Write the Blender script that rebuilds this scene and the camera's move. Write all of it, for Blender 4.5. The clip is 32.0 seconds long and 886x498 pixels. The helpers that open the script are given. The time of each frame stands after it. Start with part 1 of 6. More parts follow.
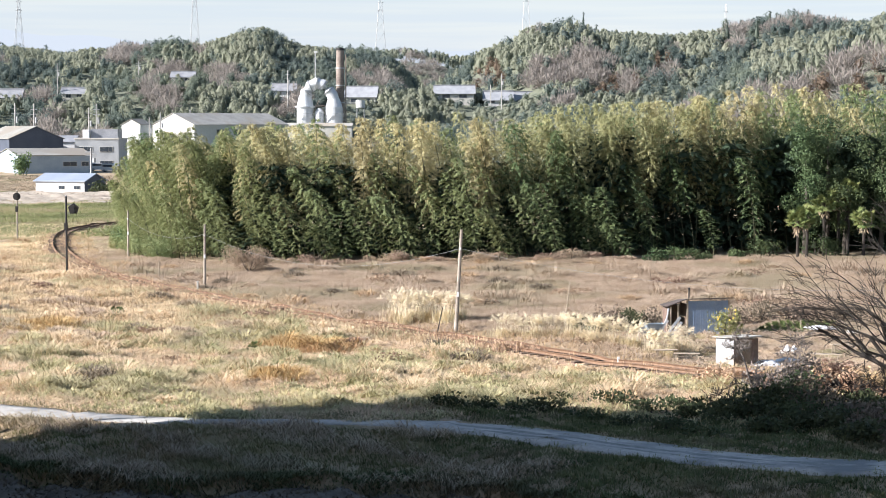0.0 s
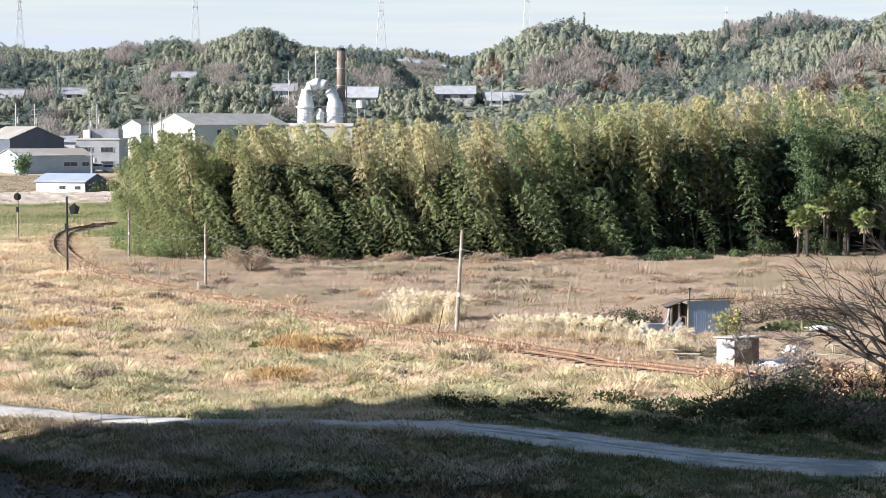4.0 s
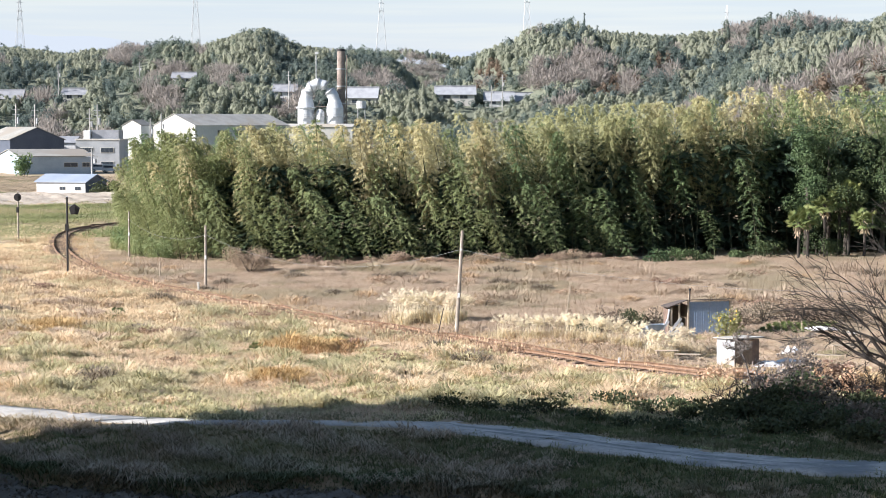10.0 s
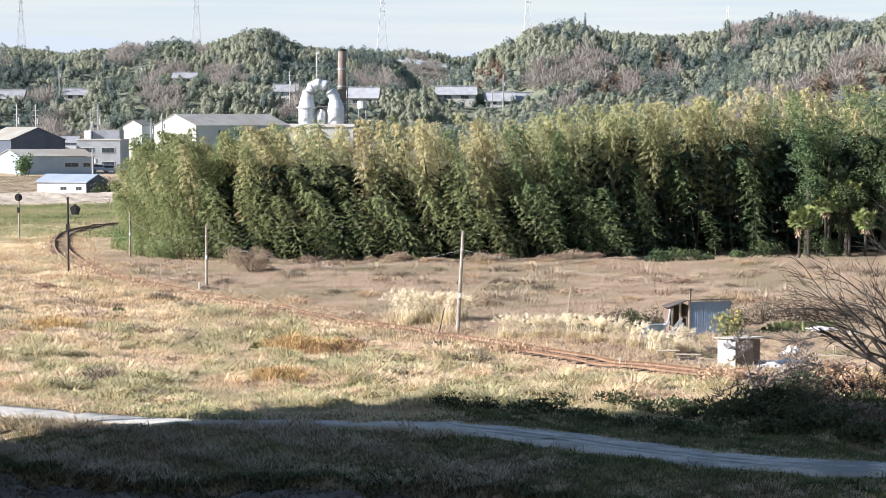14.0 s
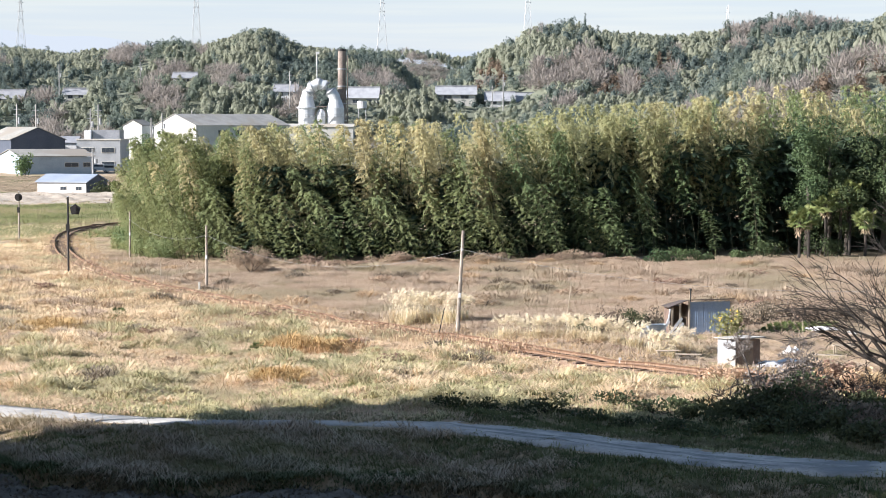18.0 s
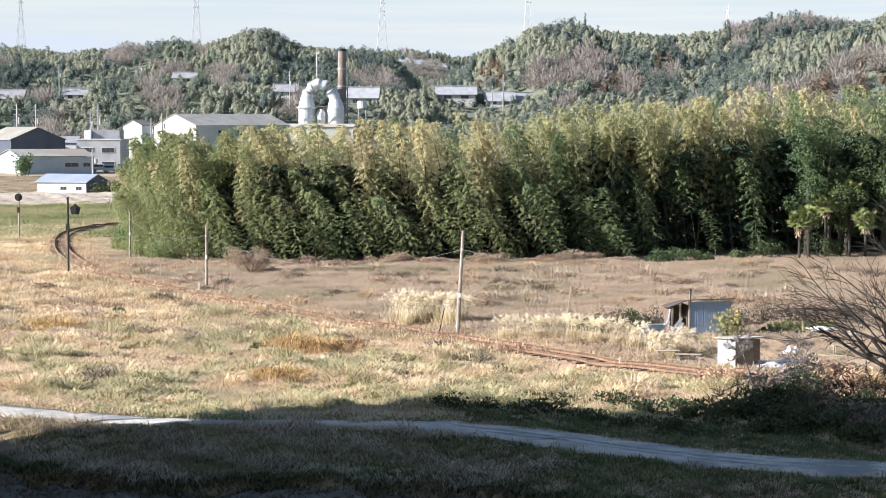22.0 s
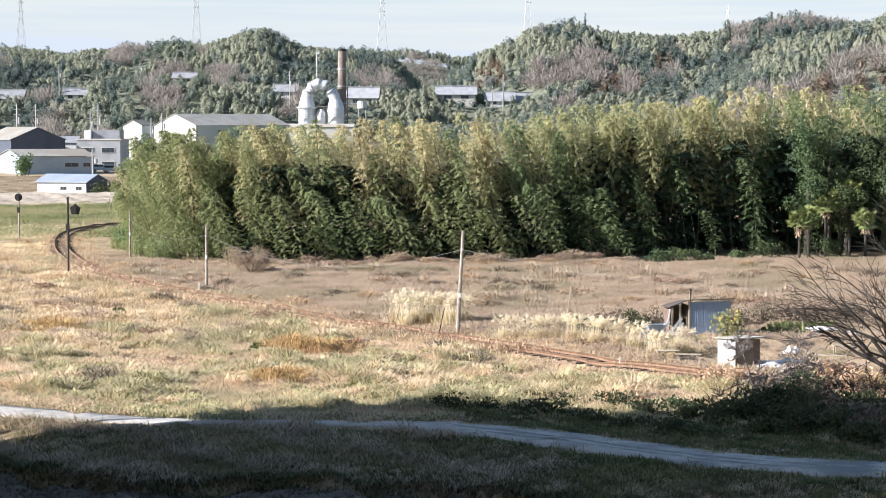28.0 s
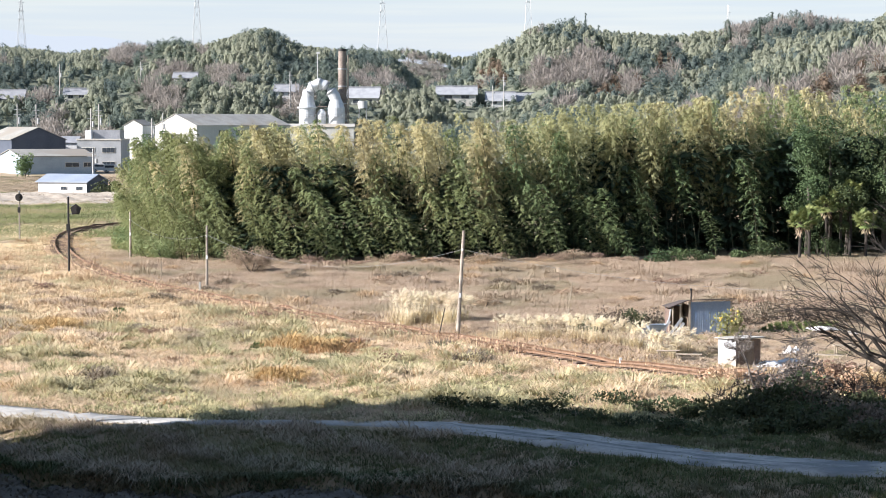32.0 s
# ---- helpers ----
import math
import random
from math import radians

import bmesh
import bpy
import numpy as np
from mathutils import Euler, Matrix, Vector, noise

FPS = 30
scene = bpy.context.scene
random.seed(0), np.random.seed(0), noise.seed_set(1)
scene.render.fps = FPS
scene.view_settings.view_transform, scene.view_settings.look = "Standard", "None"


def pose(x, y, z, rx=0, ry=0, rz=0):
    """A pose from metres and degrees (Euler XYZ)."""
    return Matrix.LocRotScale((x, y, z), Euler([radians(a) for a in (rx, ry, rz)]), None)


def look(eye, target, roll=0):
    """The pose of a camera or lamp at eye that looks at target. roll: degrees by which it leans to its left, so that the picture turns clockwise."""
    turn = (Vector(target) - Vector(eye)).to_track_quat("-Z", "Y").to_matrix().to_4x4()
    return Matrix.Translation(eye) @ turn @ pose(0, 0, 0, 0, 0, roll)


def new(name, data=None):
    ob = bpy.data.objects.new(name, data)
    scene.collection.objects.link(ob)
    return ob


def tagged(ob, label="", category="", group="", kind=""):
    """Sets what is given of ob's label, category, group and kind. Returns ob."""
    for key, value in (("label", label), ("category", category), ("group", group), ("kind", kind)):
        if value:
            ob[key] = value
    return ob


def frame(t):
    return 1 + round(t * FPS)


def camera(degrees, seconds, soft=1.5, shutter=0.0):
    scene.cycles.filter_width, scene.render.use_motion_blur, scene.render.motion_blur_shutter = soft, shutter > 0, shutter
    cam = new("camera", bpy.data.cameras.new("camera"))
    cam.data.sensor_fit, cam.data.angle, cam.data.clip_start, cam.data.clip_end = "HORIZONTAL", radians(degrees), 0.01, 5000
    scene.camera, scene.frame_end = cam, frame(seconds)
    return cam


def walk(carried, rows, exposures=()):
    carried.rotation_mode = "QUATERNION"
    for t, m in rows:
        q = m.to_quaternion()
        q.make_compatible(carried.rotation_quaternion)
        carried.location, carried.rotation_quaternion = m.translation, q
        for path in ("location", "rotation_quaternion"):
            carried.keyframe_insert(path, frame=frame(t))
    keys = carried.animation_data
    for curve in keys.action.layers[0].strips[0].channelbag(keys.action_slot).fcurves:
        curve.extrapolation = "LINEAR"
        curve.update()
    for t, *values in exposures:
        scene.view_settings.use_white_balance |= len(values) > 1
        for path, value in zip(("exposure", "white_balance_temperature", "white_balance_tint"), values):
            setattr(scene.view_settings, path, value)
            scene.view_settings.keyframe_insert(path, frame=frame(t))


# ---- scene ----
# Camera: on a hillside, hand-held, with a long lens.
cam = camera(25.0, 32.0, soft=0.9)
EYE = Vector((0.0, 0.0, 11.0))


def aim(turn, tilt):
    """The camera's pose: degrees to the left of +Y and degrees below the level."""
    return pose(EYE.x, EYE.y, EYE.z, 90 - tilt, 0, turn)


walk(cam, [(0.0, aim(-0.024, 3.600)), (2.3, aim(-0.022, 3.600)), (3.2, aim(-0.008, 3.598)), (4.4, aim(-0.004, 3.588)),
           (5.6, aim(0.0, 3.576)), (10.8, aim(0.0, 3.576)), (11.8, aim(0.022, 3.572)), (14.5, aim(0.024, 3.574)),
           (20.0, aim(0.024, 3.576)), (28.0, aim(0.024, 3.576)), (31.2, aim(0.026, 3.576)), (32.0, aim(0.038, 3.576))])

# Sky and sun: a clear winter afternoon, sun from behind and to the left.
SUN_HIGH, SUN_SIDE = radians(27), (-0.965, -0.262)
world = bpy.data.worlds.new("sky")
scene.world = world
world.use_nodes = True
wn = world.node_tree
sky = wn.nodes.new("ShaderNodeTexSky")
sky.sky_type, sky.sun_disc = "NISHITA", False
sky.sun_elevation, sky.sun_rotation = SUN_HIGH, math.atan2(SUN_SIDE[0], SUN_SIDE[1]) % (2 * math.pi)
sky.air_density, sky.dust_density, sky.ozone_density = 1.0, 0.6, 1.2
wn.nodes["Background"].inputs[1].default_value = 0.064
# milky winter haze all round the horizon, with thin streaks of high cloud
wc, sep, low, streak = wn.nodes.new("ShaderNodeTexCoord"), wn.nodes.new("ShaderNodeSeparateXYZ"), wn.nodes.new("ShaderNodeValToRGB"), wn.nodes.new("ShaderNodeTexNoise")
wmap, wmix, wadd, wmul = wn.nodes.new("ShaderNodeMapping"), wn.nodes.new("ShaderNodeMix"), wn.nodes.new("ShaderNodeMath"), wn.nodes.new("ShaderNodeMath")
wn.links.new(wc.outputs["Generated"], sep.inputs[0])
wn.links.new(wc.outputs["Generated"], wmap.inputs[0])
wmap.inputs["Scale"].default_value = (2, 2, 60)
wn.links.new(wmap.outputs[0], streak.inputs["Vector"])
streak.inputs["Scale"].default_value, streak.inputs["Detail"].default_value = 3.0, 5
wmul.operation, wmul.inputs[1].default_value = "MULTIPLY", 0.06
wn.links.new(streak.outputs[0], wmul.inputs[0])
wn.links.new(sep.outputs[2], wadd.inputs[0])
wn.links.new(wmul.outputs[0], wadd.inputs[1])
low.color_ramp.elements[0].position, low.color_ramp.elements[0].color = 0.03, (0.92, 0.92, 0.92, 1)
low.color_ramp.elements[1].position, low.color_ramp.elements[1].color = 0.30, (0, 0, 0, 1)
wn.links.new(wadd.outputs[0], low.inputs[0])
wmix.data_type = "RGBA"
cloud, veil = wn.nodes.new("ShaderNodeValToRGB"), wn.nodes.new("ShaderNodeMix")
cloud.color_ramp.elements[0].position, cloud.color_ramp.elements[1].position = 0.42, 0.62
wn.links.new(streak.outputs[0], cloud.inputs[0])
veil.data_type = "RGBA"
veil.inputs[6].default_value, veil.inputs[7].default_value = (4.75, 5.25, 6.15, 1), (5.35, 5.66, 6.28, 1)
wn.links.new(cloud.outputs[0], veil.inputs[0])
wn.links.new(veil.outputs[2], wmix.inputs[7])
wn.links.new(low.outputs[0], wmix.inputs[0])
wn.links.new(sky.outputs[0], wmix.inputs[6])
wn.links.new(wmix.outputs[2], wn.nodes["Background"].inputs[0])
sun = new("sun", bpy.data.lights.new("sun", "SUN"))
sun.data.energy, sun.data.angle, sun.data.color = 5.0, radians(0.6), (1.0, 0.945, 0.925)
sun.matrix_world = look((SUN_SIDE[0] * 300, SUN_SIDE[1] * 300, 300 * math.tan(SUN_HIGH)), (0, 0, 0))
scene.view_settings.exposure = 1.31

rng = np.random.default_rng(7)


# ---- materials ----
def surface(name, a, b, rough=0.8, scale=3.0, fine=40.0, bump=0.3, metal=0.0, c=None, through_light=0.0, vary=0.0):
    """A material whose colour wanders between a and b (and c, in patches), with grain, bump, and some difference from object to object."""
    m = bpy.data.materials.new(name)
    m.use_nodes = True
    t = m.node_tree
    n, l = t.nodes, t.links
    bs = n["Principled BSDF"]
    bs.inputs["Roughness"].default_value, bs.inputs["Metallic"].default_value = rough, metal
    bs.inputs["Specular IOR Level"].default_value = 0.12 if through_light else 0.4
    co = n.new("ShaderNodeNewGeometry")
    big, small = n.new("ShaderNodeTexNoise"), n.new("ShaderNodeTexNoise")
    big.inputs["Scale"].default_value, big.inputs["Detail"].default_value = scale, 4
    small.inputs["Scale"].default_value, small.inputs["Detail"].default_value = fine, 3
    for o in (big, small):
        l.new(co.outputs["Position"], o.inputs["Vector"])
    mixf = n.new("ShaderNodeMix")
    mixf.inputs[0].default_value = 0.45
    l.new(big.outputs[0], mixf.inputs[2])
    l.new(small.outputs[0], mixf.inputs[3])
    ramp = n.new("ShaderNodeValToRGB")
    ramp.color_ramp.elements[0].position, ramp.color_ramp.elements[1].position = 0.36, 0.64
    ramp.color_ramp.elements[0].color, ramp.color_ramp.elements[1].color = (*a, 1), (*b, 1)
    l.new(mixf.outputs[0], ramp.inputs[0])
    out = ramp.outputs[0]
    if c:
        pat = n.new("ShaderNodeTexNoise")
        pat.inputs["Scale"].default_value, pat.inputs["Detail"].default_value = scale * 0.3, 5
        l.new(co.outputs["Position"], pat.inputs["Vector"])
        r2 = n.new("ShaderNodeValToRGB")
        r2.color_ramp.elements[0].position, r2.color_ramp.elements[1].position = 0.5, 0.62
        l.new(pat.outputs[0], r2.inputs[0])
        mc = n.new("ShaderNodeMix")
        mc.data_type = "RGBA"
        mc.inputs[7].default_value = (*c, 1)
        l.new(r2.outputs[0], mc.inputs[0])
        l.new(out, mc.inputs[6])
        out = mc.outputs[2]
    if vary:
        info, hsv = n.new("ShaderNodeObjectInfo"), n.new("ShaderNodeHueSaturation")
        isl, add, mp = n.new("ShaderNodeNewGeometry"), n.new("ShaderNodeMath"), n.new("ShaderNodeMapRange")
        l.new(info.outputs["Random"], add.inputs[0])
        l.new(isl.outputs["Random Per Island"], add.inputs[1])
        mp.inputs[1].default_value, mp.inputs[2].default_value = 0.0, 2.0
        mp.inputs[3].default_value, mp.inputs[4].default_value = 1 - vary, 1 + vary
        l.new(add.outputs[0], mp.inputs[0])
        l.new(mp.outputs[0], hsv.inputs["Value"])
        hu = n.new("ShaderNodeMapRange")
        hu.inputs[3].default_value, hu.inputs[4].default_value = 0.5 - vary * 0.06, 0.5 + vary * 0.06
        l.new(info.outputs["Random"], hu.inputs[0])
        l.new(hu.outputs[0], hsv.inputs["Hue"])
        l.new(out, hsv.inputs["Color"])
        out = hsv.outputs[0]
    l.new(out, bs.inputs["Base Color"])
    if bump:
        bn = n.new("ShaderNodeBump")
        bn.inputs["Strength"].default_value, bn.inputs["Distance"].default_value = bump, 0.05
        l.new(mixf.outputs[0], bn.inputs["Height"])
        l.new(bn.outputs[0], bs.inputs["Normal"])
    if through_light:
        tr, ms = n.new("ShaderNodeBsdfTranslucent"), n.new("ShaderNodeMixShader")
        l.new(out, tr.inputs[0])
        ms.inputs[0].default_value = through_light
        l.new(bs.outputs[0], ms.inputs[1])
        l.new(tr.outputs[0], ms.inputs[2])
        l.new(ms.outputs[0], n["Material Output"].inputs[0])
    return m


M_GROUND = surface("dry_ground", (0.25, 0.185, 0.12), (0.46, 0.36, 0.245), 0.95, 0.6, 7.0, 0.8, c=(0.22, 0.19, 0.10))
def forest_floor(m):
    """On the hills the ground is darker leaf litter and undergrowth, its colour lifted for painted haze."""
    t = m.node_tree
    n, l = t.nodes, t.links
    bs = n["Principled BSDF"]
    was = bs.inputs["Base Color"].links[0].from_socket
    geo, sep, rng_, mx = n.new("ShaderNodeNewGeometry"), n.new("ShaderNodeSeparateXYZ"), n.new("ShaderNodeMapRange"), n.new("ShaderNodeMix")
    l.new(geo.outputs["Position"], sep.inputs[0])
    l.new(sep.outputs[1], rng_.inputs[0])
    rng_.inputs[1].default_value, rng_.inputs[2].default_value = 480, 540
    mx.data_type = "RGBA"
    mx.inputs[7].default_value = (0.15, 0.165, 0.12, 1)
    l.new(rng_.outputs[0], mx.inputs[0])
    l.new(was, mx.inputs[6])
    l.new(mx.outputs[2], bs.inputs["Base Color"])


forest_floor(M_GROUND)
M_ROAD = surface("old_concrete", (0.31, 0.305, 0.29), (0.53, 0.51, 0.48), 0.85, 0.9, 6.0, 0.3, c=(0.20, 0.21, 0.215))
M_BALLAST = surface("rusty_ballast", (0.23, 0.15, 0.10), (0.43, 0.30, 0.21), 0.95, 2.0, 16.0, 0.9)
M_RAIL = surface("rusty_rail", (0.105, 0.064, 0.042), (0.24, 0.148, 0.092), 0.7, 4.0, 30.0, 0.2, 0.2)
M_SLEEPER = surface("weathered_sleeper", (0.10, 0.075, 0.06), (0.22, 0.16, 0.12), 0.9, 3.0, 30.0, 0.5, vary=0.25)
M_STRAW = surface("straw_grass", (0.58, 0.445, 0.285), (0.87, 0.72, 0.51), 0.75, 0.4, 5.0, 0, c=(0.47, 0.43, 0.27), through_light=0.25, vary=0.18)
M_OLIVE = surface("olive_grass", (0.245, 0.255, 0.125), (0.74, 0.655, 0.41), 0.7, 0.5, 6.0, 0, through_light=0.25, vary=0.3)
M_DEAD = surface("withered_weeds", (0.39, 0.305, 0.22), (0.58, 0.475, 0.355), 0.85, 0.35, 3.0, 0, c=(0.41, 0.355, 0.245), through_light=0.15, vary=0.15)
M_RANK = surface("rank_weeds", (0.13, 0.155, 0.065), (0.35, 0.345, 0.17), 0.8, 0.15, 2.0, 0, c=(0.34, 0.295, 0.175), through_light=0.15, vary=0.25)
M_RUSTY = surface("russet_grass", (0.40, 0.275, 0.175), (0.62, 0.47, 0.32), 0.8, 0.6, 6.0, 0, through_light=0.2, vary=0.3)
M_AMBER = surface("amber_grass", (0.42, 0.27, 0.13), (0.61, 0.43, 0.235), 0.8, 0.6, 6.0, 0, through_light=0.2, vary=0.25)
M_TURF = surface("winter_turf", (0.14, 0.16, 0.075), (0.34, 0.32, 0.19), 0.85, 0.5, 6.0, 0, c=(0.30, 0.25, 0.16), through_light=0.1, vary=0.3)
# the turf's own green, darkened to put the lane side's shade in
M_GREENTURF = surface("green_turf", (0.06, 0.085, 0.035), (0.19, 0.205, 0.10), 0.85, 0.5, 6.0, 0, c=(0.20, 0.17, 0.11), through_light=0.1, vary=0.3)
M_BRAMBLE = surface("withered_bramble", (0.20, 0.135, 0.10), (0.42, 0.30, 0.22), 0.9, 0.8, 6.0, 0, through_light=0.1, vary=0.3)
M_PAMPAS = surface("pampas_leaf", (0.54, 0.445, 0.295), (0.77, 0.67, 0.485), 0.75, 1.0, 8.0, 0, through_light=0.3, vary=0.2)
M_PLUME = surface("pampas_plume", (0.65, 0.565, 0.41), (0.85, 0.775, 0.615), 0.8, 1.0, 8.0, 0, through_light=0.35, vary=0.15)
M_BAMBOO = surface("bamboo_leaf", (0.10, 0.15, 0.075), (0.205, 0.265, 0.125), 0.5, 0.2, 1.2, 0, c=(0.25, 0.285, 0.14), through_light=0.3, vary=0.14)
# M_BAMBOO again with sunlight painted in: golden for tops, paler for front plumes
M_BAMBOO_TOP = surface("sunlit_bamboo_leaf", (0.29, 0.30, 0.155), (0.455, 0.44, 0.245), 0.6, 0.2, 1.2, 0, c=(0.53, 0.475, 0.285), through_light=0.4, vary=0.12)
M_BAMBOO_LIT = surface("pale_lit_bamboo_leaf", (0.18, 0.215, 0.095), (0.325, 0.34, 0.17), 0.55, 0.3, 1.5, 0, through_light=0.35, vary=0.12)
# shade inside the grove, put into a near-black leaf colour
M_GROVESHADE = surface("grove_shade_leaf", (0.03, 0.05, 0.034), (0.068, 0.096, 0.058), 0.7, 0.4, 2.0, 0, through_light=0.1, vary=0.15)
M_CULM = surface("bamboo_culm", (0.035, 0.042, 0.022), (0.095, 0.095, 0.05), 0.7, 1.0, 8.0, 0.1, vary=0.3)
# hill leaf colours are lifted paler and bluer: distance haze painted in
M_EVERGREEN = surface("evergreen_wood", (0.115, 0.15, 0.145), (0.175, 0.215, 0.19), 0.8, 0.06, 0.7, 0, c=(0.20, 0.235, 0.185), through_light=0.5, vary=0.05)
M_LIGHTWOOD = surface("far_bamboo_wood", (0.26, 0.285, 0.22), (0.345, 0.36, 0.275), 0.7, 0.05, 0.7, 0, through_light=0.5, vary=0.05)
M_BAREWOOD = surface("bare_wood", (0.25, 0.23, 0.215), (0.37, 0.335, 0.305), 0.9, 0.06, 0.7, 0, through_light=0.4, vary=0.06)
M_REDWOOD = surface("brown_wood", (0.16, 0.125, 0.095), (0.25, 0.19, 0.14), 0.9, 0.08, 0.5, 0, through_light=0.4, vary=0.05)
M_SHRUB = surface("shrub_leaf", (0.09, 0.12, 0.05), (0.21, 0.25, 0.11), 0.5, 0.8, 6.0, 0, through_light=0.2, vary=0.3)
# darker copy of M_SHRUB: the shade beside the lane is painted in
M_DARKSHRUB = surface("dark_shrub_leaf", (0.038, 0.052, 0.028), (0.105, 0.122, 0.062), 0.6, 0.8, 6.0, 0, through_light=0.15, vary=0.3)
M_PALM = surface("palm_leaf", (0.10, 0.14, 0.05), (0.26, 0.285, 0.115), 0.45, 1.0, 8.0, 0, through_light=0.2, vary=0.25)
M_IVY = surface("ivy_leaf", (0.04, 0.068, 0.034), (0.11, 0.15, 0.068), 0.5, 0.8, 5.0, 0, through_light=0.2, vary=0.3)
M_CITRUS = surface("citrus_leaf", (0.17, 0.19, 0.07), (0.36, 0.36, 0.17), 0.5, 1.0, 8.0, 0, through_light=0.2, vary=0.25)
M_YARD = surface("yard_weeds", (0.24, 0.20, 0.14), (0.44, 0.37, 0.27), 0.9, 0.12, 1.5, 0, c=(0.23, 0.23, 0.13), through_light=0.1, vary=0.2)
M_THICKET = surface("brown_thicket", (0.12, 0.095, 0.075), (0.27, 0.22, 0.17), 0.9, 0.8, 6.0, 0, through_light=0.1, vary=0.25)
M_BARK = surface("bark", (0.035, 0.03, 0.027), (0.095, 0.08, 0.066), 0.9, 2.0, 20.0, 0.6)
M_TWIG = surface("dark_bark", (0.02, 0.017, 0.015), (0.055, 0.047, 0.04), 0.9, 2.0, 20.0, 0.5)
M_DEADBARK = surface("dead_grey_bark", (0.10, 0.085, 0.075), (0.26, 0.225, 0.20), 0.9, 2.0, 20.0, 0.5)
M_DEADVINE = surface("grey_dead_vine", (0.13, 0.11, 0.10), (0.33, 0.29, 0.265), 0.9, 0.8, 6.0, 0, through_light=0.1, vary=0.3)
M_VINE = surface("dead_vine", (0.25, 0.185, 0.14), (0.46, 0.355, 0.27), 0.9, 0.8, 6.0, 0, through_light=0.1, vary=0.25)
M_POLE = surface("weathered_pole", (0.19, 0.16, 0.13), (0.40, 0.36, 0.31), 0.85, 2.0, 25.0, 0.3)
M_BLACK = surface("matt_black_paint", (0.012, 0.012, 0.013), (0.03, 0.028, 0.028), 0.6, 2.0, 20.0, 0.05)
M_STEEL = surface("galvanised_steel", (0.30, 0.31, 0.32), (0.48, 0.49, 0.50), 0.45, 2.0, 20.0, 0.05, 0.7)
M_WHITE = surface("white_cladding", (0.56, 0.57, 0.58), (0.69, 0.69, 0.68), 0.6, 0.3, 4.0, 0.1, c=(0.52, 0.52, 0.50))
M_WASH = surface("worn_whitewash", (0.25, 0.265, 0.285), (0.41, 0.425, 0.445), 0.85, 3.0, 22.0, 0.3, c=(0.36, 0.33, 0.29))
M_CREAM = surface("cream_render", (0.43, 0.42, 0.39), (0.57, 0.555, 0.51), 0.8, 0.3, 4.0, 0.1)
M_CONCRETE = surface("pale_concrete", (0.30, 0.30, 0.29), (0.46, 0.45, 0.43), 0.85, 0.6, 6.0, 0.2)
M_GREY = surface("grey_cladding", (0.26, 0.28, 0.30), (0.36, 0.38, 0.40), 0.65, 0.4, 5.0, 0.1)
M_PALEBLUE = surface("pale_blue_cladding", (0.24, 0.30, 0.36), (0.34, 0.40, 0.46), 0.6, 0.4, 5.0, 0.1)
M_DARKGREY = surface("slate_cladding", (0.045, 0.058, 0.085), (0.075, 0.09, 0.122), 0.6, 0.4, 5.0, 0.1)
M_BLUEROOF = surface("blue_metal_roof", (0.23, 0.275, 0.35), (0.31, 0.355, 0.43), 0.5, 0.3, 4.0, 0.1)
M_ROOF = surface("fibre_cement_roof", (0.30, 0.295, 0.275), (0.44, 0.43, 0.40), 0.85, 0.3, 4.0, 0.2, c=(0.34, 0.31, 0.26))
M_OLDROOF = surface("weathered_sheet_roof", (0.20, 0.20, 0.185), (0.31, 0.305, 0.28), 0.85, 0.3, 4.0, 0.2, c=(0.24, 0.22, 0.19))
M_PALETILE = surface("pale_roof_tile", (0.25, 0.265, 0.29), (0.38, 0.395, 0.42), 0.45, 0.5, 6.0, 0.3)
M_RUSTROOF = surface("rusted_tin_roof", (0.055, 0.045, 0.042), (0.13, 0.105, 0.09), 0.8, 1.5, 12.0, 0.2)
M_TILE = surface("glazed_roof_tile", (0.20, 0.21, 0.23), (0.34, 0.35, 0.37), 0.4, 0.5, 6.0, 0.3)
M_PANE = surface("window_pane", (0.03, 0.04, 0.05), (0.06, 0.07, 0.085), 0.12, 1.0, 5.0, 0)
M_SHED = surface("blue_grey_tin", (0.22, 0.30, 0.43), (0.31, 0.38, 0.50), 0.5, 1.2, 12.0, 0.1, 0.2)
M_WOOD = surface("grey_timber", (0.28, 0.23, 0.17), (0.50, 0.43, 0.34), 0.85, 2.0, 25.0, 0.4)
M_SHEET = surface("white_plastic_sheet", (0.66, 0.68, 0.70), (0.84, 0.85, 0.86), 0.4, 2.0, 10.0, 0.3)
M_EARTH = surface("dug_earth", (0.14, 0.10, 0.07), (0.28, 0.21, 0.15), 0.95, 1.0, 12.0, 0.8)
M_RUBBLE = surface("pale_rubble", (0.27, 0.23, 0.185), (0.47, 0.415, 0.345), 0.95, 0.7, 4.0, 0.8)
M_SOIL = surface("damp_soil", (0.09, 0.08, 0.065), (0.19, 0.17, 0.135), 0.95, 1.5, 14.0, 0.8, vary=0.3)
M_RUSTSTACK = surface("rusty_stack", (0.14, 0.11, 0.095), (0.31, 0.26, 0.225), 0.8, 0.25, 2.0, 0.1)
M_DUCT = surface("aluminium_lagging", (0.52, 0.54, 0.56), (0.72, 0.73, 0.74), 0.5, 0.3, 3.0, 0.1, 0.3)


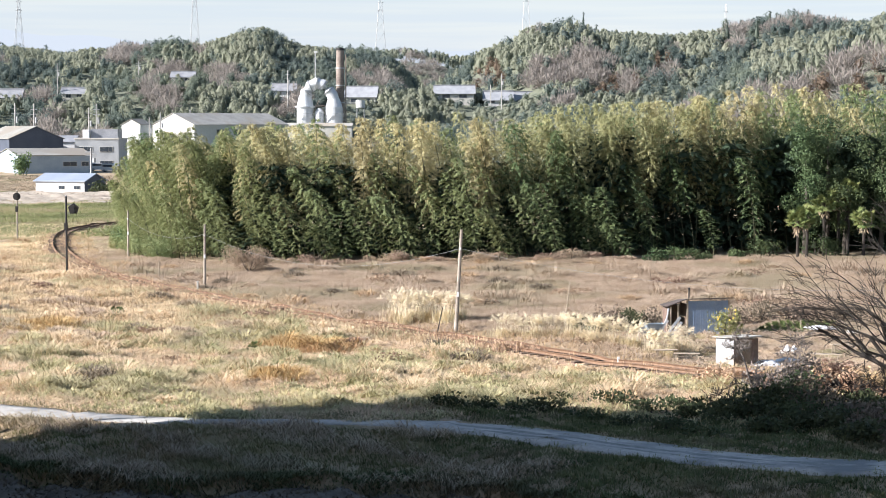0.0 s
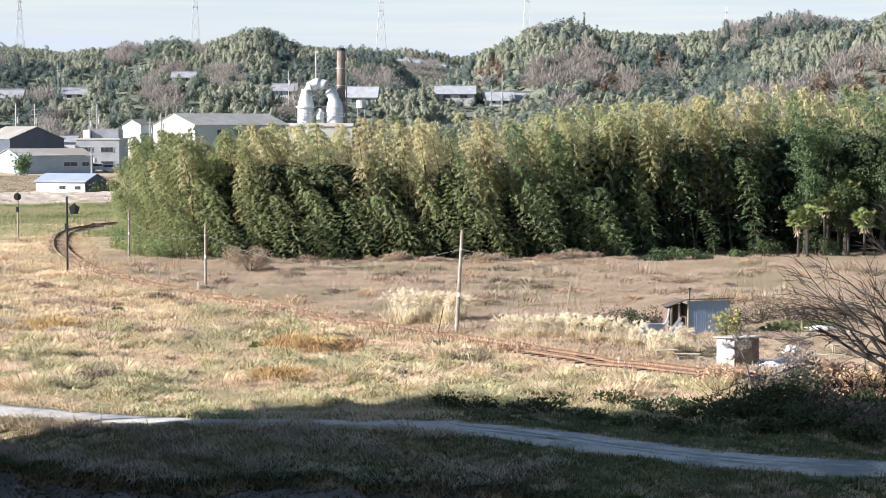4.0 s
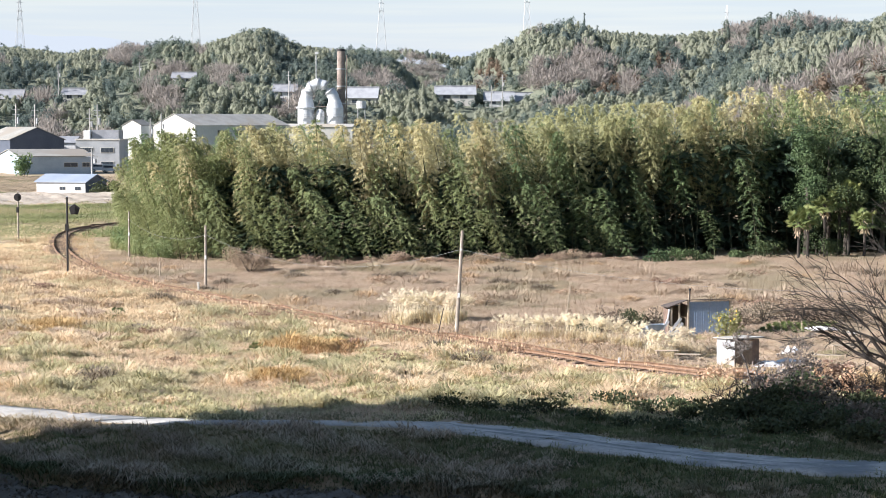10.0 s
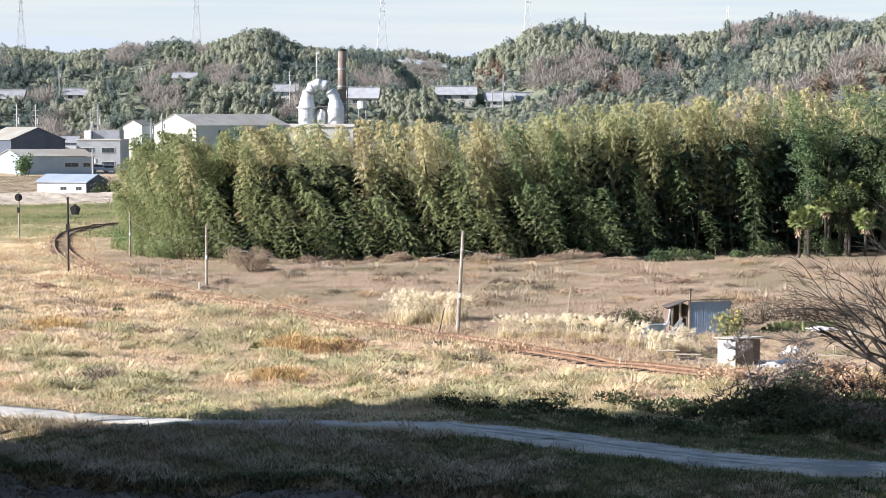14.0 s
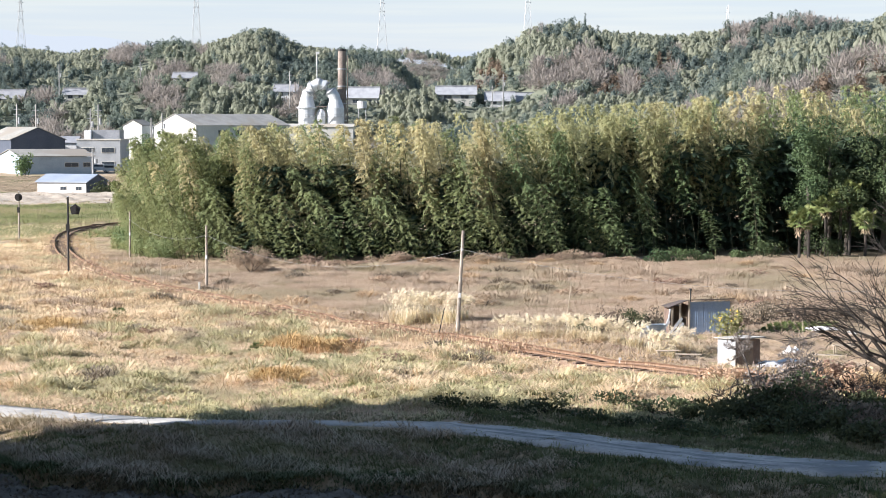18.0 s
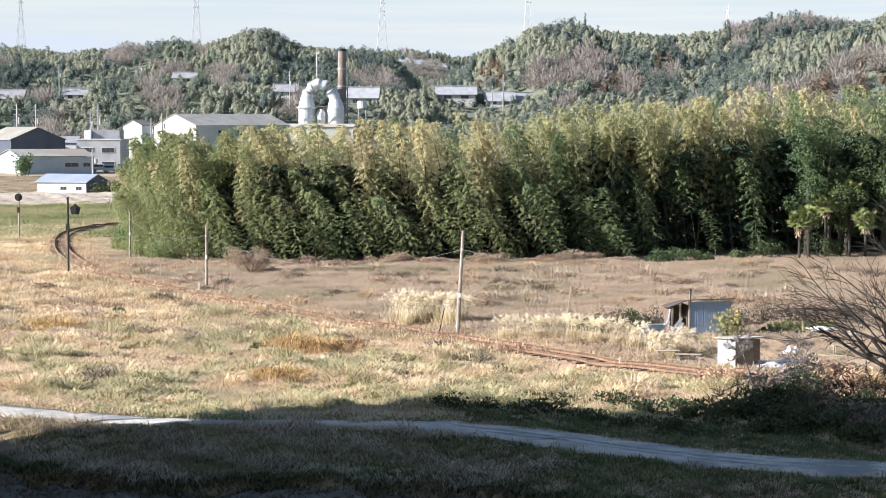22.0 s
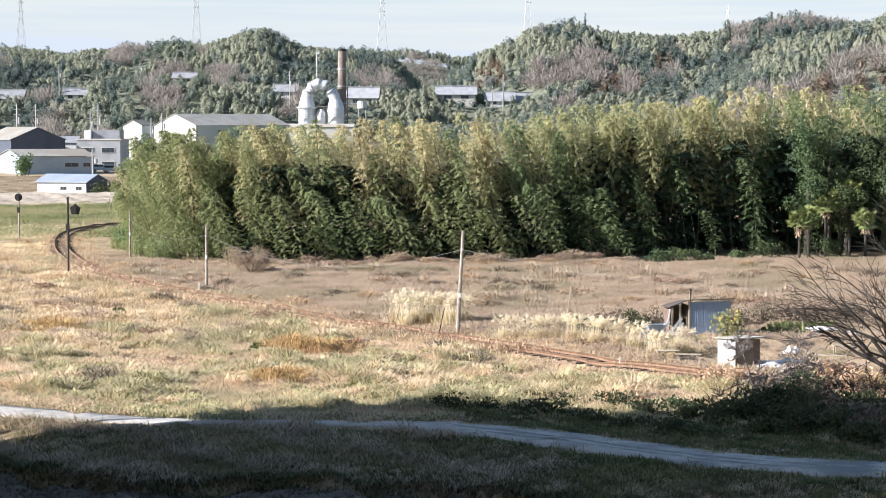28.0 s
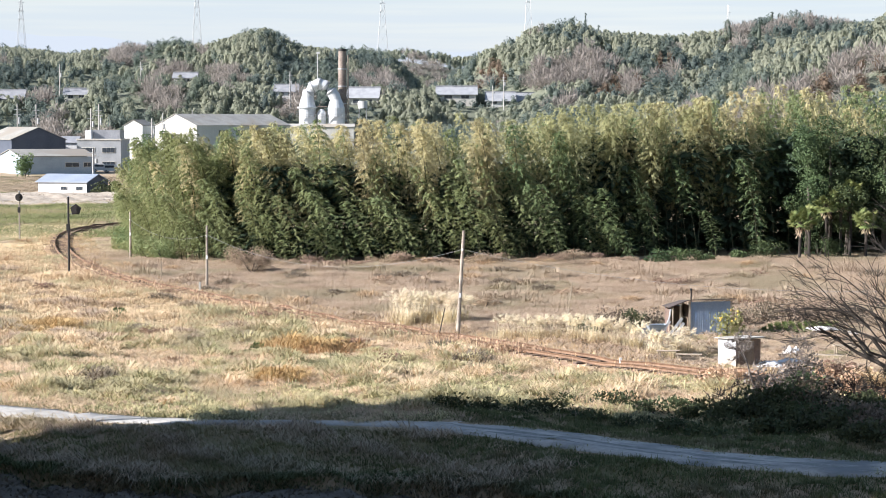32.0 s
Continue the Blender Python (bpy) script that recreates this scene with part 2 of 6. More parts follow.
# ---- mesh helpers ----
def fast_mesh(name, v, f):
    """A mesh from arrays of vertices and triangles."""
    me = bpy.data.meshes.new(name)
    v, f = np.asarray(v, dtype=np.float32), np.asarray(f, dtype=np.int32)
    me.vertices.add(len(v))
    me.vertices.foreach_set("co", v.ravel())
    me.loops.add(f.size)
    me.loops.foreach_set("vertex_index", f.ravel())
    me.polygons.add(len(f))
    me.polygons.foreach_set("loop_start", np.arange(0, f.size, 3, dtype=np.int32))
    me.update(calc_edges=True)
    return me


def mesh_part(name, me, material, parent=None, label=""):
    if material and not me.materials:
        me.materials.append(material)
    ob = new(name, me)
    ob.parent = parent
    if label:
        tagged(ob, label)
    return ob


def part(name, bm, material, parent=None, label=""):
    """Links a bmesh as one mesh object under a thing or a part."""
    me = bpy.data.meshes.new(name)
    bm.to_mesh(me)
    bm.free()
    return mesh_part(name, me, material, parent, label)


def thing(name, m, label, category, group="", kind=""):
    ob = new(name)
    ob.matrix_world = m
    return tagged(ob, label, category, group, kind)


def box(bm, x0, x1, y0, y1, z0, z1, bevel=0.0):
    m = Matrix.LocRotScale(((x0 + x1) / 2, (y0 + y1) / 2, (z0 + z1) / 2), None, (abs(x1 - x0), abs(y1 - y0), abs(z1 - z0)))
    g = bmesh.ops.create_cube(bm, size=1.0, matrix=m)
    if bevel:
        es = list({e for v in g["verts"] for e in v.link_edges})
        bmesh.ops.bevel(bm, geom=es, offset=bevel, segments=1, affect="EDGES")
    return bm


def boxes(*rows, bevel=0.0):
    bm = bmesh.new()
    for r in rows:
        box(bm, *r, bevel=bevel)
    return bm


def tube(bm, pts, radii, sides=6, close=True):
    """A tube along pts with a radius at each."""
    pts = [Vector(p) for p in pts]
    rings = []
    for i, p in enumerate(pts):
        d = (pts[min(i + 1, len(pts) - 1)] - pts[max(i - 1, 0)]).normalized()
        a = d.orthogonal().normalized() if abs(d.z) < 0.99 else Vector((1, 0, 0))
        a = (a - d * a.dot(d)).normalized()
        b = d.cross(a)
        r = radii[i] if hasattr(radii, "__len__") else radii
        rings.append([bm.verts.new(p + (a * math.cos(k * 2 * math.pi / sides) + b * math.sin(k * 2 * math.pi / sides)) * r) for k in range(sides)])
    for ra, rb in zip(rings, rings[1:]):
        for k in range(sides):
            bm.faces.new((ra[k], ra[(k + 1) % sides], rb[(k + 1) % sides], rb[k]))
    if close:
        bm.faces.new(rings[0][::-1])
        bm.faces.new(rings[-1])
    return bm


def tubes(*rows, sides=6):
    bm = bmesh.new()
    for p, r in rows:
        tube(bm, p, r, sides)
    return bm


def diamonds(p, u, w):
    """Leaf-shaped quads: base p, length vector u, half width vector w."""
    n = len(p)
    v = np.stack([p, p + u * 0.45 + w, p + u, p + u * 0.45 - w], 1).reshape(-1, 3)
    i = np.arange(n)[:, None] * 4
    return v, np.concatenate([i + [[0, 1, 2]], i + [[0, 2, 3]]], 1).reshape(-1, 3)


def blades(base, height, lean, head, width):
    """Bent, tapered blades of grass: base points, heights, lean (0 to 1), heading and width."""
    d = np.stack([np.cos(head), np.sin(head), np.zeros_like(head)], 1)
    s = np.stack([-np.sin(head), np.cos(head), np.zeros_like(head)], 1) * (width / 2)[:, None]
    up = np.array([0, 0, 1.0])
    mid = base + up * (height * (0.6 - 0.14 * lean))[:, None] + d * (height * lean * 0.45)[:, None]
    tip = base + up * (height * np.maximum(0.02, 0.95 - 0.6 * lean))[:, None] + d * (height * lean * 0.95)[:, None]
    v = np.stack([base - s, base + s, mid + s * 0.8, mid - s * 0.8, tip], 1).reshape(-1, 3)
    i = np.arange(len(base))[:, None] * 5
    return v, np.concatenate([i + [[0, 1, 2]], i + [[0, 2, 3]], i + [[3, 2, 4]]], 1).reshape(-1, 3)


def spikes(base, height, lean, head, width):
    """Straight tapered blades, one triangle each."""
    d = np.stack([np.cos(head), np.sin(head), np.zeros_like(head)], 1)
    s = np.stack([-np.sin(head), np.cos(head), np.zeros_like(head)], 1) * (width / 2)[:, None]
    tip = base + np.array([0, 0, 1.0]) * (height * (1 - 0.6 * lean))[:, None] + d * (height * lean)[:, None]
    v = np.stack([base - s, base + s, tip], 1).reshape(-1, 3)
    return v, np.arange(len(v)).reshape(-1, 3)


def merged(sets):
    v, f, k = [], [], 0
    for a, b in sets:
        v.append(a)
        f.append(b + k)
        k += len(a)
    return np.concatenate(v), np.concatenate(f)


def unit(v):
    return v / (np.linalg.norm(v, axis=1, keepdims=True) + 1e-9)


# ---- the plan: railway, lane, ground ----
def smooth_line(pts, rounds=3):
    p = np.array(pts, float)
    for _ in range(rounds):
        order = np.vstack([p[:1]] + [np.array([a * 0.75 + b * 0.25, a * 0.25 + b * 0.75]) for a, b in zip(p[:-1], p[1:])] + [p[-1:]])
        p = order
    return p


def even(line, step):
    d = np.concatenate([[0], np.cumsum(np.linalg.norm(np.diff(line, axis=0), axis=1))])
    s = np.arange(0, d[-1], step)
    return np.stack([np.interp(s, d, line[:, k]) for k in range(line.shape[1])], 1)


TRACK = even(smooth_line([(46, 58), (24, 74.5), (16.5, 81.6), (12.1, 85.9), (6.7, 91.8), (-0.3, 102.8), (-9.3, 115.4), (-17.9, 131), (-23.2, 140.6), (-27.8, 153.6), (-32.2, 168.5),
                          (-36.0, 187), (-38.0, 202), (-37.0, 214), (-32, 227), (-22, 240), (-4, 254)]), 0.65)
LANE = even(smooth_line([(-60, 88), (-30, 80), (-17.0, 76.4), (-13.4, 74.5), (-9.4, 73.2), (-4.7, 73.2), (-0.7, 72.7), (2.3, 70.9), (5.2, 68.4),
                         (7.8, 65.9), (10.4, 64.3), (14.1, 63.2), (24, 61.5), (60, 58)]), 0.5)


def gap(x, y, line, step=4):
    """The distance of points from a line."""
    x, y = np.asarray(x, float), np.asarray(y, float)
    best = np.full(x.shape, 1e9)
    for p in line[::step]:
        best = np.minimum(best, (x - p[0]) ** 2 + (y - p[1]) ** 2)
    return np.sqrt(best)


def lane_y(x):
    return np.interp(x, LANE[:, 0], LANE[:, 1])


def track_x(y):
    return np.interp(y, TRACK[:, 1], TRACK[:, 0])


def wave(x, y, s, k=0.0):
    """Smooth noise from sines, about -1 to 1, of wavelength near s metres."""
    x, y = np.asarray(x, float) * 6.283 / s, np.asarray(y, float) * 6.283 / s
    return (np.sin(x * 0.91 + y * 0.37 + k) + np.sin(x * -0.53 + y * 0.83 + 1.7 * k + 2) + np.sin(x * 0.31 - y * 1.13 + 2.3 * k + 4) + np.sin(x * 1.37 + y * 0.71 + 3.1 * k + 1)) / 3


def smooth_step(a, b, t):
    t = np.clip((np.asarray(t, float) - a) / (b - a), 0, 1)
    return t * t * (3 - 2 * t)


# wooded ridges: (depth, width in depth, crest heights along x)
RIDGES = [
    (1080, 170, [(-520, 46), (-239, 47.3), (-233, 47.6), (-221, 46.3), (-213, 45.7), (-206, 43.6), (-194, 44.2), (-186, 46.6), (-181, 46.0), (-174, 45.4), (-168, 48.5), (-159, 47.0), (-148, 48.8), (-140, 50.3), (-134, 48.8), (-126, 47.9), (-122, 48.5), (-114, 51.5), (-105, 54.3), (-94, 56.4), (-90, 55.2), (-84, 51.5), (-79, 48.5), (-68, 46.6), (-56, 45.7), (-44, 46.0), (-35, 44.8), (-29, 43.6), (-23, 38.7), (-10, 22), (60, 20), (400, 30)]),
    (820, 120, [(-60, 0), (-22, 10), (11, 31.9), (15, 35.5), (22, 38.3), (29, 41.1), (34, 44.3), (38, 46.4), (47, 46.9), (50, 48.5), (55, 47.3), (61, 44.3), (73, 43.2), (80, 42.5), (96, 41.8), (103, 43.4), (110, 44.1), (116, 46.0), (124, 47.8), (129, 48.7), (141, 50.6), (147, 50.6), (157, 48.3), (164, 47.2), (182, 47.6), (300, 50), (600, 40)]),
    (640, 75, [(50, 0), (74, 8), (84, 16.8), (93, 24.4), (102, 27.1), (111, 30.7), (121, 34.5), (128, 36.7), (135, 38.9), (142, 41.1), (220, 48), (400, 50)]),
    (745, 42, [(-400, 24), (-152, 18), (-135, 21), (-115, 23), (-96, 24), (-75, 21), (-58, 20), (-30, 19), (4, 20), (20, 18.7), (31, 18.5), (45, 17), (80, 10), (120, 0)]),
    (1420, 150, [(-1500, 50), (-400, 50), (-60, 52), (-38, 57.6), (-26, 59.6), (-14, 57.2), (-4, 56.8), (6, 54.4), (22, 54.4), (200, 48), (600, 60), (1500, 80)]),
]


def height(x, y):
    x, y = np.asarray(x, float), np.asarray(y, float)
    z = np.maximum(0, 9.4 - 0.27 * np.maximum(0, y - 2)) * (1 - smooth_step(60, 200, np.abs(x)) * 0.4)
    z = z + 6 * smooth_step(25, 90, -y)
    # an added spur of the hillside, out of view, under the trees that shade the foreground
    z = np.maximum(z, 7 * smooth_step(0.25 * np.maximum(y, 0) + 4, 0.25 * np.maximum(y, 0) + 24, -x) * (1 - smooth_step(44, 66, y)))
    near = lane_y(x) - y
    z = z - 0.5 * smooth_step(0.6, 7.5, near) * (y > 20) - 0.55 * smooth_step(8.9, 9.3, near + 0.5 * wave(x, y, 9)) * (y > 20)
    rough = smooth_step(1.5, 4, gap(x, y, TRACK, 12)) * smooth_step(1.6, 3.5, gap(x, y, LANE, 10))
    z = z + rough * np.where(y < 400, 0.14 * wave(x, y, 13) + 0.10 * wave(x, y, 4.7, 1) + (0.05 + 0.05 * smooth_step(118, 100, y)) * wave(x, y, 2.3, 3) + 0.085 * smooth_step(118, 100, y) * wave(x, y, 1.35, 6), 0)
    h = np.zeros_like(z)
    for depth, wide, crest in RIDGES:
        c = np.array(crest, float)
        top = np.interp(x, c[:, 0], c[:, 1])
        shape = np.exp(-((y - depth + (25 if depth > 750 else 4) * wave(x, y, 260, depth)) / wide) ** 2)
        h = np.maximum(h, top * shape * (1 + 0.05 * wave(x, y, 75, depth) * (1 - shape)))
    return z + h * smooth_step(380, 520, y)


def ground():
    side = np.concatenate([[-9, -6, -4, -3, -2.2, -1.7, -1.35], np.linspace(-1.15, 1.15, 231), [1.35, 1.7, 2.2, 3, 4, 6, 9]])
    ys = np.concatenate([[-500, -250, -120, -60, -30], np.arange(-15, 57, 3), np.arange(57, 110, 0.42), np.arange(110, 175, 0.8), np.arange(175, 400, 6), np.arange(400, 1300, 11), [1350, 1450, 1600, 1800, 2000, 2300, 2600, 3000, 3600, 4300, 4900]])
    s, y = np.meshgrid(side, ys)
    x = s * (8 + 0.25 * np.maximum(y, 40))
    z = height(x, y)
    v = np.stack([x, y, z], 2).reshape(-1, 3)
    r, c = len(ys), len(side)
    i = (np.arange(r - 1)[:, None] * c + np.arange(c - 1)).ravel()
    f = np.concatenate([np.stack([i, i + 1, i + c + 1], 1), np.stack([i, i + c + 1, i + c], 1)])
    me = fast_mesh("ground", v, f)
    for p in me.polygons:
        p.use_smooth = True
    tagged(mesh_part("ground", me, M_GROUND), "dry winter field rising to low wooded hills", "ground", kind="structure")


ground()


def on(x, y):
    return float(height(np.array([x]), np.array([y]))[0])


def ribbon(name, line, profile, material, parent=None, label="", follow=True, jitter=0.0, spread=None):
    """Sweeps a profile of (side, up) points along a line on the ground."""
    d = np.gradient(line, axis=0)
    d = d / np.linalg.norm(d, axis=1, keepdims=True)
    nrm = np.stack([-d[:, 1], d[:, 0]], 1)
    z = height(line[:, 0], line[:, 1]) if follow else np.zeros(len(line))
    rows = []
    for s, up in profile:
        off = s + (jitter * wave(line[:, 0], line[:, 1], 3.1, s) * np.sign(s) if jitter else 0)
        off = off * (1 if spread is None else spread)
        rows.append(np.stack([line[:, 0] + nrm[:, 0] * off, line[:, 1] + nrm[:, 1] * off, z + up], 1))
    v = np.stack(rows, 1).reshape(-1, 3)
    k, n = len(profile), len(line)
    i = (np.arange(n - 1)[:, None] * k + np.arange(k - 1)).ravel()
    f = np.concatenate([np.stack([i, i + k, i + k + 1], 1), np.stack([i, i + k + 1, i + 1], 1)])
    return mesh_part(name, fast_mesh(name, v, f), material, parent, label)
# ---- lane ----
def lane_half(x):
    """How wide the lane lies open: grass closes in on it where it levels out."""
    return np.interp(x, [-18, -12, -9, -3, 0, 4], [1.0, 0.66, 0.46, 0.44, 0.85, 1.05])


tagged(ribbon("lane", LANE, [(-1.35, -0.25), (-1.3, 0.02), (-0.6, 0.05), (0.6, 0.05), (1.3, 0.02), (1.35, -0.25)], M_ROAD, jitter=0.12,
              spread=lane_half(LANE[:, 0])),
       "narrow pale concrete farm lane with worn edges", "road", kind="structure")

worn = LANE[(LANE[:, 0] > -0.5) & (LANE[:, 0] < 22)]
M_WORN = surface("mossy_concrete", (0.17, 0.18, 0.175), (0.34, 0.345, 0.335), 0.9, 1.5, 9.0, 0.3)
for side, wide, label in ((0.12, 0.16, "dark mossy strip along the middle of the lane"), (-0.62, 0.10, "dark worn track along the lane")):
    tagged(ribbon("lane_strip", worn + [0, side], [(-wide, 0.054), (wide, 0.054)], M_WORN, jitter=0.22), label, "road", kind="structure")

# ---- railway ----
GAUGE = 1.067


def railway():
    track = thing("railway_track", pose(0, 0, 0), "single rusty railway track curving through dry grass", "railway")
    ribbon("ballast", TRACK, [(-2.1, -0.2), (-1.45, 0.03), (0, 0.06), (1.45, 0.03), (2.1, -0.2)], M_BALLAST, track, "rust-stained gravel bed", jitter=0.15)
    prof = [(-.065, 0), (-.065, .012), (-.01, .03), (-.01, .115), (-.033, .125), (-.033, .153), (.033, .153), (.033, .125), (.01, .115), (.01, .03), (.065, .012), (.065, 0)]
    for s in (-1, 1):
        c = s * (GAUGE / 2 + 0.033)
        ribbon("rail", TRACK, [(c + a, b + 0.12) for a, b in prof], M_RAIL, track, "rusty steel rail")
    d = np.gradient(TRACK, axis=0)
    d = d / np.linalg.norm(d, axis=1, keepdims=True)
    sleeper = None
    for i in range(6, len(TRACK) - 1):
        x, y = TRACK[i]
        if not 80 < y < 226:
            continue
        if sleeper is None:
            bm = boxes((-1.05, 1.05, -0.11, 0.11, 0.0, 0.13), bevel=0.015)
            sleeper = part("sleeper", bm, M_SLEEPER, track).data
            ob = track.children[-1]
        else:
            ob = new("sleeper", sleeper)
            ob.parent = track
        ob.matrix_world = pose(x, y, on(x, y) - 0.015, 0, 0, math.degrees(math.atan2(d[i][1], d[i][0])) + 90)


railway()


# ---- far woods ----
def lump(seed, rough=0.16):
    """A rounded, lumpy solid of unit radius about the origin, for the inside of a crown."""
    bm = bmesh.new()
    bmesh.ops.create_icosphere(bm, subdivisions=1, radius=1.0)
    v = np.array([p.co[:] for p in bm.verts])
    f = np.array([[p.index for p in q.verts] for q in bm.faces])
    bm.free()
    return v * (1 + rough * wave(v[:, 0] * 9 + seed * 3, v[:, 1] * 9 + v[:, 2] * 7, 9.0, seed))[:, None], f


def crown(seed, n=80, lobes=7, size=0.30, ragged=0.25, core=0.0, drop=0.3):
    """Leaf clumps of one tree crown of unit size, standing on z = 0, in uneven lobes, with a solid heart."""
    r = np.random.default_rng(seed)
    c = unit(r.normal(size=(lobes, 3))) * r.uniform(0.1, 0.55, (lobes, 1)) + [0, 0, 0.9]
    rad = r.uniform(0.30, 0.6, lobes)
    k = r.integers(0, lobes, n)
    out = unit(r.normal(size=(n, 3)) + [0, 0, drop])
    p = c[k] + out * (rad[k] * r.uniform(0.8, 1.08, n))[:, None]
    u = unit(np.cross(out, r.normal(size=(n, 3))) + out * r.uniform(0, ragged * 2, (n, 1))) * (size * r.uniform(0.7, 1.4, n))[:, None]
    w = unit(np.cross(out + ragged * r.normal(size=(n, 3)), u)) * (size * 0.48 * r.uniform(0.7, 1.3, n))[:, None]
    sets = [diamonds(p - u * 0.5, u, w)]
    if core:
        v, f = lump(seed, 0.2)
        sets.append((v * [core, core, core * 0.95] + [0, 0, 0.9], f))
    return merged(sets)


def plume_crown(seed, n=70):
    """A nodding column of drooping leaf sprays, as far bamboo shows."""
    r = np.random.default_rng(seed)
    t = r.uniform(0.0, 1.0, n) ** 0.8
    a = r.uniform(0, 6.283, n)
    wide = np.interp(t, [0, 0.35, 0.8, 1], [0.7, 0.95, 0.55, 0.12])
    out = np.stack([np.cos(a), np.sin(a), np.full(n, 0.25)], 1)
    p = out * (wide * r.uniform(0.75, 1.05, n))[:, None] * [1, 1, 0] + np.stack([0.55 * t ** 2.5, 0 * t, 0.1 + 1.75 * t], 1)
    u = unit(out * 0.5 + [0, 0, -0.75] + r.normal(size=(n, 3)) * 0.2) * r.uniform(0.22, 0.42, (n, 1))
    w = unit(np.cross(unit(out), u)) * r.uniform(0.10, 0.17, (n, 1))
    v, f = lump(seed, 0.15)
    h = (v[:, 2] + 1) / 2
    v = v * (np.interp(h, [0, 0.35, 0.8, 1], [0.65, 0.8, 0.42, 0.1])[:, None] * [1, 1, 0]) + np.stack([0.55 * h ** 2.5, 0 * h, 1.75 * h], 1)
    return merged([diamonds(p, u, w), (v, f)])


def spire_crown(seed, n=110):
    """A pointed conifer."""
    r = np.random.default_rng(seed)
    t, a = r.uniform(0, 1, n) ** 0.7, r.uniform(0, 6.283, n)
    out = np.stack([np.cos(a), np.sin(a), np.full(n, -0.2)], 1)
    p = out * ((1 - t) * 0.62 * r.uniform(0.5, 1.0, n))[:, None] * [1, 1, 0] + np.stack([0 * t, 0 * t, 2.0 * t], 1)
    u = unit(out + r.normal(size=(n, 3)) * 0.2) * r.uniform(0.2, 0.34, (n, 1))
    v, f = lump(seed, 0.1)
    h = (v[:, 2] + 1) / 2
    v = v * ((0.5 * (1 - h) + 0.03)[:, None] * [1, 1, 0]) + np.stack([0 * h, 0 * h, 1.9 * h], 1)
    return merged([diamonds(p, u, unit(np.cross(u, [0, 0, 1.0])) * r.uniform(0.06, 0.12, (n, 1))), (v, f)])


def twig_crown(seed, n=220):
    """A leafless crown: a fan of thin rising twigs."""
    r = np.random.default_rng(seed)
    d = unit(r.normal(size=(n, 3)) * [0.75, 0.75, 0.5] + [0, 0, 0.75])
    p = d * r.uniform(0.2, 1.1, (n, 1)) + [0, 0, 0.35]
    u = unit(d + r.normal(size=(n, 3)) * 0.3) * r.uniform(0.3, 0.6, (n, 1))
    return diamonds(p, u, unit(np.cross(u, r.normal(size=(n, 3)))) * r.uniform(0.018, 0.05, (n, 1)))


CROWNS = [crown(s, 190, 6 + s % 3, 0.15, 0.5, 0.42) for s in range(6)]
PLUMES = [plume_crown(50 + s) for s in range(5)]
SPIRES = [spire_crown(70 + s) for s in range(3)]
TWIGS = [twig_crown(80 + s) for s in range(4)]
FULL_CROWNS = [crown(40 + s, 900, 10, 0.30, 0.5) for s in range(3)]


def wood_mesh(name, pts, wide, tall, seed, crowns=None, lift=-0.25):
    r = np.random.default_rng(seed)
    crowns = crowns or CROWNS
    sets = []
    for (x, y), a, b in zip(pts, wide, tall):
        v, f = crowns[r.integers(len(crowns))]
        t = r.uniform(0, 6.283)
        m = np.array([[math.cos(t) * a, -math.sin(t) * a, 0], [math.sin(t) * a, math.cos(t) * a, 0], [0, 0, b]])
        sets.append((v @ m.T + [x, y, on(x, y) + lift * b], f))
    me = fast_mesh(name, *merged(sets))
    me.polygons.foreach_set("use_smooth", np.ones(len(me.polygons), bool))
    return me


# plan of the woods, patch by patch: bearing and half width (sideways metres per 1000 m of depth), nearest and farthest depth
LIGHT_PATCHES = [(-193, 33, 1012, 1100), (-179, 16, 694, 986), (-97, 22, 966, 1100), (-94, 14, 710, 954), (-18, 14, 720, 1354), (29, 16, 768, 1100), (49, 19, 758, 798), (89, 19, 762, 796), (124, 7, 710, 738), (128, 14, 758, 1100), (179, 31, 606, 768), (213, 14, 594, 1100)]
EVERGREEN_PATCHES = [(-187, 36, 982, 1006), (-160, 12, 710, 1006), (-126, 9, 706, 978), (-78, 7, 968, 1100), (-131, 9, 1004, 1054), (-190, 6, 724, 990), (-40, 18, 1006, 1100), (10, 11, 770, 1378), (58, 14, 792, 1100), (97, 31, 1088, 1112), (92, 8, 746, 770), (106, 11, 712, 742), (143, 16, 606, 760), (160, 9, 754, 778), (174, 5, 762, 1100), (177, 3, 588, 612), (-63, 11, 970, 1016)]
BARE_PATCHES = [(-141, 9, 708, 738), (-114, 12, 732, 988), (-156, 11, 1030, 1100), (-32, 14, 960, 1006), (-12, 16, 1348, 1378), (56, 18, 728, 760), (83, 19, 734, 758), (148, 7, 766, 1100), (202, 16, 581, 605), (182, 8, 573, 597), (-136, 9, 979, 1003)]
BROWN_PATCHES = [(24, 9, 754, 788), (110, 6, 738, 762), (203, 21, 571, 595), (86, 11, 717, 741)]


# open ground before the hillside houses and the works: x, y, half width
CLEARINGS = [(4.5, 735, 8.5), (20.5, 735, 6), (30, 735, 6.5), (-30, 735, 8), (-58, 735, 5), (-42, 700, 11), (-72, 615, 24), (-96, 600, 9), (-134, 735, 6)]


def in_patch(x, y, patches):
    for c, half, y0, y1 in patches:
        q = (2 * y - y0 - y1) / (y1 - y0)
        if abs(q) < 1 and abs(x / y * 1000 - c) < half * math.sqrt(1 - 0.6 * q * q):
            return True
    return False


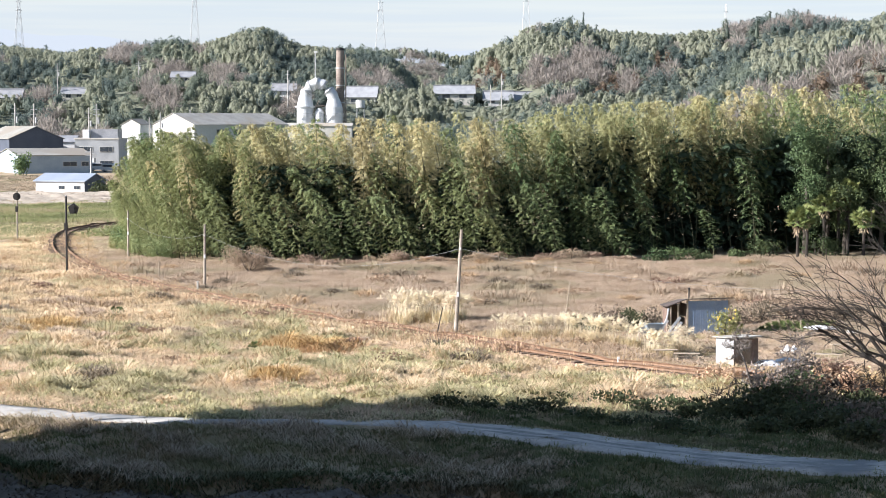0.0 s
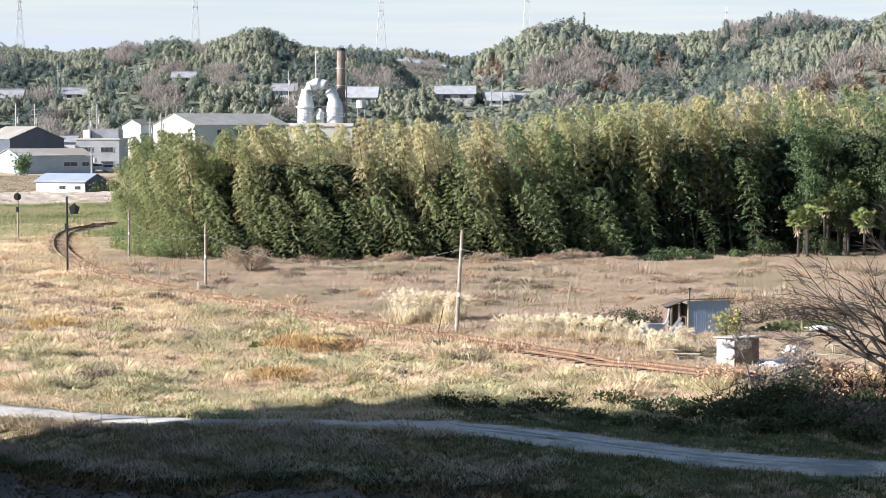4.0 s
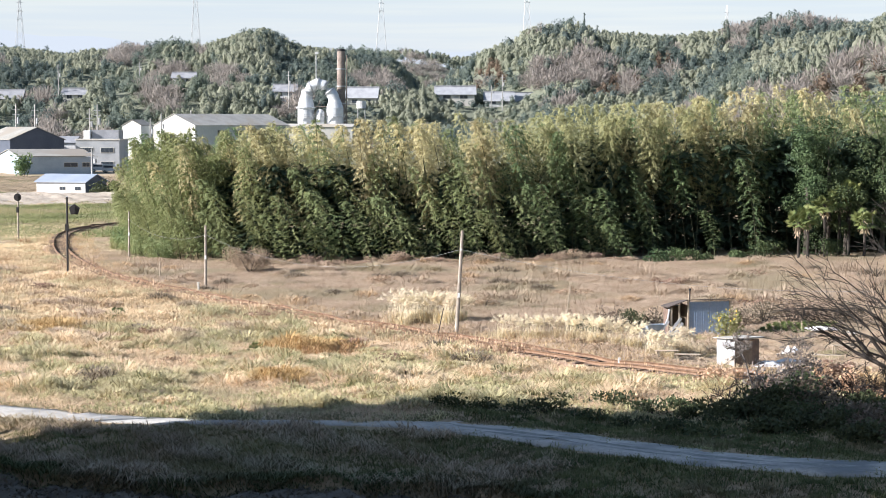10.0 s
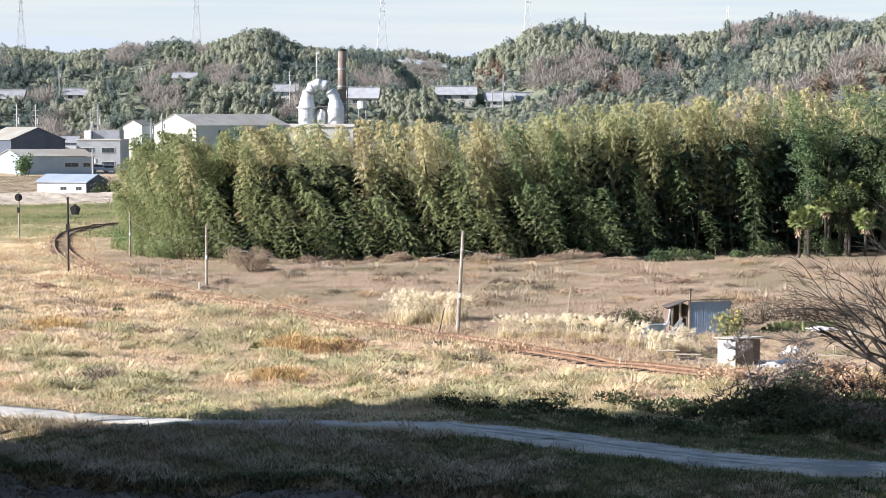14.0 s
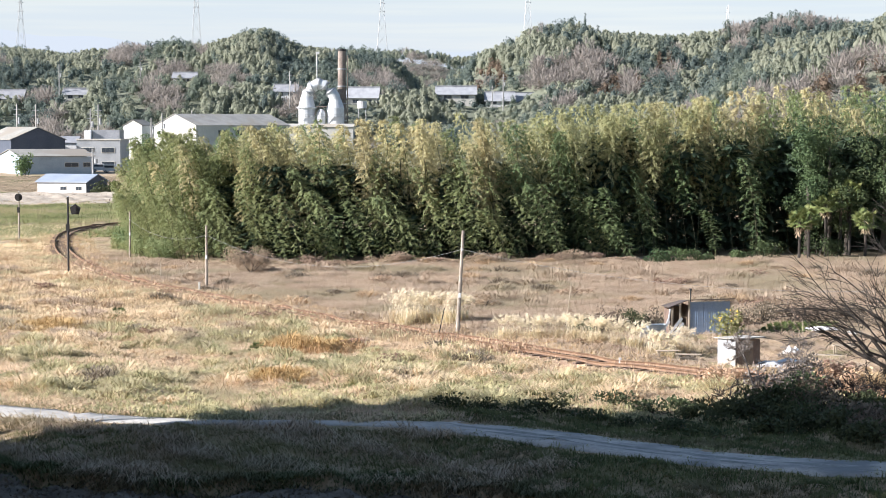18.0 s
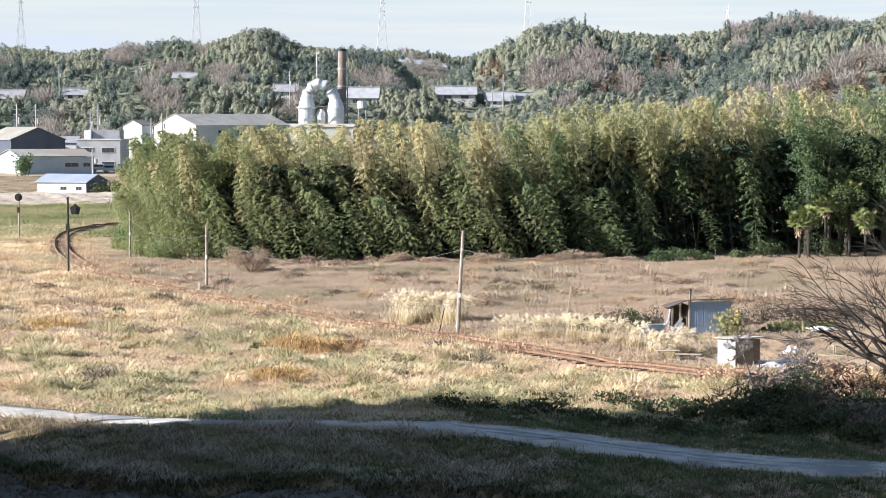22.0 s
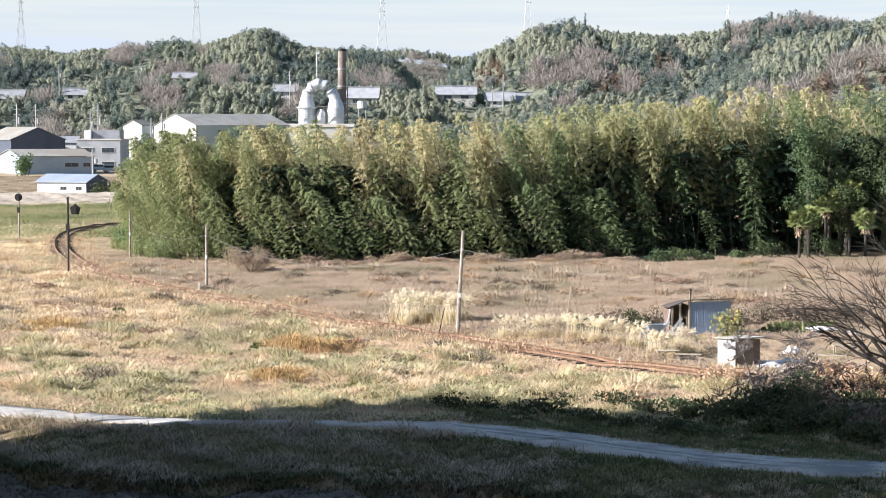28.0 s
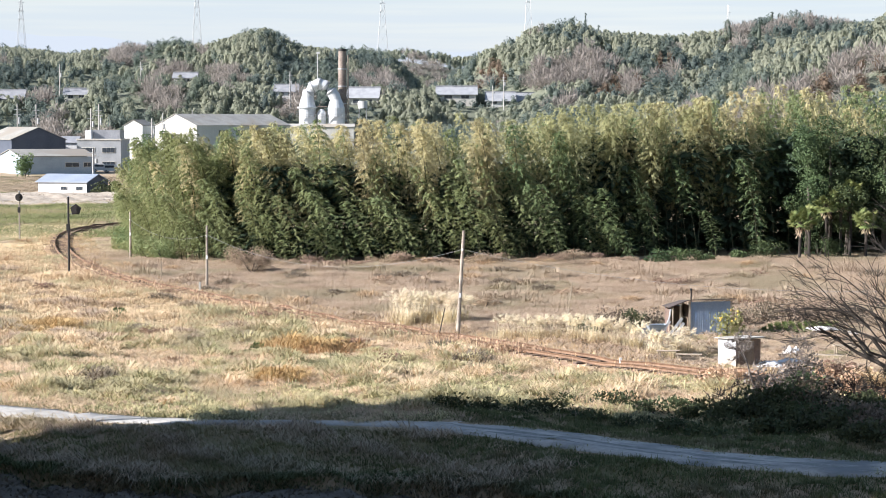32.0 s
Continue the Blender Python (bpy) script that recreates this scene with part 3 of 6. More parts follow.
def far_woods():
    r = np.random.default_rng(3)
    kinds = {k: [] for k in ("evergreen", "light", "bare", "brown", "spire")}
    small = {k: [] for k in kinds}
    for yy in np.concatenate([np.arange(470, 760, 6.0), np.arange(760, 1160, 7.0), np.arange(1300, 1440, 12.0)]):
        step = 5.2 if yy < 760 else 6.0 if yy < 1200 else 8.0
        x = np.arange(-0.236 * yy, 0.236 * yy, step)
        x = x + r.uniform(-2.3, 2.3, len(x))
        ya = yy + r.uniform(-2.5, 2.5, len(x))
        z = height(x, ya)
        rise = height(x, ya + 8) - z
        # trees behind a rise are never seen
        hidden = np.zeros(len(x), bool)
        for q in np.linspace(0.5, 0.98, 20):
            hidden |= height(x * q, ya * q) + 4 > EYE.z + (z + 8 - EYE.z) * q
        patch, patch2, thin = wave(x, ya * 0.7, 95, 1.0), wave(x, ya * 0.8, 60, 5.0), wave(x, ya * 0.8, 23, 7.0)
        for i in range(len(x)):
            if z[i] < 2.2 or rise[i] < -1.8 or hidden[i]:
                continue
            if any(abs(x[i] - cx * ya[i] / cy) < hw and cy - 5 < ya[i] < cy + 6 for cx, cy, hw in CLEARINGS):
                continue
            stray = r.random()
            if in_patch(x[i], ya[i], BROWN_PATCHES):
                k = "brown" if stray < 0.75 else "bare"
            elif in_patch(x[i], ya[i], EVERGREEN_PATCHES):
                k = "evergreen" if stray < 0.88 else "light"
            elif in_patch(x[i], ya[i], BARE_PATCHES):
                k = "bare" if stray < 0.85 else "evergreen"
            elif in_patch(x[i], ya[i], LIGHT_PATCHES):
                k = "light" if stray < 0.84 else "evergreen"
            else:
                k = "light" if patch[i] + 0.4 * thin[i] > 0.05 else "bare" if patch2[i] > 0.35 else "evergreen"
            if k == "evergreen" and x[i] > 50 and abs(rise[i]) < 1.6 and z[i] > 36 and stray < 0.2:
                k = "spire"
            low = 0.5 if any(abs(x[i] - cx * ya[i] / cy) < hw and cy - 70 < ya[i] < cy for cx, cy, hw in CLEARINGS) else 1.0
            for dx in ((-1.9, 0, 1.9) if k == "light" else (-1.5, 1.5) if k == "bare" else (0,)):
                kinds[k].append((x[i] + dx + r.uniform(-0.4, 0.4), ya[i] + r.uniform(-1.5, 1.5) * abs(dx)))
                small[k].append(low)
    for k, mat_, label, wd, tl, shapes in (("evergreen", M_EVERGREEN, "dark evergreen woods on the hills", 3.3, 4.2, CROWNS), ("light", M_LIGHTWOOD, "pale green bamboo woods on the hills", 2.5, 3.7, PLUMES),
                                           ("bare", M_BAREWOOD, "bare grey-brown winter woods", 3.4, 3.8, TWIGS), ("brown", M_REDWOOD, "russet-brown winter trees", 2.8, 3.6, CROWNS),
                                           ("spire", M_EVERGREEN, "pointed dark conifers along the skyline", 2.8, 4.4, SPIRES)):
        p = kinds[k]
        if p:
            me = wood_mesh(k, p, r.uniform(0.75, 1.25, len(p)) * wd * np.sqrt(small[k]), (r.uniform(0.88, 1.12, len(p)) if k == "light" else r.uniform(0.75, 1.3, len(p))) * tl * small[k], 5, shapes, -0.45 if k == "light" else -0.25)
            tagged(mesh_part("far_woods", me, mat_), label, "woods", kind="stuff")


far_woods()


# ---- bamboo ----
def bamboo_meshes(seed, tall, bare=0.22, nodes=34, per=5, leaf=(0.15, 0.28), slim=0.10, sprays=7, arms=3, wide=1.4, loose=0.2, stray=0.25):
    """The culm and the foliage of one bamboo that nods towards +x at its top: arching side branches hung with narrow leaves."""
    r = np.random.default_rng(seed)
    nod = r.uniform(0.10, 0.22)
    s = np.linspace(0, 1, 12)
    axis = np.stack([tall * nod * s ** 2.6, tall * 0.012 * np.sin(s * 5 + seed), tall * (s - 0.07 * s ** 4)], 1)
    bm = tubes((axis, list(np.interp(s, [0, 0.7, 1], [0.036, 0.024, 0.006]))), sides=5)
    culm = bpy.data.meshes.new("culm")
    bm.to_mesh(culm)
    bm.free()
    n = nodes * arms
    t = bare + (1 - bare) * (np.repeat(np.arange(nodes), arms) + r.uniform(0, loose, n)) / nodes
    base = np.stack([np.interp(t, s, axis[:, k]) for k in range(3)], 1)
    a = r.uniform(0, 6.283, n)
    out = np.stack([np.cos(a), np.sin(a), np.zeros(n)], 1)
    reach = np.interp(t, [bare, bare + 0.15, 0.75, 1.0], [1.1, wide, wide * 0.85, 0.4]) * tall / 12 * r.uniform(0.65, 1.2, n)
    rise, droop = r.uniform(0.35, 0.65, n), r.uniform(0.35, 0.6, n)
    p, u, w = [], [], []
    up = np.array([0, 0, 1.0])
    for q0 in np.linspace(0.28, 0.97, sprays):
        for _ in range(per):
            q = q0 + r.uniform(-0.5, 0.5, n) * 0.7 / sprays
            at = base + reach[:, None] * (out * q[:, None] + up * (rise * q - droop * q * q)[:, None])
            along = unit(out + up * (rise - 2 * droop * q)[:, None])
            d = unit(along + r.normal(size=(n, 3)) * stray + [0, 0, -0.22])
            side = unit(np.cross(d, up + r.normal(size=(n, 3)) * 0.35))
            ln = r.uniform(*leaf, n)[:, None]
            p.append(at + r.normal(size=(n, 3)) * [0.09, 0.09, 0.06])
            u.append(d * ln)
            w.append(side * ln * slim)
    return culm, fast_mesh("foliage", *diamonds(np.concatenate(p), np.concatenate(u), np.concatenate(w)))


def plume_meshes(seed, bare=0.12, gap_=0.34, arms=4, reach=1.05, tall=8.0, leaf=(0.13, 0.25), per=4):
    """The culm and the foliage of one bamboo, 8 m tall, whose tiers of side branches droop like a feather; it nods towards +x."""
    r = np.random.default_rng(seed)
    nod = r.uniform(0.12, 0.2)
    s = np.linspace(0, 1, 12)
    axis = np.stack([tall * nod * s ** 2.4, tall * 0.012 * np.sin(s * 5 + seed), tall * (s - 0.08 * s ** 4)], 1)
    bm = tubes((axis, list(np.interp(s, [0, 0.7, 1], [0.034, 0.022, 0.006]))), sides=5)
    culm = bpy.data.meshes.new("culm")
    bm.to_mesh(culm)
    bm.free()
    nodes = int(tall * (1 - bare) / gap_)
    n = nodes * arms
    t = bare + (1 - bare) * (np.repeat(np.arange(nodes), arms) + r.uniform(-0.1, 0.1, n) + 0.2) / nodes
    base = np.stack([np.interp(t, s, axis[:, k]) for k in range(3)], 1)
    a = np.tile(np.arange(arms) * 6.283 / arms, nodes) + np.repeat(r.uniform(0, 6.283, nodes), arms) + r.normal(size=n) * 0.25
    out = np.stack([np.cos(a), np.sin(a), np.zeros(n)], 1)
    long = np.interp(t, [bare, bare + 0.18, 0.6, 0.88, 1.0], [0.55, 0.95, 0.95, 0.6, 0.25]) * reach * r.uniform(0.75, 1.15, n)
    rise, droop = r.uniform(0.45, 0.7, n), r.uniform(0.5, 0.75, n)
    up = np.array([0, 0, 1.0])
    p, u, w = [], [], []
    for q0 in np.linspace(0.2, 1.0, 8):
        for _ in range(per):
            q = q0 + r.uniform(-0.05, 0.05, n)
            at = base + long[:, None] * (out * q[:, None] + up * (rise * q - droop * q * q)[:, None])
            along = unit(out + up * (rise - 2 * droop * q)[:, None])
            d = unit(along + r.normal(size=(n, 3)) * 0.28 + [0, 0, -0.22])
            side = unit(np.cross(d, up + r.normal(size=(n, 3)) * 0.3))
            ln = r.uniform(*leaf, n)[:, None]
            p.append(at + r.normal(size=(n, 3)) * [0.05, 0.05, 0.03])
            u.append(d * ln)
            w.append(side * ln * 0.13)
    return culm, fast_mesh("foliage", *diamonds(np.concatenate(p), np.concatenate(u), np.concatenate(w)))


# kinds of plants: green plumes, paler lit-painted plumes, sunlit-painted tops, plants that are bare below
GREEN, LIT, TOP, BARE, HIGH = (0, 1, 2), (3, 4), (5, 6, 7), (8, 9), (10, 11)
KINDS = [plume_meshes(11 + k, bare, gap_, arms, reach) for k, (bare, gap_, arms, reach) in enumerate((
    (0.10, 0.34, 4, 1.05), (0.14, 0.38, 4, 0.95), (0.08, 0.32, 5, 1.15), (0.08, 0.34, 4, 1.0), (0.06, 0.30, 5, 0.95), (0.30, 0.30, 5, 0.9), (0.35, 0.32, 5, 0.8), (0.25, 0.28, 5, 0.85), (0.50, 0.36, 4, 0.9), (0.44, 0.38, 4, 1.0), (0.52, 0.30, 5, 0.85), (0.46, 0.30, 5, 0.8)))]
# coarser plants for the depth of the grove
DEEP = [bamboo_meshes(31, 12.0, 0.04, 19, 2, (0.7, 1.1), 0.17, 4, 3, 1.4, 1.0)] + [plume_meshes(41 + k, 0.42, 0.34, 5, 0.95, 8.0, (0.16, 0.28), 2) for k in range(2)]
for k, (cu, fo) in enumerate(KINDS):
    cu.materials.append(M_CULM)
    fo.materials.append(M_BAMBOO_TOP if k in TOP + HIGH else M_BAMBOO_LIT if k in LIT else M_BAMBOO)
GROVE_EDGE = np.array([(-31.2, 199), (-29.8, 188), (-27.2, 176), (-24.2, 166), (-21.2, 159.5), (-16, 156.5), (0, 158.5), (17, 163.5), (37, 167), (60, 172)], float)
SWAYING = []


def inward(x):
    """The direction into the grove from its edge at x."""
    v = Vector((0.12, 1)) if x > -18 else Vector((1, 0.45)).lerp(Vector((0.12, 1)), max(0, (x + 29) / 12))
    return v.normalized()


def grove_top(x):
    return float(np.interp(x, [-34, -25, -12, 5, 20, 32, 45], [8.6, 10.2, 11.5, 12.2, 13.5, 14.8, 15.2]))


def plant(x, y, k, tall, lean, turn, label):
    size = tall / 8.0
    m = pose(x, y, on(x, y) - 0.05, 0, 0, turn) @ pose(0, 0, 0, 0, lean, 0) @ Matrix.Diagonal((0.62 + 0.38 * size, 0.62 + 0.38 * size, size, 1))
    ob = thing("bamboo", m, label, "bamboo", "bamboo of the grove")
    mesh_part("culm", KINDS[k][0], None, ob)
    mesh_part("foliage", KINDS[k][1], None, ob)
    SWAYING.append((ob, x, y, lean, turn, size))


def grove():
    r = np.random.default_rng(21)
    line = even(GROVE_EDGE, 0.1)
    pick = lambda kinds: int(r.choice(kinds))

    def row(depth, step, x0, x1, loose=0.5):
        for x, y in even(line, step):
            if x0 < x < x1:
                b, d = inward(x), depth + r.uniform(-loose, loose)
                yield x, x + b.x * d + r.uniform(-0.45, 0.45), y + b.y * d + r.uniform(-0.4, 0.4)

    # plumes that lean out along the front
    for e, x, y in row(0.2, 1.75, -20.5, 15.5, 0.9):
        plant(x, y, pick(GREEN + (0, 2, 3)), r.uniform(4.4, 7.4), r.normal(20, 6), r.normal(186, 14), "young bamboo leaning out of the grove like a plume")
    # a few open plants before the dark of the grove
    for x, y, tall, lean in ((13.9, 162.2, 6.6, 2), (15.6, 161.6, 4.4, 30), (9.2, 160.2, 7.0, 4), (17.6, 165.4, 6.0, 4), (22.6, 165.8, 4.4, 4), (26.2, 166.4, 9.2, 3)):
        plant(x, y, pick((0, 1)), tall, lean, r.normal(186, 14), "slender open bamboo before the dark of the grove")
    # the second storey
    for e, x, y in row(3.0, 2.0, -20.5, 16.5):
        plant(x, y, pick(GREEN + LIT if x > 4 else GREEN), grove_top(x) * r.uniform(0.62, 0.84), r.normal(12, 5), r.normal(190, 25), "green bamboo with drooping feathery tiers of leaves")
    for e, x, y in row(3.8, 1.35, 16.5, 29):
        plant(x, y, pick(BARE), grove_top(x) * r.uniform(0.6, 0.8), r.normal(4, 3), r.normal(190, 40), "tall bamboo, bare below, with dark green foliage")
    # the pale end of the grove beside the curve of the track
    for depth, low, high in ((0.3, 0.45, 0.68), (1.5, 0.72, 0.95), (3.2, 0.95, 1.14)):
        for e, x, y in row(depth, 1.75, -31, -20.5):
            plant(x, y, pick(LIT if depth < 1 else LIT + GREEN[:1] + TOP[:1]), grove_top(x) * r.uniform(low, high), r.uniform(2, 9), r.normal(185, 40), "pale yellow-green bamboo at the end of the grove")
    # the canopy, its sunlit tops painted in by leaf colour
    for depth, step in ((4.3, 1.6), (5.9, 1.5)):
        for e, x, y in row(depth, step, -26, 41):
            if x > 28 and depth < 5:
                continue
            plant(x, y, pick(LIT + TOP[:1] if x < -13 else TOP + BARE[:1] if x < 12 else TOP + HIGH + LIT[:1] if x < 27 else HIGH + BARE), grove_top(x) * r.uniform(0.86, 1.1), r.uniform(0, 8), r.normal(190, 60), "tall bamboo with a sunlit golden top in the grove")
    far = []
    for depth, step in ((5.1, 1.5), (6.8, 1.6), (8.0, 1.8), (9.8, 1.8), (12, 1.8), (14.5, 1.8), (17, 1.8)):
        for e, x, y in row(depth, step, -27 if depth > 7 else 2, 41 if depth > 7 else 28):
            size = grove_top(x) * r.uniform(0.8, 1.1) / 8
            m = pose(x, y, on(x, y) - 0.05, 0, 0, r.normal(190, 60)) @ pose(0, 0, 0, 0, r.uniform(0, 7), 0) @ Matrix.Diagonal((0.62 + 0.38 * size, 0.62 + 0.38 * size, size, 1))
            far.append((int(r.integers(1, 3)) + (2 if r.random() < (0.5 if x > 22 else 0.15) else 0), m))
    # an added near-black leaf mass for the shade that closes the grove below its canopy
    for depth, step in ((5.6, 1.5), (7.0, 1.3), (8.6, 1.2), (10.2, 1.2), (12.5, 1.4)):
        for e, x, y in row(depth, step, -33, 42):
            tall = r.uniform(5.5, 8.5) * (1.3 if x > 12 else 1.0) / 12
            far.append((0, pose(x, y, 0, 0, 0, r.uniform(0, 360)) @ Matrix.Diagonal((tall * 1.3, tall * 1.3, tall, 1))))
    for which, material, label in (((0,), M_GROVESHADE, "near-black leaves painted as the shade deep in the grove"), ((1, 2), M_BAMBOO_TOP, "sunlit tops of dense bamboo in the grove"), ((3, 4), M_BAMBOO, "green tops of dense bamboo in the grove")):
        sets = []
        for k, m in far:
            if k not in which:
                continue
            me = DEEP[k if k < 3 else k - 2][1]
            co = np.empty(len(me.vertices) * 3, np.float32)
            me.vertices.foreach_get("co", co)
            fi = np.empty(len(me.polygons) * 3, np.int32)
            me.loops.foreach_get("vertex_index", fi)
            a = np.array(m)
            sets.append((co.reshape(-1, 3) @ a[:3, :3].T + a[:3, 3], fi.reshape(-1, 3)))
        tagged(mesh_part("bamboo_thicket", fast_mesh("bamboo_thicket", *merged(sets)), material), label, "bamboo", kind="stuff")


grove()


# ---- grass ----
def in_view(x, y, more=3.0):
    return np.abs(x) < 0.2217 * y + more


def scatter(n, seed, y0, y1, keep):
    """n random points of the visible field between two depths, thinned by keep(x, y)."""
    r = np.random.default_rng(seed)
    y = np.sqrt(r.uniform(y0 ** 2, y1 ** 2, n))
    x = r.uniform(-1, 1, n) * (0.2217 * y + 3)
    k = keep(x, y)
    return x[k], y[k]


def tufts(name, x, y, material, label, seed, tall=(0.3, 0.6), lean=(0.2, 0.8), width=0.035, per=9, spread=0.18, head=None, make=blades):
    r = np.random.default_rng(seed)
    n = len(x)
    size = r.uniform(0.6, 1.3, n)
    bx = np.repeat(x, per) + r.normal(size=n * per) * spread
    by = np.repeat(y, per) + r.normal(size=n * per) * spread
    base = np.stack([bx, by, height(bx, by) - 0.02], 1)
    hd = r.uniform(0, 6.283, n * per) if head is None else r.normal(head, 0.9, n * per)
    v, f = make(base, r.uniform(*tall, n * per) * np.repeat(size, per), r.uniform(*lean, n * per), hd, width * r.uniform(0.7, 1.4, n * per))
    return tagged(mesh_part(name, fast_mesh(name, v, f), material), label, "grass", kind="stuff")


def beyond(x, y):
    """Metres past the railway, seen from the hill: over 0 on the grove's side."""
    return (x - track_x(y)) * 0.85


def fields():
    open_ = lambda x, y: (gap(x, y, TRACK) > 1.9) & (gap(x, y, LANE) > 1.45 * lane_half(x) + 0.12)
    garden = lambda x, y: (x > 9.5) & (y > 87) & (y < 107)
    edge = lambda x, y: y < np.interp(x, GROVE_EDGE[:, 0], GROVE_EDGE[:, 1]) + 1
    nearside = lambda x, y: open_(x, y) & (beyond(x, y) < 0) & (y > lane_y(x) + np.where(x > 4, 7.5 + wave(x, y, 5), np.where(x > 0, 4.5, 0)))
    green = lambda x, y: wave(x, y, 11, 3) + 0.6 * wave(x, y, 4, 1) + np.clip((92 - y) * 0.04, -0.9, 0.5)
    x, y = scatter(24000, 1, 66, 106, lambda x, y: nearside(x, y) & (green(x, y) < 0.55))
    tufts("straw_grass", x, y, M_STRAW, "pale dry straw grass over the field", 1, (0.16, 0.42), (0.7, 2.4), 0.027, 11, 0.26)
    x, y = scatter(30000, 21, 104, 215, lambda x, y: nearside(x, y) & (green(x, y) < 0.55))
    tufts("straw_grass", x, y, M_STRAW, "pale dry straw grass over the field", 21, (0.3, 0.6), (0.8, 2.3), 0.045, 9, 0.3)
    x, y = scatter(22000, 2, 66, 112, lambda x, y: nearside(x, y) & (green(x, y) > 0.2))
    tufts("olive_grass", x, y, M_OLIVE, "half-green dwarf bamboo grass in patches", 2, (0.16, 0.42), (0.5, 2.0), 0.04, 10, 0.22)
    x, y = scatter(7000, 22, 66, 108, lambda x, y: nearside(x, y) & (wave(x, y, 3.1, 4) + 0.5 * wave(x, y, 1.2, 2) > 0.75))
    tufts("green_weeds", x, y, M_SHRUB, "small green weeds among the dry grass", 22, (0.08, 0.26), (0.5, 2.0), 0.05, 8, 0.16)
    x, y = scatter(7000, 23, 66, 108, lambda x, y: nearside(x, y) & (wave(x, y, 2.6, 8) + 0.5 * wave(x, y, 1.1, 5) > 0.7))
    tufts("bleached_straw", x, y, M_PLUME, "bleached fallen stalks lying on the grass", 23, (0.25, 0.6), (1.4, 2.6), 0.022, 7, 0.25)
    x, y = scatter(62000, 3, 84, 170, lambda x, y: open_(x, y) & (beyond(x, y) > 0) & edge(x, y) & ~(garden(x, y) & (wave(x, y, 3) > 0.1)))
    tufts("withered_weeds", x, y, M_DEAD, "matted brown withered weeds before the grove", 3, (0.22, 0.5), (1.0, 2.4), 0.034, 7, 0.3)
    x, y = scatter(14000, 33, 166, 215, lambda x, y: open_(x, y) & (beyond(x, y) > 0) & edge(x, y) & ~(garden(x, y) & (wave(x, y, 3) > 0.1)))
    tufts("withered_weeds", x, y, M_DEAD, "matted brown withered weeds before the grove", 33, (0.22, 0.5), (1.0, 2.4), 0.034, 7, 0.3)
    x, y = scatter(64000, 4, 80, 215, lambda x, y: (gap(x, y, TRACK) < 3.2) & ((gap(x, y, TRACK) > 0.75) | (wave(x, y, 9, 2) > -0.25)) & (wave(x, y, 5) > -0.7) & (y < 200))
    tufts("russet_grass", x, y, M_RUSTY, "low russet grass along the railway", 4, (0.12, 0.40), (0.1, 0.7), 0.03, 12, 0.14, None, spikes)
    x, y = scatter(42000, 14, 95, 160, lambda x, y: (gap(x, y, TRACK) < 2.3) & ((gap(x, y, TRACK) > 0.4) | (wave(x, y, 7) > 0)) & (beyond(x, y) < 0.9))
    tufts("russet_grass", x, y, M_RUSTY, "russet grass half hiding the rails", 14, (0.25, 0.6), (0.2, 1.2), 0.04, 7, 0.2)
    x, y = scatter(54000, 25, 96, 165, lambda x, y: (gap(x, y, TRACK) > 0.85) & (gap(x, y, TRACK) < 2.3) & (beyond(x, y) < 0))
    tufts("straw_grass", x, y, M_STRAW, "dry grass crowding the near side of the rails", 25, (0.3, 0.62), (0.3, 1.3), 0.03, 9, 0.16)
    bank = lambda x, y: open_(x, y) & ~((x < 3) & (y < lane_y(x)) & (y > lane_y(x) - 1.5)) & (y < lane_y(x) + np.where(x > -0.5, 8.5, 2)) & (y > lane_y(x) - 10.8 + 0.6 * wave(x, y, 3))
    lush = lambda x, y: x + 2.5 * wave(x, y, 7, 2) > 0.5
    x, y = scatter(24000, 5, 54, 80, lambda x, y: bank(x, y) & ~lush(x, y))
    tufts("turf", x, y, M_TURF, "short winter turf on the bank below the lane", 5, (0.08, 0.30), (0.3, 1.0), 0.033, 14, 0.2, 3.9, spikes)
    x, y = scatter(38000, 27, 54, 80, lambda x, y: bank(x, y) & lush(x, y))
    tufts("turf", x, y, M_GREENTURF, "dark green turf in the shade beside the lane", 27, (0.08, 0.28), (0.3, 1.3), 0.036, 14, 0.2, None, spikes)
    x, y = scatter(26000, 28, 100, 170, lambda x, y: nearside(x, y) & (x + 0.12 * y + 5 * wave(x, y, 17, 2) < 0))
    tufts("russet_grass", x, y, M_RUSTY, "pinkish-brown dead grass over the far corner of the field", 28, (0.2, 0.5), (0.5, 1.8), 0.035, 9, 0.28)
    x, y = scatter(30000, 6, 84, 150, lambda x, y: nearside(x, y) & (((x + 6.5) / 2.6) ** 2 + ((y - 97) / 3) ** 2 + ((0.5 * wave(x, y, 2)) ** 2) < 1))
    tufts("amber_grass", x, y, M_AMBER, "amber dead grass in a patch", 6, (0.4, 0.8), (0.3, 1.2))
    x, y = scatter(14000, 7, 82, 112, lambda x, y: nearside(x, y) & ((((x + 7.2) / 1.5) ** 2 + ((y - 85.5) / 1.6) ** 2 < 1) | (((x + 21.5) / 2) ** 2 + ((y - 107) / 3) ** 2 < 1)))
    tufts("amber_grass", x, y, M_AMBER, "amber dead grass in a patch", 16, (0.3, 0.7), (0.3, 1.2))

    x, y = scatter(9000, 15, 58, 80, lambda x, y: (gap(x, y, LANE) > 0.95 * lane_half(x)) & (gap(x, y, LANE) < 1.7) & (wave(x, y, 2.2, 2) > -0.1) & (x > 1))
    x2, y2 = scatter(9000, 26, 60, 80, lambda x, y: (y < lane_y(x) - 0.6 * lane_half(x) - 0.3) & (y > lane_y(x) - 1.8) & (x < 3.5))
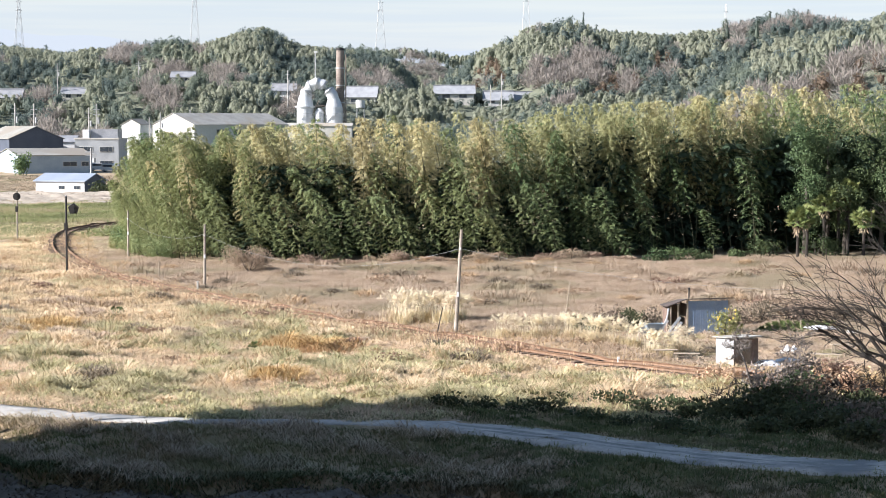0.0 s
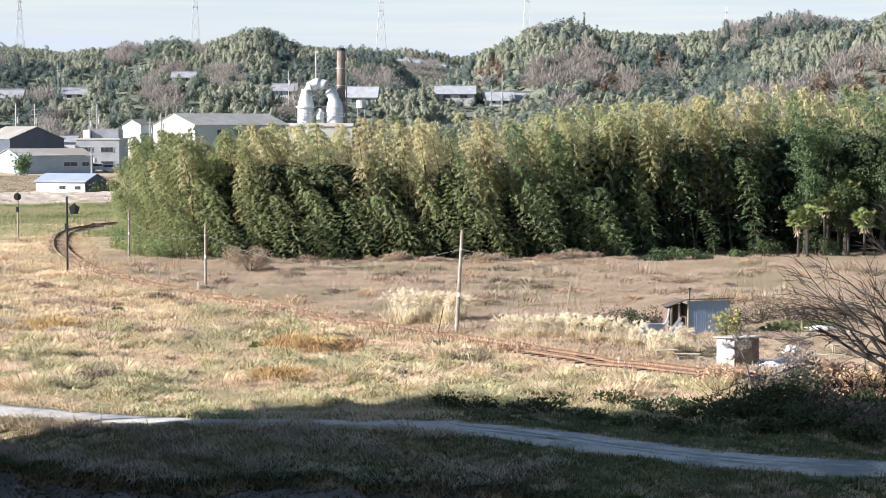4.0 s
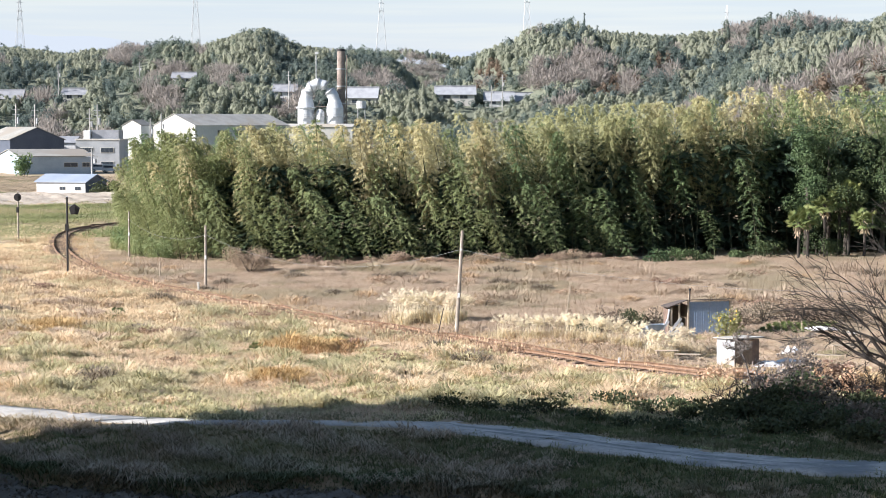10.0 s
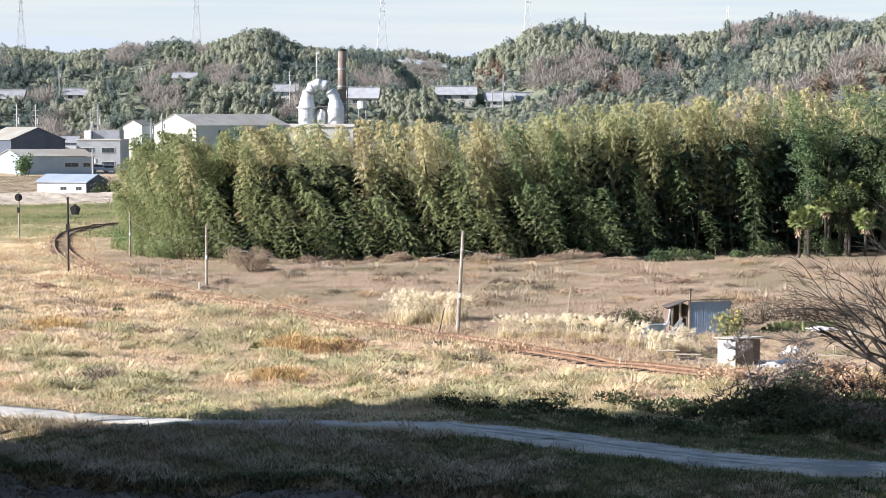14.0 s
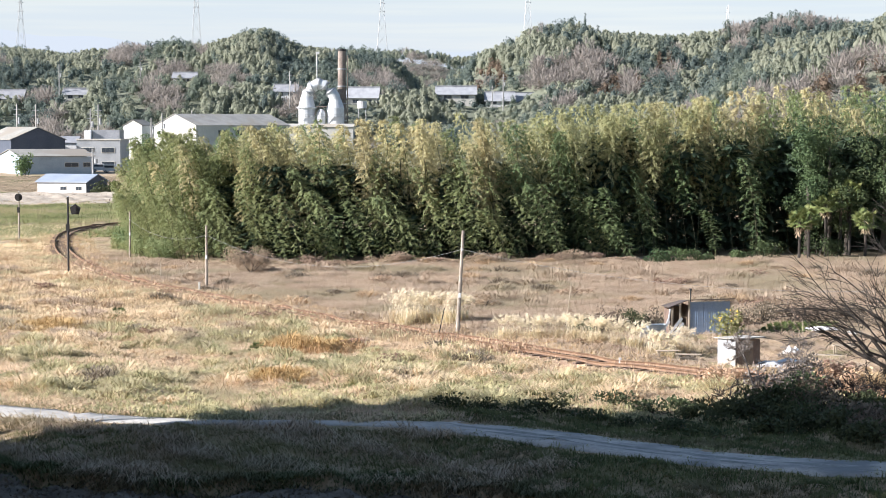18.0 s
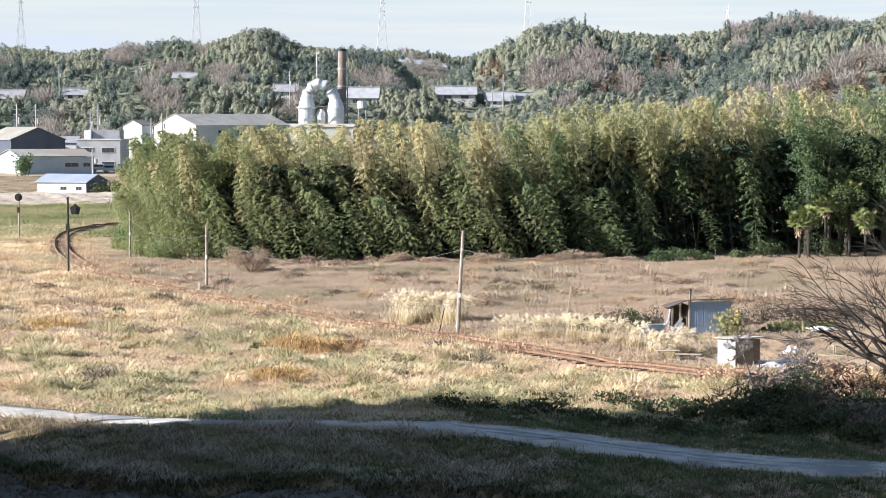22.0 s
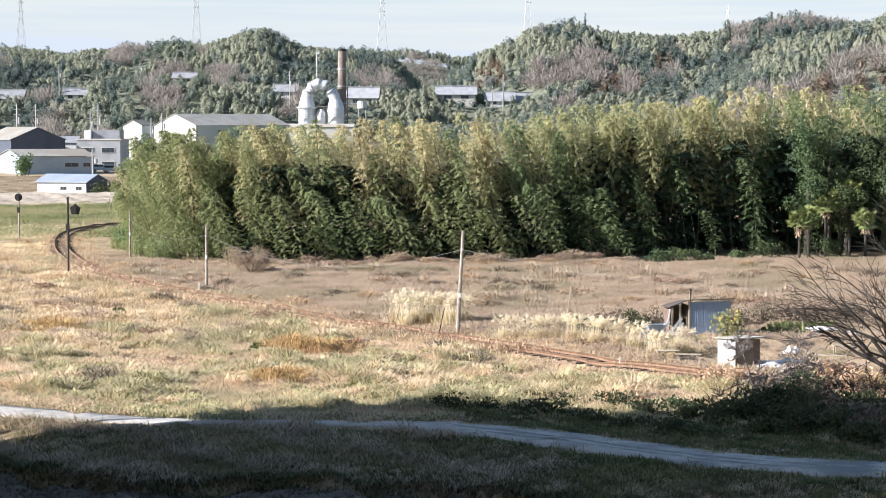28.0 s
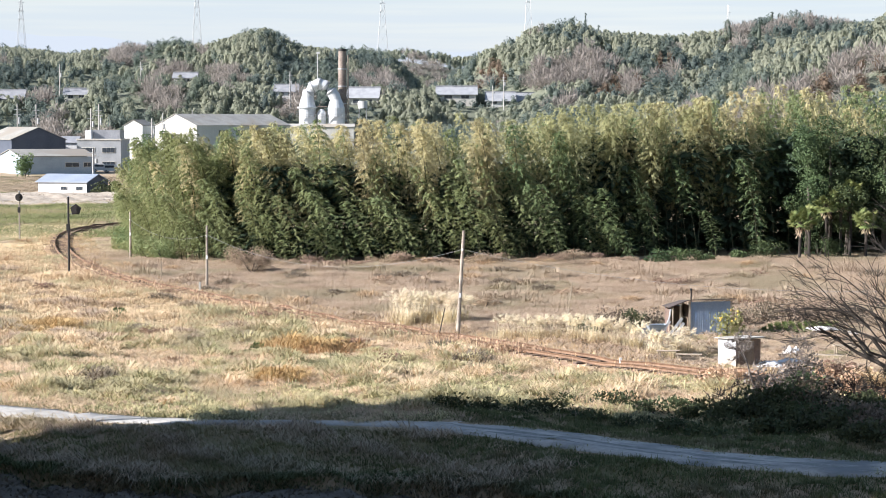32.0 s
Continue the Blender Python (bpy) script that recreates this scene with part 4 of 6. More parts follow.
    tufts("verge_grass", x2, y2, M_TURF, "cropped grass along the lane", 26, (0.03, 0.09), (0.4, 1.3), 0.03, 12, 0.15)
    tufts("verge_grass", x, y, M_TURF, "ragged grass creeping over the lane's edges", 15, (0.06, 0.22), (0.4, 1.3), 0.03, 10, 0.15)
    x, y = scatter(9000, 9, 56, 76, lambda x, y: open_(x, y) & (y < lane_y(x) - 0.5) & (y > lane_y(x) - 9.0) & (x < 5 + 3 * wave(x, y, 5)) & (np.sin((x * 0.8 + y * 1.1) * 1.3 + 1.5 * wave(x, y, 6)) > 0.45))
    tufts("flattened_straw", x, y, M_DEAD, "streaks of flattened straw down the bank", 9, (0.35, 0.8), (1.0, 1.8), 0.026, 8, 0.22, 3.9)
    x, y = scatter(8000, 24, 50, 70, lambda x, y: (y < lane_y(x) - 9.2) & (wave(x, y, 2.4, 1) > -0.2))
    tufts("dead_grass", x, y, M_BRAMBLE, "dark dead grass over the soil below the bank", 24, (0.1, 0.35), (0.6, 2.0), 0.025, 8, 0.25)
    x, y = scatter(2200, 29, 268, 312, lambda x, y: (x < -46) & (wave(x, y, 6, 1) > 0.2))
    tufts("rank_weeds", x, y, M_YARD, "dry weeds on the bare earth bank", 29, (0.2, 0.7), (0.9, 2.4), 0.08, 10, 0.6)
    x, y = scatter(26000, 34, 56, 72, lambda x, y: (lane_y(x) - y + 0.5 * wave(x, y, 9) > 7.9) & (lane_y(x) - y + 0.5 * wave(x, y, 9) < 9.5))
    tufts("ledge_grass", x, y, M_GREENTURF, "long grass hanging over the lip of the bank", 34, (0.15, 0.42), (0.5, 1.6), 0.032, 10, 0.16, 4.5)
    rank = lambda x, y: (x < -31) & (gap(x, y, TRACK) > 2.2) & ((x < -37) | (y < 215))
    x, y = scatter(17000, 10, 192, 272, lambda x, y: rank(x, y) & (wave(x, y, 9, 3) > -0.6))
    tufts("rank_weeds", x, y, M_RANK, "rank half-green weeds beyond the curve", 10, (0.35, 0.8), (0.9, 2.4), 0.08, 10, 0.8)
    x, y = scatter(6500, 12, 196, 275, lambda x, y: rank(x, y) & (wave(x, y, 9, 3) < -0.2))
    tufts("rank_weeds", x, y, M_YARD, "brown weeds beyond the curve", 12, (0.25, 0.6), (0.9, 2.4), 0.08, 10, 0.8)
    x, y = scatter(16000, 11, 310, 420, lambda x, y: x < -40)
    tufts("rank_weeds", x, y, M_YARD, "dry weeds round the town's yards", 11, (0.25, 0.5), (0.9, 2.4), 0.12, 6, 1.0)


def tussocks():
    """Mounds of long, fallen grass that break up the field."""
    r = np.random.default_rng(31)
    # the thicket-brown clumps paint in shaded hollows between the mounds
    for material, n, y0, y1, label in ((M_STRAW, 150, 78, 150, "tussocks of long bleached grass in the field"), (M_OLIVE, 90, 76, 108, "tussocks of half-green dwarf bamboo"), (M_DEAD, 130, 100, 158, "heaps of fallen brown weeds"), (M_RUSTY, 34, 90, 185, "russet dead brambles in heaps"), (M_THICKET, 30, 80, 150, "dark clumps painted in for shaded hollows in the field")):
        y = np.sqrt(r.uniform(y0 ** 2, y1 ** 2, n * 3))
        x = r.uniform(-1, 1, n * 3) * (0.2217 * y + 2)
        ok = (gap(x, y, TRACK) > 2.6) & (y > lane_y(x) + 4) & (y < np.interp(x, GROVE_EDGE[:, 0], GROVE_EDGE[:, 1]) - 1) & ~((x > 9) & (y > 87) & (y < 107)) & (wave(x, y, 14, n) > -0.4) & ((beyond(x, y) < 0) | (material not in (M_STRAW, M_OLIVE)))
        x, y = x[ok][:n], y[ok][:n]
        per = 150
        size = np.repeat(r.uniform(0.5, 1.25, len(x)), per)
        a, q = r.uniform(0, 6.283, len(x) * per), np.sqrt(r.uniform(0, 1, len(x) * per))
        bx, by = np.repeat(x, per) + np.cos(a) * q * size * 0.9, np.repeat(y, per) + np.sin(a) * q * size * 0.9
        base = np.stack([bx, by, height(bx, by) + 0.28 * size * (1 - q * q)], 1)
        v, f = blades(base, r.uniform(0.3, 0.65, len(bx)) * size, r.uniform(0.7, 1.9, len(bx)), a + r.normal(size=len(bx)) * 0.7, np.full(len(bx), 0.05))
        tagged(mesh_part("tussocks", fast_mesh("tussocks", v, f), material), label, "grass", kind="stuff")


def amber_mounds():
    r = np.random.default_rng(77)
    x0 = np.array([-7.6, -6.6, -5.6, -6.2, -7.3, -21.5, -20.8, -7.4, -6.9]); y0 = np.array([96.6, 97.4, 97.2, 95.9, 98, 107, 107.6, 85.4, 85.9])
    per = 420
    size = np.repeat(r.uniform(0.9, 1.5, len(x0)), per)
    a, q = r.uniform(0, 6.283, len(size)), np.sqrt(r.uniform(0, 1, len(size)))
    bx, by = np.repeat(x0, per) + np.cos(a) * q * size, np.repeat(y0, per) + np.sin(a) * q * size
    v, f = blades(np.stack([bx, by, height(bx, by) + 0.4 * size * (1 - q * q)], 1), r.uniform(0.25, 0.5, len(bx)) * size, r.uniform(0.6, 1.9, len(bx)), a + r.normal(size=len(bx)) * 0.7, np.full(len(bx), 0.045))
    tagged(mesh_part("amber_grass", fast_mesh("amber_grass", v, f), M_AMBER), "mounds of amber dead grass", "grass", kind="stuff")


fields()
tussocks()
amber_mounds()


def pampas(seed):
    r = np.random.default_rng(seed)
    n = 130
    b = np.stack([r.normal(size=n) * 0.28, r.normal(size=n) * 0.28, np.zeros(n)], 1)
    leaf = fast_mesh("foliage", *blades(b, r.uniform(0.7, 1.4, n), r.uniform(0.3, 0.9, n), r.uniform(0, 6.283, n), np.full(n, 0.03)))
    k = 26
    b2 = np.stack([r.normal(size=k) * 0.2, r.normal(size=k) * 0.2, np.zeros(k)], 1)
    hd, ht = r.normal(0.3, 0.9, k), r.uniform(1.3, 1.95, k)
    d = np.stack([np.cos(hd), np.sin(hd), np.zeros(k)], 1)
    stalk = blades(b2, ht, np.full(k, 0.25), hd, np.full(k, 0.02))
    tip = b2 + [0, 0, 1] * (ht * 0.86)[:, None] + d * (ht * 0.2)[:, None]
    sets = []
    for _ in range(12):
        u = unit(d * 0.8 + [0, 0, 0.35] + r.normal(size=(k, 3)) * 0.35) * r.uniform(0.2, 0.45, k)[:, None]
        sets.append(diamonds(tip + r.normal(size=(k, 3)) * 0.03, u, unit(np.cross(u, r.normal(size=(k, 3)))) * 0.018))
    return leaf, fast_mesh("plume", *merged([stalk] + sets))


PAMPAS = []


def pampas_clumps():
    kinds = [pampas(s) for s in (1, 2, 3)]
    for a, b in kinds:
        a.materials.append(M_PAMPAS)
        b.materials.append(M_PLUME)
    r = np.random.default_rng(8)
    spots = [(-2.7 + 0.33 * i, 110 + r.uniform(-1.5, 1.5)) for i in range(12)] + [(3.0 + 0.36 * i, 102.6 - 0.33 * i + r.uniform(-0.8, 1.2)) for i in range(19)] + [(9.8 + 0.3 * i, 95 + r.uniform(-1.0, 2)) for i in range(8)]
    spots += [(-2.2, 108.6), (0.2, 108.4)]
    for x, y in spots:
        k = int(r.integers(3))
        s = r.uniform(0.8, 1.05) if x < 2 else r.uniform(0.55, 0.8)
        m = pose(x, y, on(x, y), 0, 0, r.uniform(-40, 40))
        ob = thing("pampas_clump", m @ Matrix.Diagonal((s, s, s, 1)), "cream-coloured pampas grass with feathery plumes beside the railway", "grass", "pampas along the railway")
        mesh_part("foliage", kinds[k][0], None, ob)
        mesh_part("plume", kinds[k][1], None, ob, "pale feathery plumes")
        PAMPAS.append((ob, m))


pampas_clumps()


# ---- poles and signals ----
def telegraph_pole(x, y, tall, lean_x, lean_y, r0=0.11, label="weathered wooden telegraph pole in dry grass"):
    ob = thing("telegraph_pole", pose(x, y, on(x, y), lean_y, lean_x, 0), label, "pole", "poles along the railway")
    part("shaft", tubes(([(0, 0, -0.3), (0, 0, tall * 0.5), (0, 0, tall)], [r0, r0 * 0.85, r0 * 0.7]), sides=10), M_POLE, ob)
    part("bracket", boxes((-0.02, 0.02, -r0 - 0.16, -r0 + 0.03, tall * 0.80, tall * 0.80 + 0.05)), M_STEEL, ob)
    part("insulator", tubes(([(0, -r0 - 0.14, tall * 0.80 + 0.05), (0, -r0 - 0.14, tall * 0.80 + 0.10), (0, -r0 - 0.14, tall * 0.80 + 0.16)], [0.03, 0.05, 0.02]), sides=8), M_WHITE, ob, "white porcelain insulator")
    part("name_plate", boxes((-0.06, 0.06, -r0 - 0.02, -r0 + 0.01, 1.9, 2.15)), M_SHEET, ob)
    return ob


telegraph_pole(0.72, 105.4, 5.45, 3.2, 0)
telegraph_pole(-16.24, 136.3, 4.2, 0.3, 0, 0.10)
telegraph_pole(-26.0, 165.2, 3.9, 0.2, 0, 0.10)


def wire(name, a, b, sag, r=0.012, label="thin sagging cable between poles"):
    a, b = Vector(a), Vector(b)
    pts = [a.lerp(b, t / 24) - Vector((0, 0, 4 * sag * (t / 24) * (1 - t / 24))) for t in range(25)]
    return tagged(part(name, tubes((pts, r), sides=4), M_STEEL), label, "cable")


wire("cable", (0.95, 105.3, 4.4), (-16.2, 136.2, 3.45), 1.5, 0.008)
wire("cable", (0.95, 105.3, 4.4), (26, 96, 3.2), 1.0, 0.007)
wire("cable", (-16.2, 136.2, 3.45), (-25.95, 165.1, 3.1), 0.8, 0.008)


def signal_mast(x, y, tall, disc_side, disc_up, disc_r, sides=5):
    ob = thing("railway_signal", pose(x, y, on(x, y)), "dark steel signal mast with a black signal head beside the track", "signal")
    part("mast", tubes(([(0, 0, -0.2), (0, 0, tall)], 0.075), sides=10), M_BLACK if sides == 5 else M_POLE, ob)
    if disc_side:
        part("arm", tubes(([(0, 0, disc_up + 0.3), (disc_side, 0, disc_up + 0.3)], 0.03), ([(0, 0, disc_up - 0.3), (disc_side, 0, disc_up - 0.3)], 0.03), sides=6), M_STEEL, ob)
    pts = [(disc_side + disc_r * math.sin(2 * math.pi * k / (sides * 2) * 2), disc_up + disc_r * math.cos(2 * math.pi * k / sides)) for k in range(sides)]
    bm = bmesh.new()
    a = [bm.verts.new((px, -0.14, pz)) for px, pz in pts]
    b = [bm.verts.new((px, -0.09, pz)) for px, pz in pts]
    bm.faces.new(a)
    bm.faces.new(b[::-1])
    for k in range(sides):
        bm.faces.new((a[k], b[k], b[(k + 1) % sides], a[(k + 1) % sides]))
    bmesh.ops.recalc_face_normals(bm, faces=bm.faces)
    board = part("background_board", bm, M_BLACK, ob, "black backing board")
    part("lens_hood", tubes(([(disc_side, -0.14, disc_up + 0.13), (disc_side, -0.34, disc_up + 0.13)], 0.11), ([(disc_side, -0.14, disc_up - 0.15), (disc_side, -0.34, disc_up - 0.15)], 0.11), sides=10), M_BLACK, board)
    part("relay_box", boxes((-0.13, 0.13, -0.22, -0.08, tall * 0.58, tall * 0.58 + 0.5), bevel=0.02), M_BLACK, ob)
    part("cap", tubes(([(0, 0, tall), (0, 0, tall + 0.06)], [0.085, 0.04]), sides=10), M_STEEL, ob)
    return ob


signal_mast(-27.0, 143.4, 5.75, 0.55, 4.85, 0.42)
signal_mast(-39.8, 187.0, 4.6, 0.0, 4.1, 0.36, 12)


# ---- buildings ----
def gable_building(x, y, turn, w, d, eave, ridge, wall, roof, label, windows=(), ridge_along="x", over=0.3, name="hall", category="building", z=None, deep=0.3):
    """A gabled hall, w along x and d along y, its front at -y. windows: (side, along, up, width, height)."""
    ob = thing(name, pose(x, y, on(x, y) if z is None else z, 0, 0, turn), label, category)
    bm = bmesh.new()
    hw, hd = w / 2, d / 2
    if ridge_along == "x":
        prof = [(-hd, -deep), (hd, -deep), (hd, eave), (0, ridge), (-hd, eave)]
        ends = [[bm.verts.new((sx * hw, a, b)) for a, b in prof] for sx in (-1, 1)]
    else:
        prof = [(-hw, -deep), (hw, -deep), (hw, eave), (0, ridge), (-hw, eave)]
        ends = [[bm.verts.new((a, sy * hd, b)) for a, b in prof] for sy in (-1, 1)]
    for e in ends:
        bm.faces.new(e)
    for k in range(5):
        bm.faces.new((ends[0][k], ends[0][(k + 1) % 5], ends[1][(k + 1) % 5], ends[1][k]))
    bmesh.ops.recalc_face_normals(bm, faces=bm.faces)
    body = part("wall", bm, wall, ob)
    span = hd if ridge_along == "x" else hw
    slope = (ridge - eave) / span
    for s in (-1, 1):
        bm = bmesh.new()
        lo, hi = (span + over), 0.0
        z_lo, z_hi = eave - slope * over + 0.03, ridge + 0.03
        ln = (hw if ridge_along == "x" else hd) + over
        q = []
        for a, z in ((s * lo, z_lo), (s * hi, z_hi)):
            for b in (-ln, ln):
                for up in (0, 0.12):
                    q.append(bm.verts.new((b, a, z + up) if ridge_along == "x" else (a, b, z + up)))
        for i in ((0, 2, 6, 4), (1, 5, 7, 3), (0, 1, 3, 2), (4, 6, 7, 5), (0, 4, 5, 1), (2, 3, 7, 6)):
            bm.faces.new([q[k] for k in i])
        bmesh.ops.recalc_face_normals(bm, faces=bm.faces)
        part("roof", bm, roof, ob)
    for side, along, up, ww, hh in windows:
        if side == "front":
            fr = boxes((along - ww / 2 - 0.08, along + ww / 2 + 0.08, -hd - 0.06, -hd + 0.02, up - 0.08, up + hh + 0.08))
            pn = boxes((along - ww / 2, along - 0.03, -hd - 0.09, -hd - 0.064, up, up + hh), (along + 0.03, along + ww / 2, -hd - 0.09, -hd - 0.064, up, up + hh))
        else:
            fr = boxes((hw - 0.02, hw + 0.06, along - ww / 2 - 0.08, along + ww / 2 + 0.08, up - 0.08, up + hh + 0.08))
            pn = boxes((hw + 0.064, hw + 0.09, along - ww / 2, along + ww / 2, up, up + hh))
        win = part("window", fr, M_CREAM, ob)
        part("pane", pn, M_PANE, win)
    return ob


white_hall = gable_building(-58.0, 312.0, -20, 8.6, 6.4, 2.05, 3.1, M_WHITE, M_BLUEROOF, "white prefabricated hall with a pale blue roof", [("front", 0.3, 0.85, 1.0, 0.5), ("front", 3.0, 0.85, 1.0, 0.5)])
# an added slate panel; its dark also carries the shaded side's darkness
bm_end = bmesh.new()
for px in (4.33, 4.38):
    bm_end.faces.new([bm_end.verts.new((px, a, b)) for a, b in ((-3.2, -0.2), (3.2, -0.2), (3.2, 2.04), (0, 3.07), (-3.2, 2.04))])
part("end_wall", bm_end, M_DARKGREY, white_hall, "dark slate-coloured end wall")
gable_building(-89.3, 449.2, 25, 16.5, 20, 3.9, 5.3, M_PALEBLUE, M_OLDROOF, "long grey hall with a weathered roof", [("front", 3.2, 1.6, 3.0, 0.9), ("front", 6.6, 1.6, 1.6, 0.9)], z=0)
gable_building(-101.5, 482, 28, 13, 26, 7.4, 10.2, M_DARKGREY, M_OLDROOF, "dark grey gabled warehouse", ridge_along="y", z=0)
gable_building(-92.8, 490, 0, 7, 8, 6.5, 7.9, M_WHITE, M_TILE, "white house with a dark roof between the halls", [("front", -1.5, 4.0, 2.4, 1.0)], z=0, name="house", category="house")


def office():
    ob = thing("office_building", pose(-81.4, 478, 0, 0, 0, -3), "two-storey grey office building with dark strip windows", "building")
    part("wall", boxes((-5.2, 5.2, -5, 5, -0.3, 7.2)), M_GREY, ob)
    part("parapet", boxes((-5.35, 5.35, -5.15, -4.9, 7.2, 7.55), (-5.35, 5.35, 4.9, 5.15, 7.2, 7.55), (-5.35, -5.1, -4.9, 4.9, 7.2, 7.55), (5.1, 5.35, -4.9, 4.9, 7.2, 7.55)), M_CREAM, ob)
    part("roof_house", boxes((-2.0, 4.4, -2, 3, 7.2, 9.6)), M_TILE, ob)
    part("water_tank", boxes((-3.8, -2.2, -3, -1, 7.2, 9.5), bevel=0.1), M_WHITE, ob)
    for a in (-2.6, 2.3):
        for up in (4.3, 1.0):
            win = part("window", boxes((a - 1.6, a + 1.6, -5.08, -4.98, up - 0.1, up + 1.2)), M_CREAM, ob)
            for k in range(3):
                part("pane", boxes((a - 1.5 + k, a - 0.55 + k, -5.11, -5.084, up, up + 1.1)), M_PANE, win)


office()
gable_building(-91.6, 600, -25, 6.6, 6, 10.6, 12.2, M_WHITE, M_OLDROOF, "tall white factory annexe", ridge_along="y", z=0)
gable_building(-68.6, 622.8, -35, 17, 44, 10.6, 14.0, M_CREAM, M_ROOF, "large white factory hall with a long grey roof", [("side", -10, 7.5, 4, 1.6), ("side", -2, 7.5, 4, 1.6), ("side", 6, 7.5, 4, 1.6)], ridge_along="y", z=0)


def earth_bank():
    """Bare pale earth before the white hall: a low sheet with a broken front edge, and rubble on it."""
    x, q = np.meshgrid(np.linspace(-92, -47, 91), np.linspace(0, 1, 45))
    front = 270 + 7 * smooth_step(-66, -50, x) + 1.5 * wave(x, x * 0, 7, 2)
    y = front + q * (311 - front)
    z = 0.02 + 0.55 * smooth_step(0.25, 0.55, q + 0.04 * wave(x, y, 5)) * smooth_step(1.0, 0.8, q) + 0.12 * wave(x, y, 3.1) + 0.09 * wave(x, y, 1.4, 2)
    z = z * smooth_step(0, 0.05, q) + height(x, y) - 0.15 * (q == 0)
    v = np.stack([x, y, z], 2).reshape(-1, 3)
    i = (np.arange(44)[:, None] * 91 + np.arange(90)).ravel()
    tagged(mesh_part("earth_bank", fast_mesh("earth_bank", v, np.concatenate([np.stack([i, i + 1, i + 92], 1), np.stack([i, i + 92, i + 91], 1)])), M_RUBBLE), "pale bare earth bank before the white hall", "bank", kind="structure")
    r = np.random.default_rng(66)
    n = 2600
    x, y = r.uniform(-90, -48, n), 296 + r.normal(size=n) * 5
    p = np.stack([x, y, height(x, y) + 0.5 * np.exp(-((y - 296) / 6) ** 2) * r.uniform(0.6, 1.3, n)], 1)
    u = unit(r.normal(size=(n, 3)) * [1, 1, 0.6]) * r.uniform(0.12, 0.4, (n, 1))
    w = unit(np.cross(u, r.normal(size=(n, 3)))) * r.uniform(0.08, 0.2, (n, 1))
    tagged(mesh_part("rubble", fast_mesh("rubble", *diamonds(p - u * 0.5, u, w)), M_RUBBLE), "heaped earth and rubble before the white hall", "rubble", kind="stuff")


earth_bank()


# ---- the works: stack and ducts ----
def works():
    stack = thing("factory_chimney", pose(-35.6, 700, 0), "tall rust-streaked steel factory chimney", "chimney")
    part("shaft", tubes(([(0, 0, 0), (0, 0, 20), (0, 0, 37)], [1.7, 1.5, 1.35]), sides=20), M_RUSTSTACK, stack)
    part("rim", tubes(([(0, 0, 36.4), (0, 0, 37.2)], 1.5), sides=20), M_BLACK, stack)
    part("ladder_pipe", tubes(([(2.0, -0.8, 0), (2.0, -0.8, 35)], 0.22), sides=6), M_RUSTSTACK, stack)
    for z in (12, 18, 24, 30):
        part("clamp", tubes(([(0, 0, z), (0, 0, z + 0.4)], 1.66), sides=20), M_STEEL, stack)
    duct = thing("exhaust_duct", pose(0, 696, 0), "huge silver exhaust duct bent over between two towers at the works", "duct")
    part("tower", tubes(([(-47.6, 0, 0), (-47.6, 0, 16.4), (-47.6, 0, 16.5), (-47.6, 0, 17.0), (-47.6, 0, 17.05), (-47.6, 0, 20.5)], [2.9, 2.9, 3.5, 3.5, 2.9, 2.1]), sides=22), M_DUCT, duct)
    part("tower", tubes(([(-37.6, 0, 0), (-37.6, 0, 16.6), (-37.6, 0, 17.2), (-37.6, 0, 19.5)], [3.0, 3.0, 2.8, 2.0]), sides=22), M_DUCT, duct)
    bend = [(-47.6, 0, 19.6), (-47.2, 0, 21.6), (-45.9, 0, 23.7), (-43.6, 0, 24.9), (-41.3, 0, 24.3), (-39.4, 0, 22.4), (-38.1, 0, 20.6), (-37.6, 0, 18.6)]
    part("bend", tubes((bend, [2.1, 2.1, 2.05, 2.0, 2.0, 2.0, 2.0, 2.0]), sides=18), M_DUCT, duct)
    for i in (1, 2, 3, 4, 5):
        a, b = Vector(bend[i]), Vector(bend[i + 1])
        part("flange", tubes(([a, a.lerp(b, 0.14)], 2.25), sides=18), M_STEEL, duct)
    part("vessel", tubes(([(-42.6, -1, 0), (-42.6, -1, 15), (-42.6, -1, 16.2)], [1.5, 1.5, 0.6]), sides=16), M_DUCT, duct)
    part("platform", boxes((-51.2, -33.8, -3.6, -3.2, 13.4, 13.6), (-51.2, -33.8, -3.65, -3.55, 14.4, 14.5)), M_STEEL, duct)
    for k in range(12):
        part("rail_post", boxes((-51.0 + k * 1.54, -50.9 + k * 1.54, -3.65, -3.55, 13.6, 14.4)), M_STEEL, duct)
    part("brace", tubes(([(-45.2, -1.5, 13.6), (-42.6, -1.5, 19), (-40.4, -1.5, 13.6)], 0.18), ([(-44.6, -1.5, 17), (-40.6, -1.5, 17)], 0.16), sides=5), M_RUSTSTACK, duct)
    gable_building(-43, 690, 0, 24, 10, 10.0, 11.0, M_CREAM, M_ROOF, "low white works building under the ducts", z=0)
    tower = thing("water_tower", pose(-29, 712, 0), "small white tank on a steel frame at the works", "tank")
    part("tank", tubes(([(0, 0, 16.6), (0, 0, 19.2)], 1.7), sides=14), M_WHITE, tower)
    for sx in (-1, 1):
        for sy in (-1, 1):
            part("leg", tubes(([(sx * 1.9, sy * 1.9, 0), (sx * 1.2, sy * 1.2, 16.6)], 0.14), sides=5), M_STEEL, tower)
    mast = thing("lamp_mast", pose(-46.8, 740, on(-46.8, 740)), "white floodlight mast behind the works", "mast")
